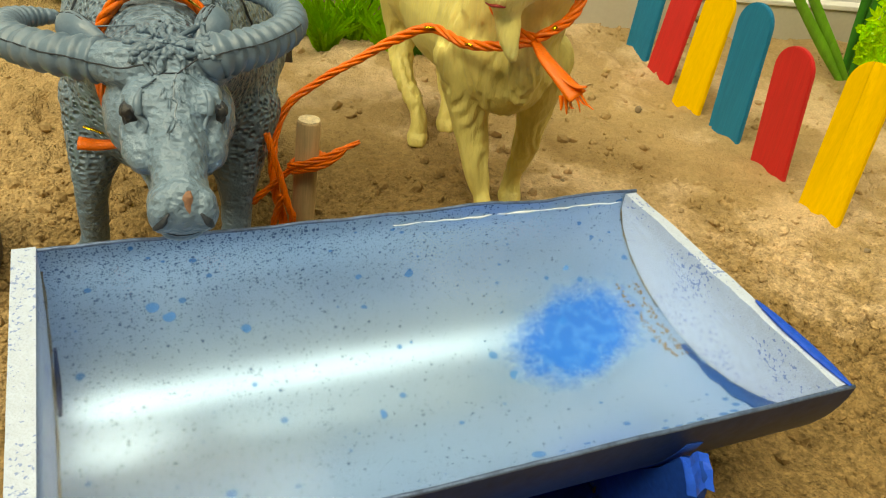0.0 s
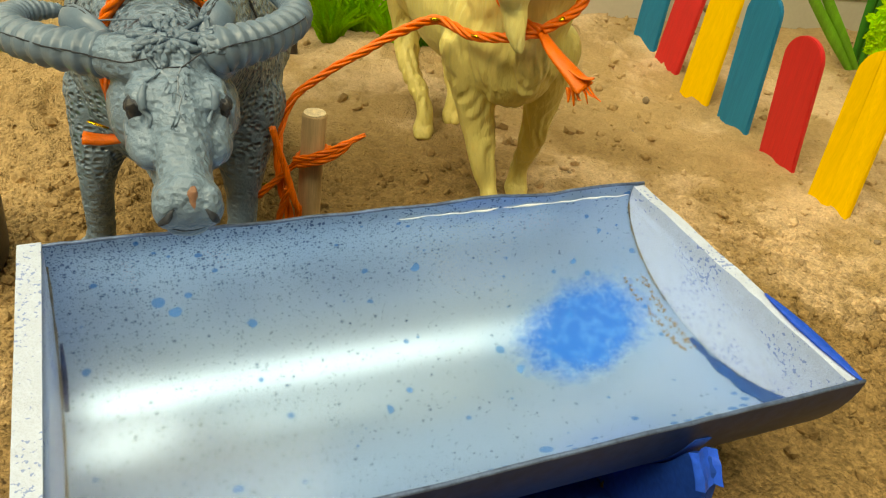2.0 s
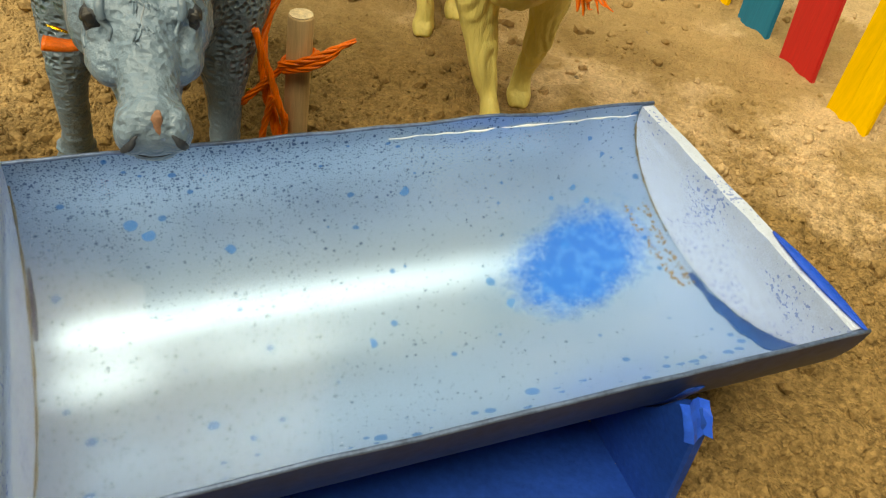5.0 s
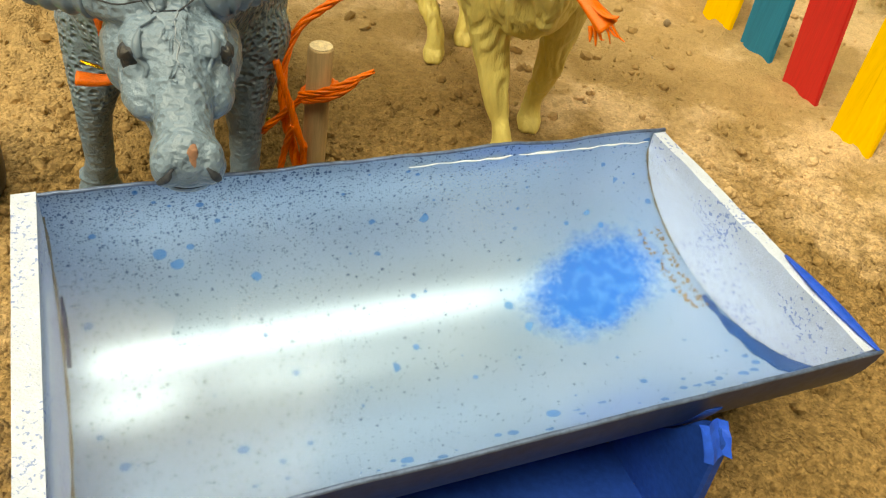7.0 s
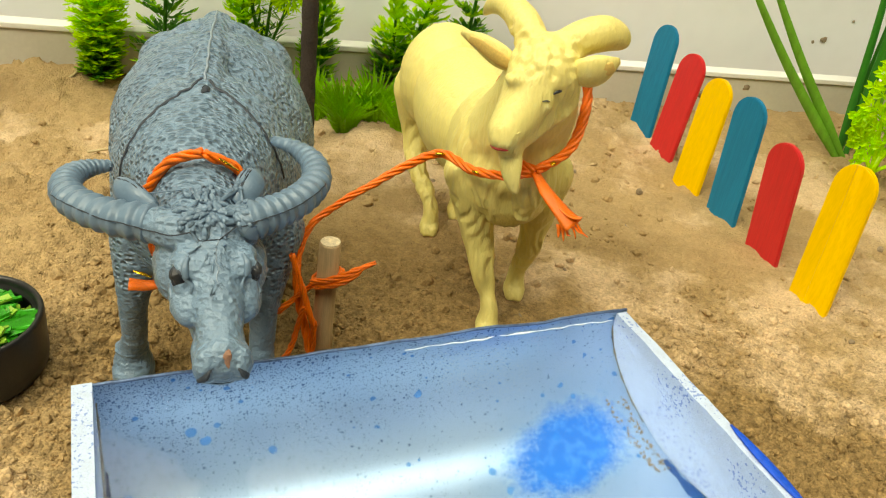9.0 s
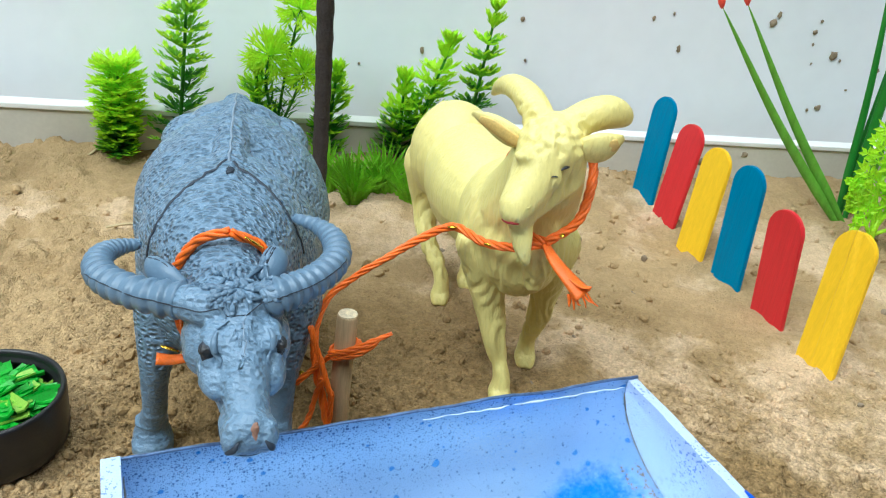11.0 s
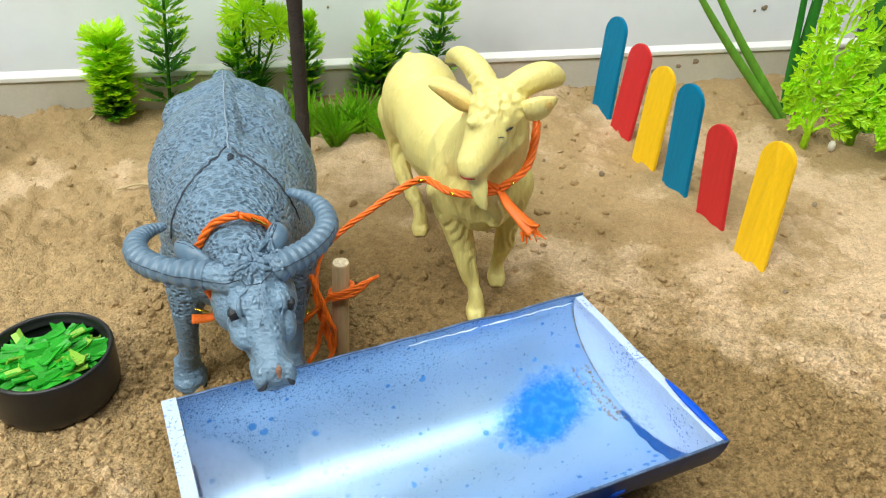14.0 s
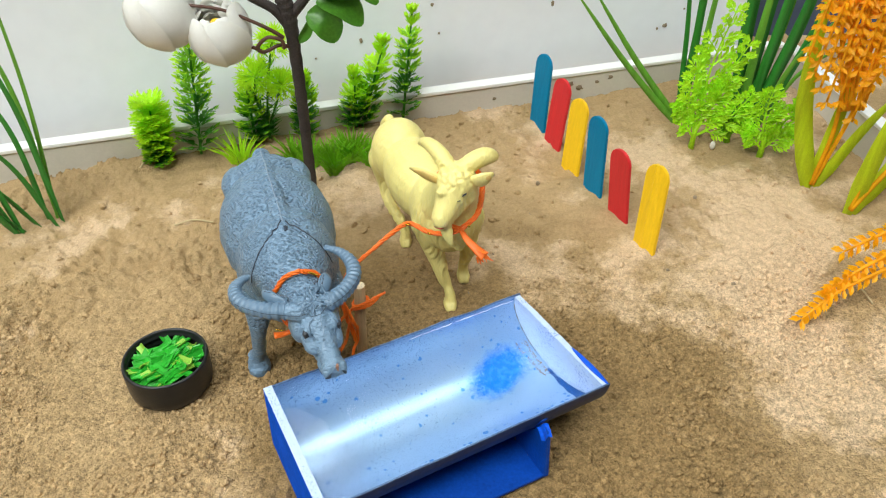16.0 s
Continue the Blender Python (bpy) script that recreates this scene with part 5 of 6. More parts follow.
part("paint_chip", bm, M_SHELL, TROUGH, "dark blue paint chip")
bm = bmesh.new()
r4 = random.Random(4)
for i in range(150):
    k = r4.uniform(11, 19)
    v, w = arc(k, NA, R_T - 0.0001)
    uu = TL - 0.0045 - (0.0045 + 0.0004 * r4.gauss(0, 1) - 0.0002 * (k - 11) if i % 2 else 0.0007 * abs(r4.gauss(0, 1))) + end_skew(v)
    bmesh.ops.create_icosphere(bm, subdivisions=1, radius=r4.uniform(0.00012, 0.00034), matrix=Matrix.Translation(trough_pt(uu, v, w)))
part("grit", bm, M_MUD, TROUGH, "grains of stuck sand")

# stand under the trough: folded blue sheet
FU = 0.0905


def sheet(name, corners, thick, label=""):
    bm = bmesh.new()
    pts = [Vector(c) for c in corners]
    nrm = (pts[1] - pts[0]).cross(pts[2] - pts[0]).normalized() * thick / 2
    a, b = [bm.verts.new(p - nrm) for p in pts], [bm.verts.new(p + nrm) for p in pts]
    n = len(pts)
    bm.faces.new(a[::-1])
    bm.faces.new(b)
    for k in range(n):
        bm.faces.new((a[k], a[(k + 1) % n], b[(k + 1) % n], b[k]))
    bmesh.ops.bevel(bm, geom=list(bm.edges), offset=thick * 0.2, segments=1, affect="EDGES")
    return part(name, bm, M_STAND, TROUGH, label, smooth=False)


def ground_pt(u, v, z):
    p = TB + Vector((U.x, U.y, 0)) * u + Vector((V.x, V.y, 0)).normalized() * v
    return (p.x, p.y, z)


def under_pipe(v):
    """Height of the pipe's outside over a place across the trough."""
    best = [trough_pt(FU, *arc(k, 200, R_T + 0.0012)) for k in range(201)]
    flat = Vector((V.x, V.y, 0)).normalized()
    return min(best, key=lambda p: abs((p - TB).dot(flat) - v) + (0.02 if p.z > 0.026 else 0)).z - 0.0004


sheet("stand_side", [ground_pt(FU, 0.012, -0.004), ground_pt(FU, 0.0632, -0.004), ground_pt(FU, 0.0612, 0.0205), ground_pt(FU, 0.0590, 0.0228)] + [ground_pt(FU, v, under_pipe(v)) for v in (0.0555, 0.053, 0.049, 0.044, 0.038, 0.030, 0.022, 0.015, 0.012)], 0.0022, "blue sheet side with a torn corner")
sheet("stand_floor", [ground_pt(0.004, 0.010, -0.0050), ground_pt(FU + 0.001, 0.010, -0.0050), ground_pt(FU + 0.001, 0.0622, -0.0045), ground_pt(0.004, 0.0605, -0.0050)], 0.0018, "blue sheet floor of the stand")
sheet("stand_back", [ground_pt(0.004, 0.0135, -0.004), ground_pt(FU, 0.0135, -0.004), ground_pt(FU, 0.0135, under_pipe(0.0135) - 0.0004), ground_pt(0.004, 0.0135, under_pipe(0.0135) - 0.0004)], 0.0018, "dark blue back sheet of the stand")
# torn paper folded over the corner of the side sheet
bm = bmesh.new()
r5 = random.Random(5)
flap = [[Vector(ground_pt(FU - 0.0040 + 0.0050 * i / 4, 0.0584 + 0.0036 * j / 4 + 0.0006 * math.sin(i * 1.7), 0.0236 - 0.0042 * (j / 4) ** 1.4 + r5.uniform(-0.00035, 0.00035) - 0.0006 * (i / 4))) for j in range(5)] for i in range(5)]
for h in (0.0, 0.0003):
    g = [[bm.verts.new(p + Vector((0, -h, h))) for p in row] for row in flap]
    for i in range(4):
        for j in range(4):
            bm.faces.new((g[i][j], g[i + 1][j], g[i + 1][j + 1], g[i][j + 1]))
part("torn_flap", bm, M_BLUE, TROUGH, "crumpled light-blue paper flap", smooth=False)
# blue paint run over the pipe beside the stand
bm = bmesh.new()
sweep(bm, [(*trough_pt(FU + 0.001 - 0.002 * (33 - k) / 6, *arc(k, NA, R_T + THICK + 0.0001)), 0.0022 - 0.00016 * abs(k - 31)) for k in (27, 28, 29, 30, 31, 32, 33, 34)], 10, 0.12, up=V)
part("paint_run", bm, M_STAND, TROUGH, "dark blue paint run on the pipe")

# water
bm = bmesh.new()
WZ = -0.0022
WATER_V = [TW / 2 + sg * math.sqrt((R_T + 0.0004) ** 2 - (R_T - TD - WZ) ** 2) for sg in (-1, 1)]
back, front = [], []
for i in range(41):
    u = 0.0034 + (TL - 0.0066) * i / 40
    v0, v1 = WATER_V
    back.append(bm.verts.new(trough_pt(u, v0, WZ)))
    front.append(bm.verts.new(trough_pt(u, v1, WZ)))
for i in range(40):
    bm.faces.new((back[i], front[i], front[i + 1], back[i + 1]))
bmesh.ops.recalc_face_normals(bm, faces=bm.faces)
if bm.faces and list(bm.faces)[0].normal.z < 0:
    bmesh.ops.reverse_faces(bm, faces=bm.faces)
water = thing("water", bm, M_WATER, "clear still water filling the trough", "water", kind="structure")
water.visible_shadow = False
# raised edge of the water along the back rim, coloured near-white as its highlight
M_BEAD = mat("meniscus_glint", (0.85, 0.92, 1.0), 0.10, var=0.02, trans=0.5)
bm = bmesh.new()
sweep(bm, [(*trough_pt(0.062 + (TL - 0.0655) * i / 60, WATER_V[0] + 0.0006 + 0.0007 * noise.noise(Vector((i * 0.22, 3, 0))), WZ + 0.0001), 0.00010 + 0.00022 * max(0.0, 0.30 + noise.noise(Vector((i * 0.17, 7, 1)))) * math.sin(math.pi * i / 60)) for i in range(61)], 8)
bead = part("meniscus", bm, M_BEAD, water)
bead.visible_shadow = False

# ---------------------------------------------------------------- bottle cap with cut grass
CX, CY = -0.1622, -0.0830
cz = sand_z(CX, CY) + 0.0002
CH, CR = 0.0064 - cz, 0.0188
cap = base_of("bottle_cap", (CX, CY, cz), "upturned black plastic bottle cap used as a bowl", "bottle cap")


def lathe(bm, prof, at, sides=56, mat_index=0):
    rings = [[bm.verts.new((at[0] + r * math.cos(2 * math.pi * k / sides), at[1] + r * math.sin(2 * math.pi * k / sides), at[2] + z)) for k in range(sides)] for r, z in prof]
    for a, b in zip(rings, rings[1:]):
        for k in range(sides):
            bm.faces.new((a[k], a[(k + 1) % sides], b[(k + 1) % sides], b[k]))
    return rings


bm = bmesh.new()
prof = [(0.0005, 0), (CR - 0.0035, 0), (CR - 0.0016, 0.0006), (CR - 0.0006, 0.0022), (CR - 0.0002, 0.005), (CR, CH - 0.0012), (CR - 0.0002, CH - 0.0003), (CR - 0.0008, CH), (CR - 0.0014, CH - 0.0003), (CR - 0.0016, CH - 0.0012),
        (CR - 0.0017, CH - 0.0024), (CR - 0.0024, CH - 0.0029), (CR - 0.0024, CH - 0.0034), (CR - 0.0017, CH - 0.004), (CR - 0.0018, CH - 0.006), (CR - 0.0024, CH - 0.0066), (CR - 0.0018, CH - 0.0074), (CR - 0.002, 0.003), (CR - 0.004, 0.002), (0.0005, 0.002)]
rings = lathe(bm, prof[:10], (CX, CY, cz))
bm.faces.new(rings[0][::-1])
part("cap_shell", bm, M_CAPB, cap)
bm = bmesh.new()
lathe(bm, prof[9:18], (CX, CY, cz))
part("screw_thread", bm, M_CAPB, cap)
bm = bmesh.new()
rings = lathe(bm, prof[17:], (CX, CY, cz))
bm.faces.new(rings[-1])
part("cap_floor", bm, M_CAPB, cap)

fodder = base_of("cut_grass_fodder", (CX, CY, cz + 0.0022), "heap of chopped green grass blades in the cap", "grass")
r6 = random.Random(11)
bm = bmesh.new()
box(bm, Matrix.Translation((CX, CY, cz + 0.0055)), 0.021, 0.021, 0.0062, bevel=0.001)
part("packed_core", bm, M_CUT, fodder)
for i in range(105):
    ang, d = r6.uniform(0, 6.283), 0.0132 * math.sqrt(r6.random())
    x, y = CX + d * math.cos(ang), CY + d * math.sin(ang)
    top = cz + 0.0105 + 0.0035 * (1 - (d / 0.0165) ** 2) + r6.uniform(-0.0012, 0.0012)
    ln, wd = r6.uniform(0.009, 0.017), r6.uniform(0.0022, 0.0038)
    yaw, pitch, roll = r6.choice((0.9, 0.75, 1.1, 2.4, 0.3)) + r6.uniform(-0.3, 0.3), r6.uniform(-0.32, 0.32), r6.uniform(-0.7, 0.7)
    reach = 0.0163 - d
    ln = min(ln, 2 * max(reach, 0.0018) + 0.0065)
    m = Matrix.Translation((x * 0.86 + CX * 0.14, y * 0.86 + CY * 0.14, top)) @ Euler((roll, pitch, yaw)).to_matrix().to_4x4()
    bm = bmesh.new()
    # blade cut square, folded along its midrib
    sec = [(-0.5, 0.24), (0, 0), (0.5, 0.24)]
    vs = []
    for s in (-0.5, 0.5):
        for h in (0, 0.0006):
            vs.append([bm.verts.new(m @ Vector((s * ln, b * wd, z * wd + h))) for b, z in sec])
    for j in range(2):
        bm.faces.new((vs[0][j], vs[0][j + 1], vs[2][j + 1], vs[2][j]))
        bm.faces.new((vs[1][j], vs[3][j], vs[3][j + 1], vs[1][j + 1]))
        bm.faces.new((vs[0][j], vs[1][j], vs[1][j + 1], vs[0][j + 1]))
        bm.faces.new((vs[2][j], vs[2][j + 1], vs[3][j + 1], vs[3][j]))
    bm.faces.new((vs[0][0], vs[2][0], vs[3][0], vs[1][0]))
    bm.faces.new((vs[0][2], vs[1][2], vs[3][2], vs[2][2]))
    part("blade_piece", bm, M_CUT2 if r6.random() < 0.24 else M_CUT, fodder, smooth=False)

# ---------------------------------------------------------------- picket sticks
STICKS = [("blue", (0.0418, 0.1162), (0.0446, 0.1231, 0.0487)), ("red", (0.0474, 0.0940), (0.0515, 0.0955, 0.0447)), ("yellow", (0.0537, 0.0678), (0.0573, 0.0740, 0.0423)),
          ("blue", (0.0619, 0.0428), (0.0615, 0.0475, 0.0449)), ("red", (0.0712, 0.0190), (0.0679, 0.0213, 0.0387)), ("yellow", (0.0780, -0.0105), (0.0812, -0.0030, 0.0437))]
SW, ST = 0.0160, 0.0019
for color, (bx, by), top in STICKS:
    g = sand_z(bx, by)
    foot, head = Vector((bx, by, g)), Vector(top)
    axis = (head - foot).normalized()
    wide = Vector((0.42, -0.907, 0))
    wide = (wide - axis * wide.dot(axis)).normalized()
    ln = (head - foot).length
    bm = bmesh.new()
    outline = [(-SW / 2, -0.008), (SW / 2, -0.008), (SW / 2, ln - SW / 2)] + [(SW / 2 * math.cos(a), ln - SW / 2 + SW / 2 * math.sin(a)) for a in (math.pi * k / 16 for k in range(1, 16))] + [(-SW / 2, ln - SW / 2)]
    m = frame_of(wide, axis, foot)
    # the tall yellow one is cupped along its middle
    fold = 0.0
    if by < 0:
        outline.insert(1, (0.0, -0.008))
        fold = 0.0016 if (m.to_3x3() @ Vector((0, 1, 0))).x < 0 else -0.0016
    lo = [bm.verts.new(m @ Vector((x, -ST / 2 + (fold if abs(x) < 1e-6 else 0), z))) for x, z in outline]
    hi = [bm.verts.new(m @ Vector((x, ST / 2 + (fold if abs(x) < 1e-6 else 0), z))) for x, z in outline]
    if fold:
        top_k = max(range(len(outline)), key=lambda k: outline[k][1])
        for ring in (lo, hi):
            bm.faces.new(ring[1:top_k + 1])
            bm.faces.new(ring[top_k:] + ring[:2])
    else:
        bm.faces.new(lo)
        bm.faces.new(hi[::-1])
    for k in range(len(outline)):
        bm.faces.new((lo[k], hi[k], hi[(k + 1) % len(outline)], lo[(k + 1) % len(outline)]))
    bmesh.ops.recalc_face_normals(bm, faces=bm.faces)
    bmesh.ops.bevel(bm, geom=[e for e in bm.edges if len({round(abs((m.inverted() @ v.co).y), 5) for v in e.verts}) == 1 and e.calc_face_angle(0) > 1.2], offset=0.0003, segments=2, affect="EDGES")
    thing("picket_stick", bm, M_STICK[color], f"round-topped {color} stained wooden stick standing in sand", "fence stick", "picket fence sticks", smooth=False)

# ---------------------------------------------------------------- plants


def blade(bm, base, tip, bend, width, n=12, fold=0.25, thick=0.0003):
    """A long leaf: tapered, folded along the midrib, bent by an offset at its middle."""
    b, t = Vector(base), Vector(tip)
    mid = (b + t) / 2 + Vector(bend)
    rows = spline([(*b,), (*mid,), (*t,)], n)
    side0 = (t - b).cross(Vector((0.2, 1, 0.1))).normalized()
    prev = None
    for i, p in enumerate(rows):
        s = i / (len(rows) - 1)
        w = width * min(1, 0.45 + 3 * s) * (1 - s**2.2) ** 0.8 + 0.0001
        tan = Vector(rows[min(i + 1, len(rows) - 1)] - rows[max(i - 1, 0)]).normalized()
        side = (side0 - tan * side0.dot(tan)).normalized()
        nrm = tan.cross(side)
        c = Vector(p)
        ring = [bm.verts.new(c + side * (x * w) + nrm * (fold * abs(x) * w + h)) for x, h in ((-0.5, 0), (0, 0), (0.5, 0), (0.5, thick), (0, thick), (-0.5, thick))]
        if prev:
            for k in range(6):
                bm.faces.new((prev[k], prev[(k + 1) % 6], ring[(k + 1) % 6], ring[k]))
        prev = ring


def leaflet(bm, at, way, up, ln, wd, mat_index=0, forks=0):
    """A small pointed leaf, with a slight fold."""
    w = Vector(way).normalized()
    s = w.cross(Vector(up))
    if s.length < 1e-4:
        s = w.orthogonal()
    s.normalize()
    n = s.cross(w)
    c = Vector(at)
    v = [bm.verts.new(c), bm.verts.new(c + w * ln * 0.5 + s * wd * 0.5 + n * wd * 0.15), bm.verts.new(c + w * ln + n * ln * 0.08), bm.verts.new(c + w * ln * 0.5 - s * wd * 0.5 + n * wd * 0.15), bm.verts.new(c + w * ln * 0.5 - n * wd * 0.12)]
    for q in ((0, 1, 4), (1, 2, 4), (2, 3, 4), (3, 0, 4)):
        f = bm.faces.new([v[k] for k in q])
        f.material_index = mat_index


def whorl_plant(at, top, radius, levels, per, seed, ln, wd, label, tip_light=0.6, cyl=False, name="aquarium_plant"):
    """Plastic plant: rings of short feathery leaves up a stem, darker below, paler on top."""
    r = random.Random(seed)
    x, y = at
    z0 = sand_z(x, y)
    ob = base_of(name, (x, y, z0), label, "plant", "plants along the wall")
    b, t = Vector((x, y, z0 - 0.003)), Vector(top)
    bm = bmesh.new()
    sweep(bm, spline([(*b, 0.0009), (*((b + t) / 2), 0.0008), (*t, 0.0005)], 6), 7)
    part("stem", bm, M_P_DARK, ob)
    bm = bmesh.new()
    for i in range(levels):
        s = (i + 0.5) / levels
        c = b.lerp(t, 0.06 + 0.94 * s)
        rad = radius * (0.72 + 0.42 * s if cyl else (0.95 - 0.55 * s ** 2.0)) * r.uniform(0.85, 1.12)
        for k in range(per):
            ang = 2 * math.pi * (k + r.random() * 0.7) / per + i * 0.7
            lift = r.uniform(0.25, 0.75) if not cyl else r.uniform(-0.1, 0.6)
            if i >= levels - 2:
                lift += r.uniform(0.1, 0.7) if cyl else r.uniform(0.3, 2.0)
            way = Vector((math.cos(ang), math.sin(ang), lift)).normalized()
            mi = 2 if s > tip_light + r.uniform(-0.12, 0.12) else (1 if s > tip_light * 0.45 + r.uniform(-0.15, 0.15) else 0)
            leaflet(bm, c, way, (0, 0, 1), rad * 0.85, wd * 0.7, min(mi, 2))
            for q in range(7):
                d = rad * (0.28 + 0.11 * q)
                for sg in (-1, 1):
                    sway = (way * 0.75 + way.cross(Vector((0, 0, 1))).normalized() * sg * 0.75 + Vector((0, 0, r.uniform(-0.1, 0.5)))).normalized()
                    leaflet(bm, c + way * d, sway, (0, 0, 1), ln * r.uniform(0.7, 1.2), wd * 0.72, min(mi + (q > 4), 2))
    part("foliage", bm, [M_P_DARK, M_P_MID, M_P_LIGHT], ob, "feathery leaves, paler towards the tips", smooth=False)
    return ob


whorl_plant((-0.197, 0.086), (-0.1955, 0.087, 0.042), 0.0105, 16, 13, 1, 0.0042, 0.0023, "round bushy green plastic plant, yellow-green on top", 0.42, cyl=True)
whorl_plant((-0.1735, 0.093), (-0.1670, 0.095, 0.083), 0.0140, 11, 8, 2, 0.0042, 0.0023, "tall dark-green plastic conifer-like plant sprig", 0.80)
whorl_plant((-0.1400, 0.099), (-0.1410, 0.103, 0.048), 0.0110, 9, 8, 3, 0.0042, 0.0023, "leafy green plastic plant sprig", 0.7)
whorl_plant((-0.0475, 0.122), (-0.0390, 0.126, 0.080), 0.0110, 10, 8, 6, 0.0042, 0.0023, "tall narrow green plastic plant sprig", 0.72)
whorl_plant((-0.1100, 0.103), (-0.1060, 0.105, 0.048), 0.0105, 9, 7, 8, 0.0042, 0.0023, "dark-green plastic plant sprig behind the trunk", 0.85)


def star_plant(at, stems, label, seed):
    """Plastic plant whose bent stems end in stars of fine needles, with sparser needles below."""
    r = random.Random(seed)
    x, y = at
    z0 = sand_z(x, y)
    ob = base_of("aquarium_plant", (x, y, z0), label, "plant", "plants along the wall")
    for rows, size in stems:
        bm = bmesh.new()
        path = spline([(x, y, z0 - 0.003, 0.0009)] + [(*p, 0.0007) for p in rows], 8)
        sweep(bm, path, 6)
        n = len(path)
        for i in range(4, n, 2):
            s = i / (n - 1)
            p = Vector(path[i][:3])
            for k in range(7):
                ang = 2 * math.pi * (k + r.random()) / 7
                way = Vector((math.cos(ang), math.sin(ang) * 0.8, r.uniform(0.0, 0.9))).normalized()
                leaflet(bm, p, way, (0, 0, 1), size * r.uniform(0.45, 0.75), 0.0013, 1 if s > 0.5 else 0)
        tip = Vector(path[-1][:3])
        for k in range(84):
            u, w = r.uniform(-0.75, 1), r.uniform(0, 2 * math.pi)
            c = math.sqrt(1 - u * u)
            way = Vector((c * math.cos(w), c * math.sin(w), u))
            ln = size * r.uniform(0.75, 1.1)
            leaflet(bm, tip, way, (0.3, -0.8, 0.5), ln, 0.0011, 2)
            for sg in (-1, 1):
                side = (way + way.cross(Vector((0.2, -0.8, 0.5))).normalized() * 0.5 * sg).normalized()
                leaflet(bm, tip + way * ln * 0.55, side, (0.3, -0.8, 0.5), ln * 0.4, 0.0009, 2)
        part("sprig", bm, [M_P_DARK, M_P_MID, M_P_LIGHT], ob, "needle sprig with a pale star at its tip", smooth=False)
    return ob


star_plant((-0.1310, 0.101), [([(-0.131, 0.101, 0.022), (-0.127, 0.102, 0.050), (-0.122, 0.102, 0.072)], 0.0125), ([(-0.132, 0.100, 0.020), (-0.136, 0.100, 0.038), (-0.1345, 0.099, 0.052)], 0.0150),
                               ([(-0.130, 0.101, 0.018), (-0.124, 0.100, 0.034), (-0.119, 0.099, 0.046)], 0.0130)], "fluffy light-green plastic plant with star-shaped tips", 4)
whorl_plant((-0.0745, 0.114), (-0.0570, 0.117, 0.064), 0.0125, 9, 8, 5, 0.0046, 0.0022, "leaning feathery green plastic plant with pale tips", 0.55)
whorl_plant((-0.0770, 0.112), (-0.0765, 0.112, 0.045), 0.0115, 7, 8, 15, 0.0046, 0.0022, "low feathery green plastic plant sprig", 0.60)


def tuft(at, height, spread, count, seed, label, m, width=0.0013):
    r = random.Random(seed)
    x, y = at
    z = sand_z(x, y)
    ob = base_of("grass_tuft", (x, y, z), label, "grass", "grass tufts")
    bm = bmesh.new()
    for i in range(count):
        ang = r.uniform(0, 6.283)
        d = spread * math.sqrt(r.random())
        h = height * r.uniform(0.55, 1.0) * (1 - 0.35 * d / spread)
        b = Vector((x + 0.25 * d * math.cos(ang), y + 0.25 * d * math.sin(ang), z - 0.002))
        t = Vector((x + d * math.cos(ang), y + d * math.sin(ang), z + h))
        blade(bm, b, t, (-0.15 * d * math.cos(ang), -0.15 * d * math.sin(ang), 0.06 * h), width * r.uniform(0.7, 1.3), 4, 0.2, 0.0002)
    tagged(part("grass", bm, m, ob, smooth=False), kind="stuff")


tuft((-0.0910, 0.070), 0.026, 0.018, 90, 21, "thick tuft of bright-green plastic grass", M_P_MID)
tuft((-0.0675, 0.074), 0.024, 0.014, 70, 22, "tuft of green plastic grass beside the goat", M_P_MID)
tuft((-0.1480, 0.084), 0.026, 0.020, 40, 23, "sparse yellow-green plastic grass tuft", M_P_LIGHT, 0.0011)
tuft((-0.0800, 0.078), 0.028, 0.016, 80, 26, "thick tuft of bright-green plastic grass", M_P_MID)
tuft((-0.0500, 0.084), 0.026, 0.014, 60, 27, "tuft of green plastic grass beside the goat", M_P_MID)
tuft((-0.1050, 0.078), 0.027, 0.015, 60, 28, "thick tuft of bright-green plastic grass", M_P_MID)
tuft((-0.1150, 0.082), 0.024, 0.014, 36, 24, "dark grass tuft behind the tree trunk", M_P_MID)
tuft((-0.0560, 0.080), 0.020, 0.012, 40, 25, "short green plastic grass tuft", M_P_DARK)


def blade_plant(name, at, blades, m, label, width):
    x, y = at
    z = sand_z(x, y)
    ob = base_of(name, (x, y, z), label, "plant")
    for (bx, by), tip, bend, w, mm in blades:
        bm = bmesh.new()
        blade(bm, (x + bx, y + by, z - 0.003), tip, bend, width * w, 14)
        part("blade", bm, mm or m, ob)
    return ob


blade_plant("long_grass_plant", (-0.2475, 0.040), [
    ((0.004, 0), (-0.262, 0.036, 0.135), (0.006, 0, 0.01), 1.0, None), ((0.0, 0.002), (-0.240, 0.040, 0.16), (0.004, 0, 0), 0.7, M_BLADE_L),
    ((-0.003, 0), (-0.285, 0.040, 0.11), (0.012, 0, 0.012), 1.0, None), ((0.002, -0.003), (-0.300, 0.030, 0.075), (0.012, 0, 0.010), 1.0, None),
    ((-0.006, -0.004), (-0.31, 0.02, 0.055), (0.01, 0, 0.008), 0.9, None), ((0.0, 0.004), (-0.272, 0.05, 0.15), (0.01, 0, 0.01), 0.9, M_BLADE_L),
    ((-0.012, -0.008), (-0.32, 0.015, 0.04), (0.01, 0, 0.006), 0.9, None)], M_BLADE, "clump of long narrow dark-green plastic leaves", 0.0037)
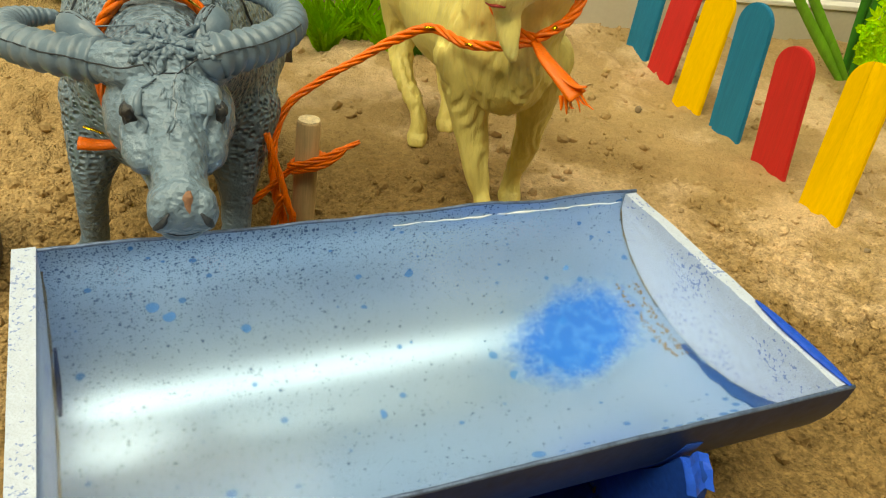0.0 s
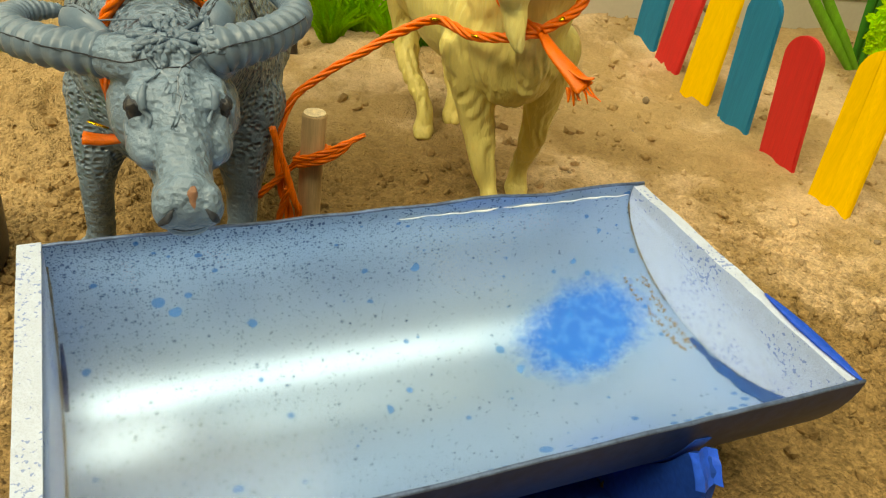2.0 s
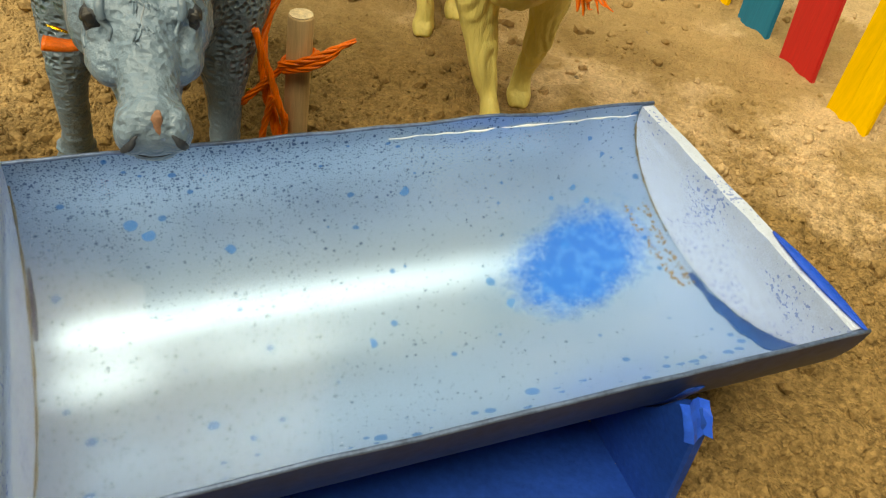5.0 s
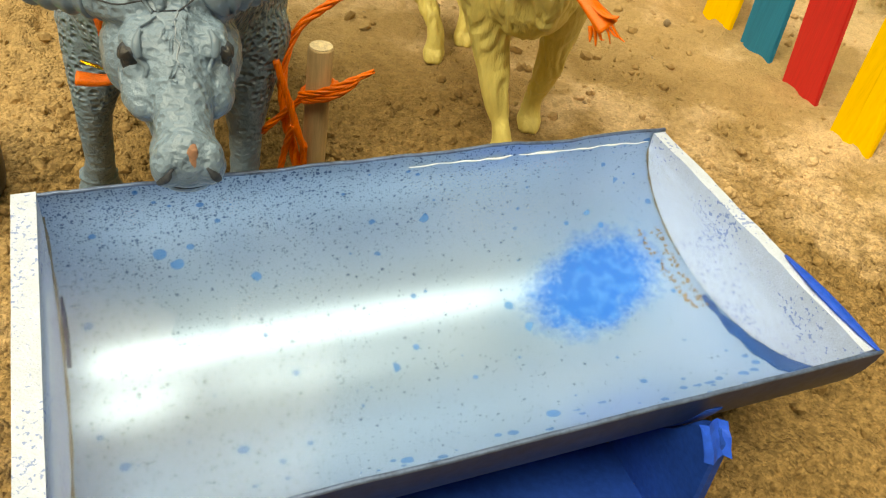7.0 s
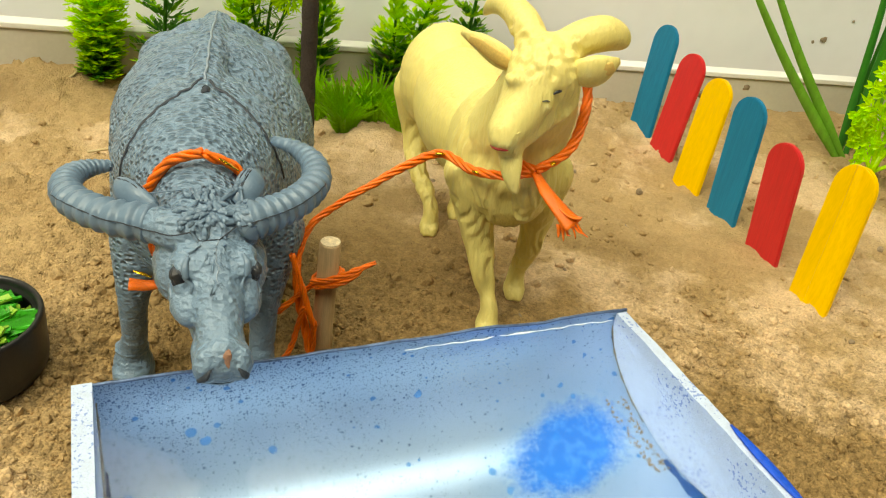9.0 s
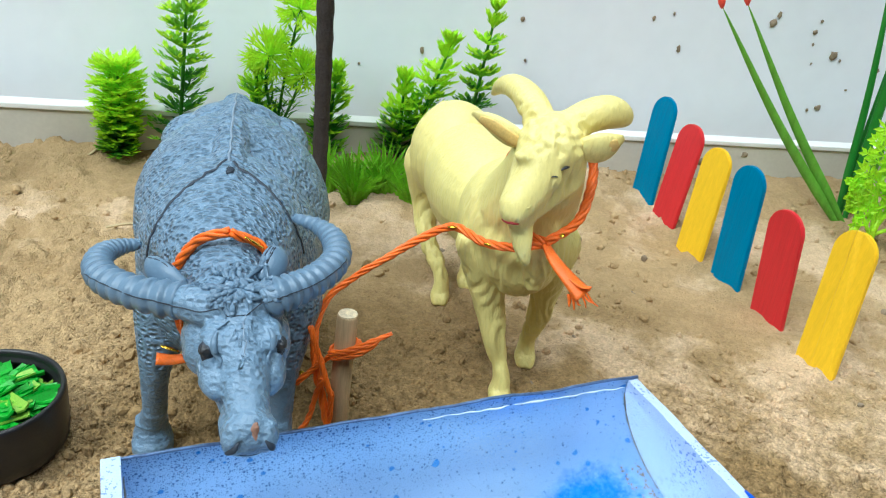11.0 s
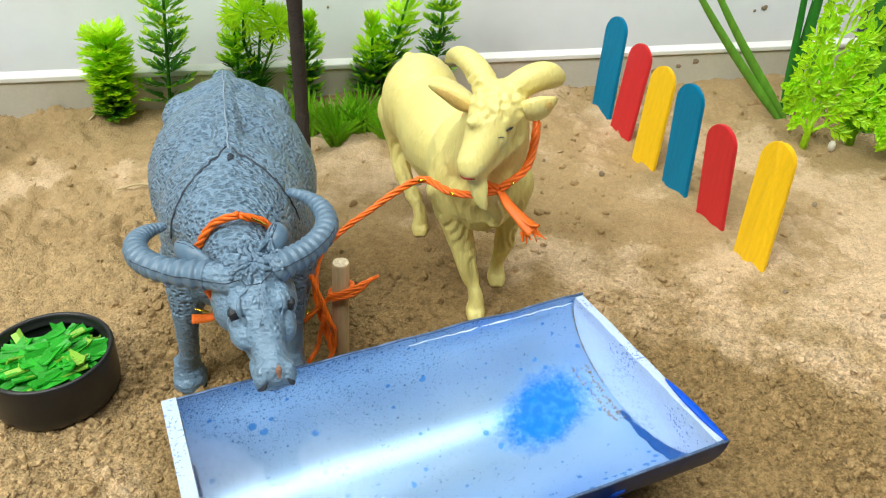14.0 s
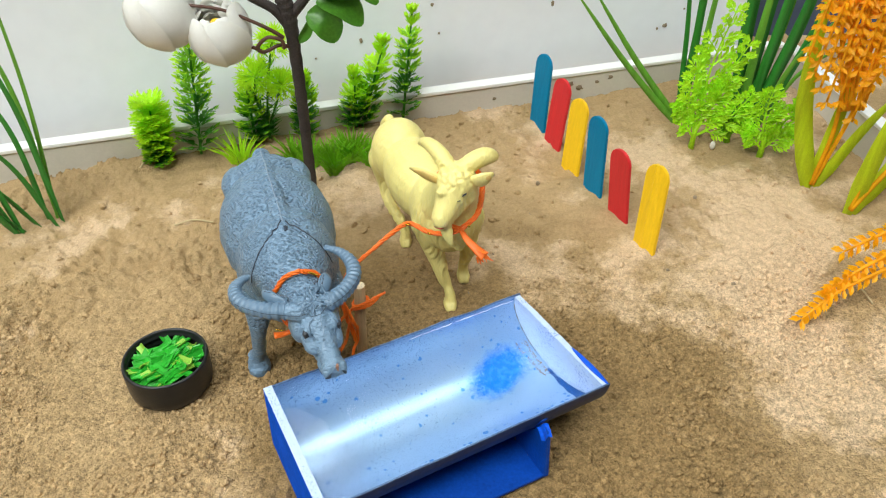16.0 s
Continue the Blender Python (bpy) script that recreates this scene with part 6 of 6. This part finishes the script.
blade_plant("long_grass_plant", (-0.2640, 0.030), [
    ((0.002, 0), (-0.275, 0.03, 0.07), (0, 0, 0.006), 0.9, None), ((0.0, 0), (-0.30, 0.026, 0.06), (0.006, 0, 0.008), 0.9, None), ((0.0, 0), (-0.31, 0.02, 0.03), (0.01, 0, 0.008), 0.9, None)],
    M_BLADE, "small clump of long dark-green plastic leaves", 0.0045)
right = []
for tip, bend, w, mm, b in (((0.0575, 0.122, 0.0915), (-0.001, 0, -0.002), 0.9, M_BLADE_L, (-0.002, 0.0)), ((0.0680, 0.122, 0.0940), (-0.001, 0, -0.002), 0.9, M_BLADE_L, (0.001, 0.0)),
                            ((0.126, 0.128, 0.13), (0.002, 0, 0), 0.7, None, (0.0, 0.01)), ((0.136, 0.120, 0.14), (0, 0, 0), 0.9, None, (0.002, 0.006)), ((0.145, 0.128, 0.15), (-0.002, 0, 0), 0.9, None, (0.004, 0.01)),
                            ((0.152, 0.120, 0.15), (-0.003, 0, 0), 0.8, M_BLADE_L, (0.006, 0.004)), ((0.146, 0.135, 0.15), (0.0, 0, 0), 1.0, None, (0.004, 0.016))):
    right.append((b, tip, bend, w, mm))
lilies = blade_plant("long_leaf_plant", (0.1385, 0.112), right, M_BLADE, "tall clump of long dark-green plastic leaves in the corner", 0.0050)
for c in ((0.0570, 0.122, 0.0925), (0.0676, 0.122, 0.0950)):
    bm = bmesh.new()
    sweep(bm, spline([(c[0] + 0.0010, c[1], c[2] - 0.0022, 0.0006), (c[0] + 0.0002, c[1], c[2] + 0.0004, 0.0016), (c[0] - 0.0010, c[1], c[2] + 0.0040, 0.0014), (c[0] - 0.0016, c[1], c[2] + 0.0060, 0.0004)], 4), 9)
    part("bud", bm, M_BUD, lilies, "small red bud")
corner = []
for k in range(13):
    lean = -0.014 + 0.0046 * k
    corner.append(((0.0012 * k - 0.006, 0.004 * (k % 3)), (0.180 + lean, 0.112 + 0.006 * (k % 3), 0.145 - 0.004 * max(k - 6, 0) - 0.010 * (k % 2)), (-0.004 + 0.0007 * k, 0, 0), 0.9 + 0.35 * ((k * 7) % 3) / 2, M_BLADE_L if k % 5 == 3 else None))
corner += [((0.010, 0.0), (0.226, 0.108, 0.078), (-0.006, 0, 0.006), 0.6, M_BLADE_L), ((0.012, 0.002), (0.236, 0.106, 0.060), (-0.006, 0, 0.008), 0.5, M_BLADE_L)]
blade_plant("long_leaf_plant", (0.1760, 0.106), corner, M_BLADE, "dense clump of broad dark-green plastic leaves in the corner", 0.0064)


def fern(at, fronds, label, seed, m=M_FERN):
    r = random.Random(seed)
    x, y = at
    z = sand_z(x, y)
    ob = base_of("fern_plant", (x, y, z), label, "plant", "ferns")
    bm = bmesh.new()
    sweep(bm, [(x, y, z - 0.003, 0.0022), (x + 0.0005, y, z + 0.010, 0.0016), (x + 0.001, y, z + 0.016, 0.0012)], 8)
    part("stem", bm, m, ob)
    for b0, tip, bend, ln in fronds:
        bm = bmesh.new()
        b = Vector((x, y, z + b0))
        t = Vector(tip)
        path = spline([(*b, 0.0009), (*((b + t) / 2 + Vector(bend)), 0.0007), (*t, 0.0003)], 9)
        sweep(bm, path, 6)
        n = len(path)
        for i in range(3, n, 2 if n > 18 else 1):
            s = i / (n - 1)
            p = Vector(path[i][:3])
            tan = Vector(path[min(i + 1, n - 1)][:3] - path[i - 1][:3]).normalized()
            out = tan.cross(Vector((0, -1, 0.2))).normalized()
            for sg in (-1, 1):
                l0 = ln * (1.15 - 0.80 * s) * r.uniform(0.85, 1.15)
                way = (out * sg + tan * 0.8 + Vector((0, -r.uniform(-0.6, 0.7), 0))).normalized()
                q = p + way * l0
                sweep(bm, [(*p, 0.0009), (*((p + q) / 2), 0.0008), (*q, 0.0004)], 5, 0.5)
                for k in range(4):
                    pp = p + way * l0 * (0.3 + 0.23 * k)
                    for s2 in (-1, 1):
                        w2 = (way * 0.8 + way.cross(Vector((0, -1, 0.1))).normalized() * s2 * 0.7).normalized()
                        leaflet(bm, pp, w2 + Vector((0, r.uniform(-0.5, 0.4), r.uniform(-0.2, 0.2))), (r.uniform(-0.6, 0.6), -1, 0.3), l0 * 0.50 * (1 - 0.12 * k) + 0.0014, 0.0021)
                leaflet(bm, q, way, (0, -1, 0.3), l0 * 0.34 + 0.0014, 0.0017)
        part("frond", bm, m, ob, smooth=False)


fern((0.1340, 0.0815), [(0.012, (0.145, 0.084, 0.092), (-0.003, 0, 0.004), 0.016), (0.010, (0.128, 0.080, 0.070), (-0.003, 0, 0), 0.011), (0.012, (0.158, 0.084, 0.070), (0.0, 0, 0.004), 0.012),
                        (0.008, (0.117, 0.079, 0.034), (-0.002, 0, 0.002), 0.006), (0.008, (0.166, 0.079, 0.040), (0.004, 0, -0.002), 0.010), (0.010, (0.149, 0.078, 0.050), (0, 0, 0.002), 0.011)],
     "bright-green plastic fern with toothed fronds", 31)
fern((0.1750, 0.0705), [(0.006, (0.172, 0.070, 0.046), (-0.002, 0, 0.002), 0.012), (0.006, (0.192, 0.070, 0.036), (0.002, 0, 0.004), 0.011), (0.005, (0.158, 0.069, 0.022), (-0.002, 0, 0.002), 0.006), (0.005, (0.194, 0.068, 0.018), (0.0, 0, 0.003), 0.008)],
     "low yellow-green plastic fern on the sand", 32)
fern((0.1590, 0.0860), [(0.003, (0.168, 0.083, 0.026), (0.0, 0, 0.003), 0.008), (0.003, (0.153, 0.082, 0.020), (0.0, 0, 0.002), 0.006)], "small pale-tipped fern sprig", 33, M_P_MID)


def wheat_plant(at, blades, spikes, label, seed):
    r = random.Random(seed)
    x, y = at
    z = sand_z(x, y)
    ob = base_of("orange_flower_plant", (x, y, z), label, "plant", "orange plants")
    for (bx, by), tip, bend, w in blades:
        bm = bmesh.new()
        blade(bm, (x + bx, y + by, z - 0.003), tip, bend, w, 14)
        part("blade", bm, M_OLIVE, ob)
    for rows, dens, size in spikes:
        bm = bmesh.new()
        path = spline(rows, 12)
        sweep(bm, path, 6)
        n = len(path)
        for i in range(n):
            if i / n < dens or i % 2:
                continue
            p = Vector(path[i][:3])
            tan = Vector(path[min(i + 1, n - 1)][:3] - path[max(i - 1, 0)][:3]).normalized()
            for k in range(4):
                ang = math.pi * k + r.gauss(0, 0.55)
                o = tan.cross(Vector((0.1, 0.75, -0.65))).normalized()
                o = (o * math.cos(ang) + tan.cross(o) * math.sin(ang))
                way = (tan * r.uniform(0.9, 1.4) + o).normalized()
                leaflet(bm, p, way, (r.uniform(-0.5, 0.5), -0.8, 0.5), size * r.uniform(1.1, 1.7), size * 0.62)
                leaflet(bm, p + way * size * 0.3, (way + o * 0.5).normalized(), (r.uniform(-0.5, 0.5), -0.8, 0.5), size * r.uniform(0.8, 1.2), size * 0.5)
        part("flower_spike", bm, M_ORANGE, ob, "orange grain-like spike")


wheat_plant((0.1915, 0.0375), [((0, 0), (0.170, 0.040, 0.125), (-0.008, 0, 0), 0.0105), ((0.002, 0), (0.208, 0.045, 0.10), (-0.002, 0, 0), 0.008), ((0.003, 0), (0.232, 0.04, 0.06), (0.0, 0, 0.006), 0.0075), ((0.002, 0.004), (0.215, 0.06, 0.05), (0, 0, 0.004), 0.007)],
            [([(0.1925, 0.036, 0.0, 0.0012), (0.195, 0.036, 0.04, 0.0012), (0.188, 0.038, 0.09, 0.0010), (0.178, 0.04, 0.14, 0.0008)], 0.45, 0.0042),
             ([(0.1935, 0.036, 0.0, 0.0012), (0.203, 0.036, 0.05, 0.0012), (0.205, 0.034, 0.10, 0.0010), (0.196, 0.03, 0.14, 0.0008)], 0.35, 0.0045),
             ([(0.1930, 0.036, 0.06, 0.0010), (0.188, 0.034, 0.115, 0.0010), (0.182, 0.030, 0.120, 0.0009), (0.178, 0.028, 0.085, 0.0007)], 0.30, 0.0042),
             ([(0.2000, 0.036, 0.07, 0.0010), (0.198, 0.034, 0.118, 0.0010), (0.190, 0.030, 0.118, 0.0009), (0.187, 0.028, 0.060, 0.0007)], 0.30, 0.0042),
             *[([(0.1945 + 0.002 * k, 0.034, 0.05, 0.0010), (0.172 + 0.005 * k, 0.030 - 0.002 * (k % 3), 0.112 + 0.006 * (k % 2), 0.0010), (0.164 + 0.0055 * k, 0.027 - 0.003 * (k % 2), 0.118 - 0.004 * (k % 3), 0.0009), (0.160 + 0.006 * k, 0.025, 0.088 - 0.009 * (k % 4), 0.0007)], 0.32, 0.0042) for k in range(7)],
             ([(0.2040, 0.036, 0.07, 0.0010), (0.206, 0.032, 0.115, 0.0010), (0.202, 0.028, 0.112, 0.0009), (0.197, 0.026, 0.050, 0.0007)], 0.30, 0.0042)],
            "yellow-green leaved plastic plant with orange flower spikes", 41)
wheat_plant((0.2020, 0.0095), [((0, 0), (0.228, 0.010, 0.12), (-0.006, 0, 0), 0.0105), ((0.002, 0), (0.245, 0.01, 0.09), (0.0, 0, 0.004), 0.009), ((0.003, 0.002), (0.25, 0.012, 0.05), (0, 0, 0.008), 0.0075)],
            [([(0.203, 0.008, 0.0, 0.0013), (0.218, 0.008, 0.03, 0.0013), (0.235, 0.006, 0.06, 0.0011), (0.25, 0.004, 0.08, 0.0010)], 0.6, 0.0045),
             ([(0.203, 0.009, 0.0, 0.0012), (0.211, 0.012, 0.05, 0.0012), (0.203, 0.016, 0.095, 0.0010), (0.195, 0.018, 0.075, 0.0008)], 0.40, 0.0045)],
            "tall plastic plant with wide leaves and orange spikes", 42)
wheat_plant((0.2300, -0.0450), [((0, 0), (0.25, -0.05, 0.07), (0, 0, 0), 0.009)],
            [([(0.2300, -0.046, -0.004, 0.0012), (0.205, -0.058, 0.026, 0.0011), (0.1744, -0.0688, 0.022, 0.0010), (0.150, -0.0748, 0.0145, 0.0008), (0.1330, -0.0808, 0.0045, 0.0005)], 0.30, 0.0042),
             ([(0.2300, -0.046, -0.004, 0.0012), (0.208, -0.052, 0.036, 0.0011), (0.1800, -0.0640, 0.0300, 0.0010), (0.158, -0.0700, 0.0215, 0.0008), (0.1450, -0.0745, 0.0140, 0.0005)], 0.34, 0.0040),
             ([(0.2300, -0.044, -0.004, 0.0012), (0.210, -0.050, 0.042, 0.0011), (0.1800, -0.0570, 0.0370, 0.0010), (0.1610, -0.0545, 0.0225, 0.0006)], 0.4, 0.0042)],
            "orange drooping flower spikes of a plastic plant", 43)

# ---------------------------------------------------------------- little tree
tx, ty = -0.1035, 0.0520
tz = sand_z(tx, ty)
tree = base_of("flowering_tree", (tx, ty, tz), "small artificial tree, dark bark, white flowers and green leaves", "tree")
bm = bmesh.new()
trunk = []
for i, q in enumerate(spline([(tx, ty, tz - 0.005, 0.0031), (-0.1035, 0.0528, 0.03, 0.0030), (-0.1035, 0.053, 0.06, 0.0031), (-0.1040, 0.053, 0.09, 0.0033), (-0.1052, 0.053, 0.108, 0.0042), (-0.1075, 0.053, 0.118, 0.0040)], 10)):
    trunk.append((*q[:3], q[3] * (1 + 0.06 * math.sin(i * 1.9))))
sweep(bm, trunk, 12)
part("trunk", bm, M_BARK, tree)
for rows in ([(-0.1045, 0.053, 0.100, 0.0030), (-0.1115, 0.052, 0.1105, 0.0026), (-0.122, 0.050, 0.118, 0.0022), (-0.135, 0.048, 0.128, 0.0016)],
             [(-0.1050, 0.053, 0.106, 0.0032), (-0.0985, 0.053, 0.1125, 0.0026), (-0.090, 0.052, 0.122, 0.0020), (-0.080, 0.05, 0.135, 0.0014)],
             [(-0.1060, 0.053, 0.112, 0.0034), (-0.108, 0.054, 0.128, 0.0026), (-0.104, 0.055, 0.145, 0.0018)]):
    bm = bmesh.new()
    sweep(bm, spline(rows, 7), 9)
    part("limb", bm, M_BARK, tree)
M_TWIG = mat("brown_wire_twig", (0.10, 0.045, 0.03), 0.6, var=0.3)
for rows in ([(-0.1045, 0.052, 0.090, 0.0012), (-0.111, 0.050, 0.0925, 0.0010), (-0.119, 0.048, 0.0900, 0.0010), (-0.1215, 0.046, 0.0935, 0.0010), (-0.116, 0.046, 0.0985, 0.0010), (-0.1095, 0.047, 0.0965, 0.0010), (-0.1085, 0.048, 0.0915, 0.0010)],
             [(-0.1185, 0.047, 0.0900, 0.0010), (-0.125, 0.045, 0.0945, 0.0010), (-0.132, 0.043, 0.0955, 0.0009), (-0.139, 0.042, 0.0985, 0.0008)],
             [(-0.1085, 0.049, 0.0970, 0.0010), (-0.114, 0.047, 0.1020, 0.0010), (-0.124, 0.045, 0.1085, 0.0009), (-0.138, 0.044, 0.1150, 0.0008), (-0.160, 0.044, 0.1180, 0.0008)]):
    bm = bmesh.new()
    sweep(bm, spline(rows, 8), 8)
    part("twig", bm, M_TWIG, tree, "brown wire twig")


def big_leaf(base, tip, width, droop, up):
    bm = bmesh.new()
    b, t = Vector(base), Vector(tip)
    rows = spline([(*b,), (*((b + t) / 2 + Vector(droop)),), (*t,)], 7)
    n = len(rows)
    grid = []
    for i, p in enumerate(rows):
        s = i / (n - 1)
        w = width * (0.06 + math.sin(math.pi * min(s * 0.97 + 0.02, 1)) ** 0.75)
        tan = Vector(rows[min(i + 1, n - 1)] - rows[max(i - 1, 0)]).normalized()
        side = tan.cross(Vector(up)).normalized()
        nn = side.cross(tan)
        grid.append([(Vector(p) + side * (x * w / 2) + nn * (0.22 * w * x * x)) for x in (-1, -0.5, 0, 0.5, 1)])
    for h in (0, 0.0003):
        vs = [[bm.verts.new(q + Vector((0, 0, h))) for q in row] for row in grid]
        for a, c in zip(vs, vs[1:]):
            for k in range(4):
                bm.faces.new((a[k], a[k + 1], c[k + 1], c[k]))
    part("leaf", bm, M_LEAF, tree)


for base, tip, w, droop, up in (((-0.1015, 0.052, 0.0925), (-0.0935, 0.050, 0.1065), 0.0050, (0.001, 0, -0.001), (0, -1, 0.3)), ((-0.0955, 0.050, 0.108), (-0.0820, 0.047, 0.0945), 0.0150, (0.002, -0.002, 0.004), (0.1, -0.8, 0.6)),
                                ((-0.0900, 0.050, 0.115), (-0.0680, 0.047, 0.103), 0.0140, (0.002, -0.002, 0.004), (0.1, -0.7, 0.7)), ((-0.088, 0.050, 0.118), (-0.070, 0.045, 0.122), 0.0130, (0, -0.002, 0.005), (0, -0.6, 0.8)),
                                ((-0.082, 0.050, 0.128), (-0.060, 0.046, 0.114), 0.013, (0.002, -0.002, 0.005), (0.1, -0.7, 0.7)), ((-0.106, 0.054, 0.14), (-0.12, 0.05, 0.15), 0.013, (0, 0, 0.003), (0, -0.6, 0.8)),
                                ((-0.135, 0.048, 0.128), (-0.15, 0.044, 0.135), 0.013, (0, 0, 0.003), (0, -0.6, 0.8))):
    big_leaf(base, tip, w, droop, up)


def flower(c, face, size, seed):
    """Full white blossom: cupped overlapping petals round a yellow heart."""
    r = random.Random(seed)
    c, f = Vector(c), Vector(face).normalized()
    a = f.orthogonal().normalized()
    b = f.cross(a)
    head = part("flower", _heart(c + f * size * 0.25, f, size), M_YOLK, tree, "white blossom with a yellow heart")
    for ring, (n, rad, top, half) in enumerate(((4, 0.62, 2.80, 1.0), (5, 0.82, 2.72, 1.0), (6, 1.0, 2.58, 0.98))):
        for k in range(n):
            ang = 2 * math.pi * (k + 0.5 * ring + r.uniform(-0.12, 0.12)) / n
            q = rad * r.uniform(0.96, 1.05)
            bm = bmesh.new()
            rows = []
            for i in range(9):
                s = i / 8
                pol = 0.1 + (top - 0.1) * s
                w = half * (0.35 + 0.65 * math.sin(math.pi * (0.1 + 0.78 * s)) ** 0.7)
                row = []
                for j in range(9):
                    x = (j - 4) / 4
                    az = ang + w * x
                    pp = pol - 0.28 * x * x * s * s
                    rr = size * q * (1 + 0.05 * x + 0.05 * s * math.sin(4 * x + k + seed) + 0.10 * max(s - 0.75, 0))
                    out = a * math.cos(az) + b * math.sin(az)
                    row.append((c - f * rr * 1.08 * math.cos(pp) + out * rr * math.sin(pp), out))
                rows.append(row)
            for h in (0, 0.0004):
                g = [[bm.verts.new(p - o * h) for p, o in row] for row in rows]
                for p0, p1 in zip(g, g[1:]):
                    for j in range(8):
                        bm.faces.new((p0[j], p0[j + 1], p1[j + 1], p1[j]))
            part("petal", bm, M_PETAL, head)


def _heart(c, f, size):
    bm = bmesh.new()
    sweep(bm, [(*(c - f * size * 0.35), size * 0.10), (*c, size * 0.2), (*(c + f * size * 0.25), size * 0.16), (*(c + f * size * 0.3), size * 0.05)], 10)
    return bm


flower((-0.1395, 0.0480, 0.1010), (-0.10, -0.35, 0.9), 0.0155, 51)
flower((-0.1665, 0.0480, 0.1120), (-0.2, -0.2, 0.95), 0.0165, 52)

# ---------------------------------------------------------------- small loose things
bm = bmesh.new()
px, py = 0.1475, 0.0800
bmesh.ops.create_icosphere(bm, subdivisions=2, radius=1, matrix=Matrix.Translation((px, py, sand_z(px, py) + 0.0025)) @ Matrix.Diagonal((0.0018, 0.0018, 0.003, 1)))
thing("pebble", bm, M_PEB, "small white pebble lying by the fern", "pebble")
M_STRAW = mat("dry_straw", (0.50, 0.40, 0.22), 0.8, var=0.2)
for rows, lab in ((((-0.2075, 0.0790), (-0.2045, 0.0850), (-0.2000, 0.0930)), "bent dry straw stalk on the sand"), (((-0.180, 0.030), (-0.170, 0.032), (-0.158, 0.030)), "thin dry twig lying on the sand"),
                  (((0.170, -0.046), (0.1765, -0.055), (0.178, -0.066)), "curved pale straw lying on the sand")):
    bm = bmesh.new()
    sweep(bm, spline([(x, y, sand_z(x, y) + 0.0012 + 0.0015 * (k == 1), 0.0005) for k, (x, y) in enumerate(rows)], 7), 6)
    thing("straw", bm, M_STRAW, lab, "straw")
for i, (x, y) in enumerate([(-0.052, 0.035), (-0.03, 0.045), (-0.005, -0.012), (0.02, 0.02), (0.03, 0.05), (-0.075, 0.02), (0.085, -0.03), (0.115, -0.045), (-0.022, -0.045), (0.005, 0.06), (0.12, 0.03), (-0.215, 0.02), (0.16, -0.02)]):
    bm = bmesh.new()
    s = 0.0009 + 0.0008 * rnd.random()
    bmesh.ops.create_icosphere(bm, subdivisions=2, radius=1, matrix=Matrix.Translation((x, y, sand_z(x, y) + s * 0.5)) @ Euler((i, i * 2, i * 3)).to_matrix().to_4x4() @ Matrix.Diagonal((s, s * 0.8, s * 0.6, 1)))
    for v in bm.verts:
        v.co += Vector((rnd.uniform(-1, 1), rnd.uniform(-1, 1), rnd.uniform(-1, 1))) * s * 0.15
    thing("pebble", bm, M_MUD, "small dark-brown clod lying on the sand", "pebble", "dark clods")
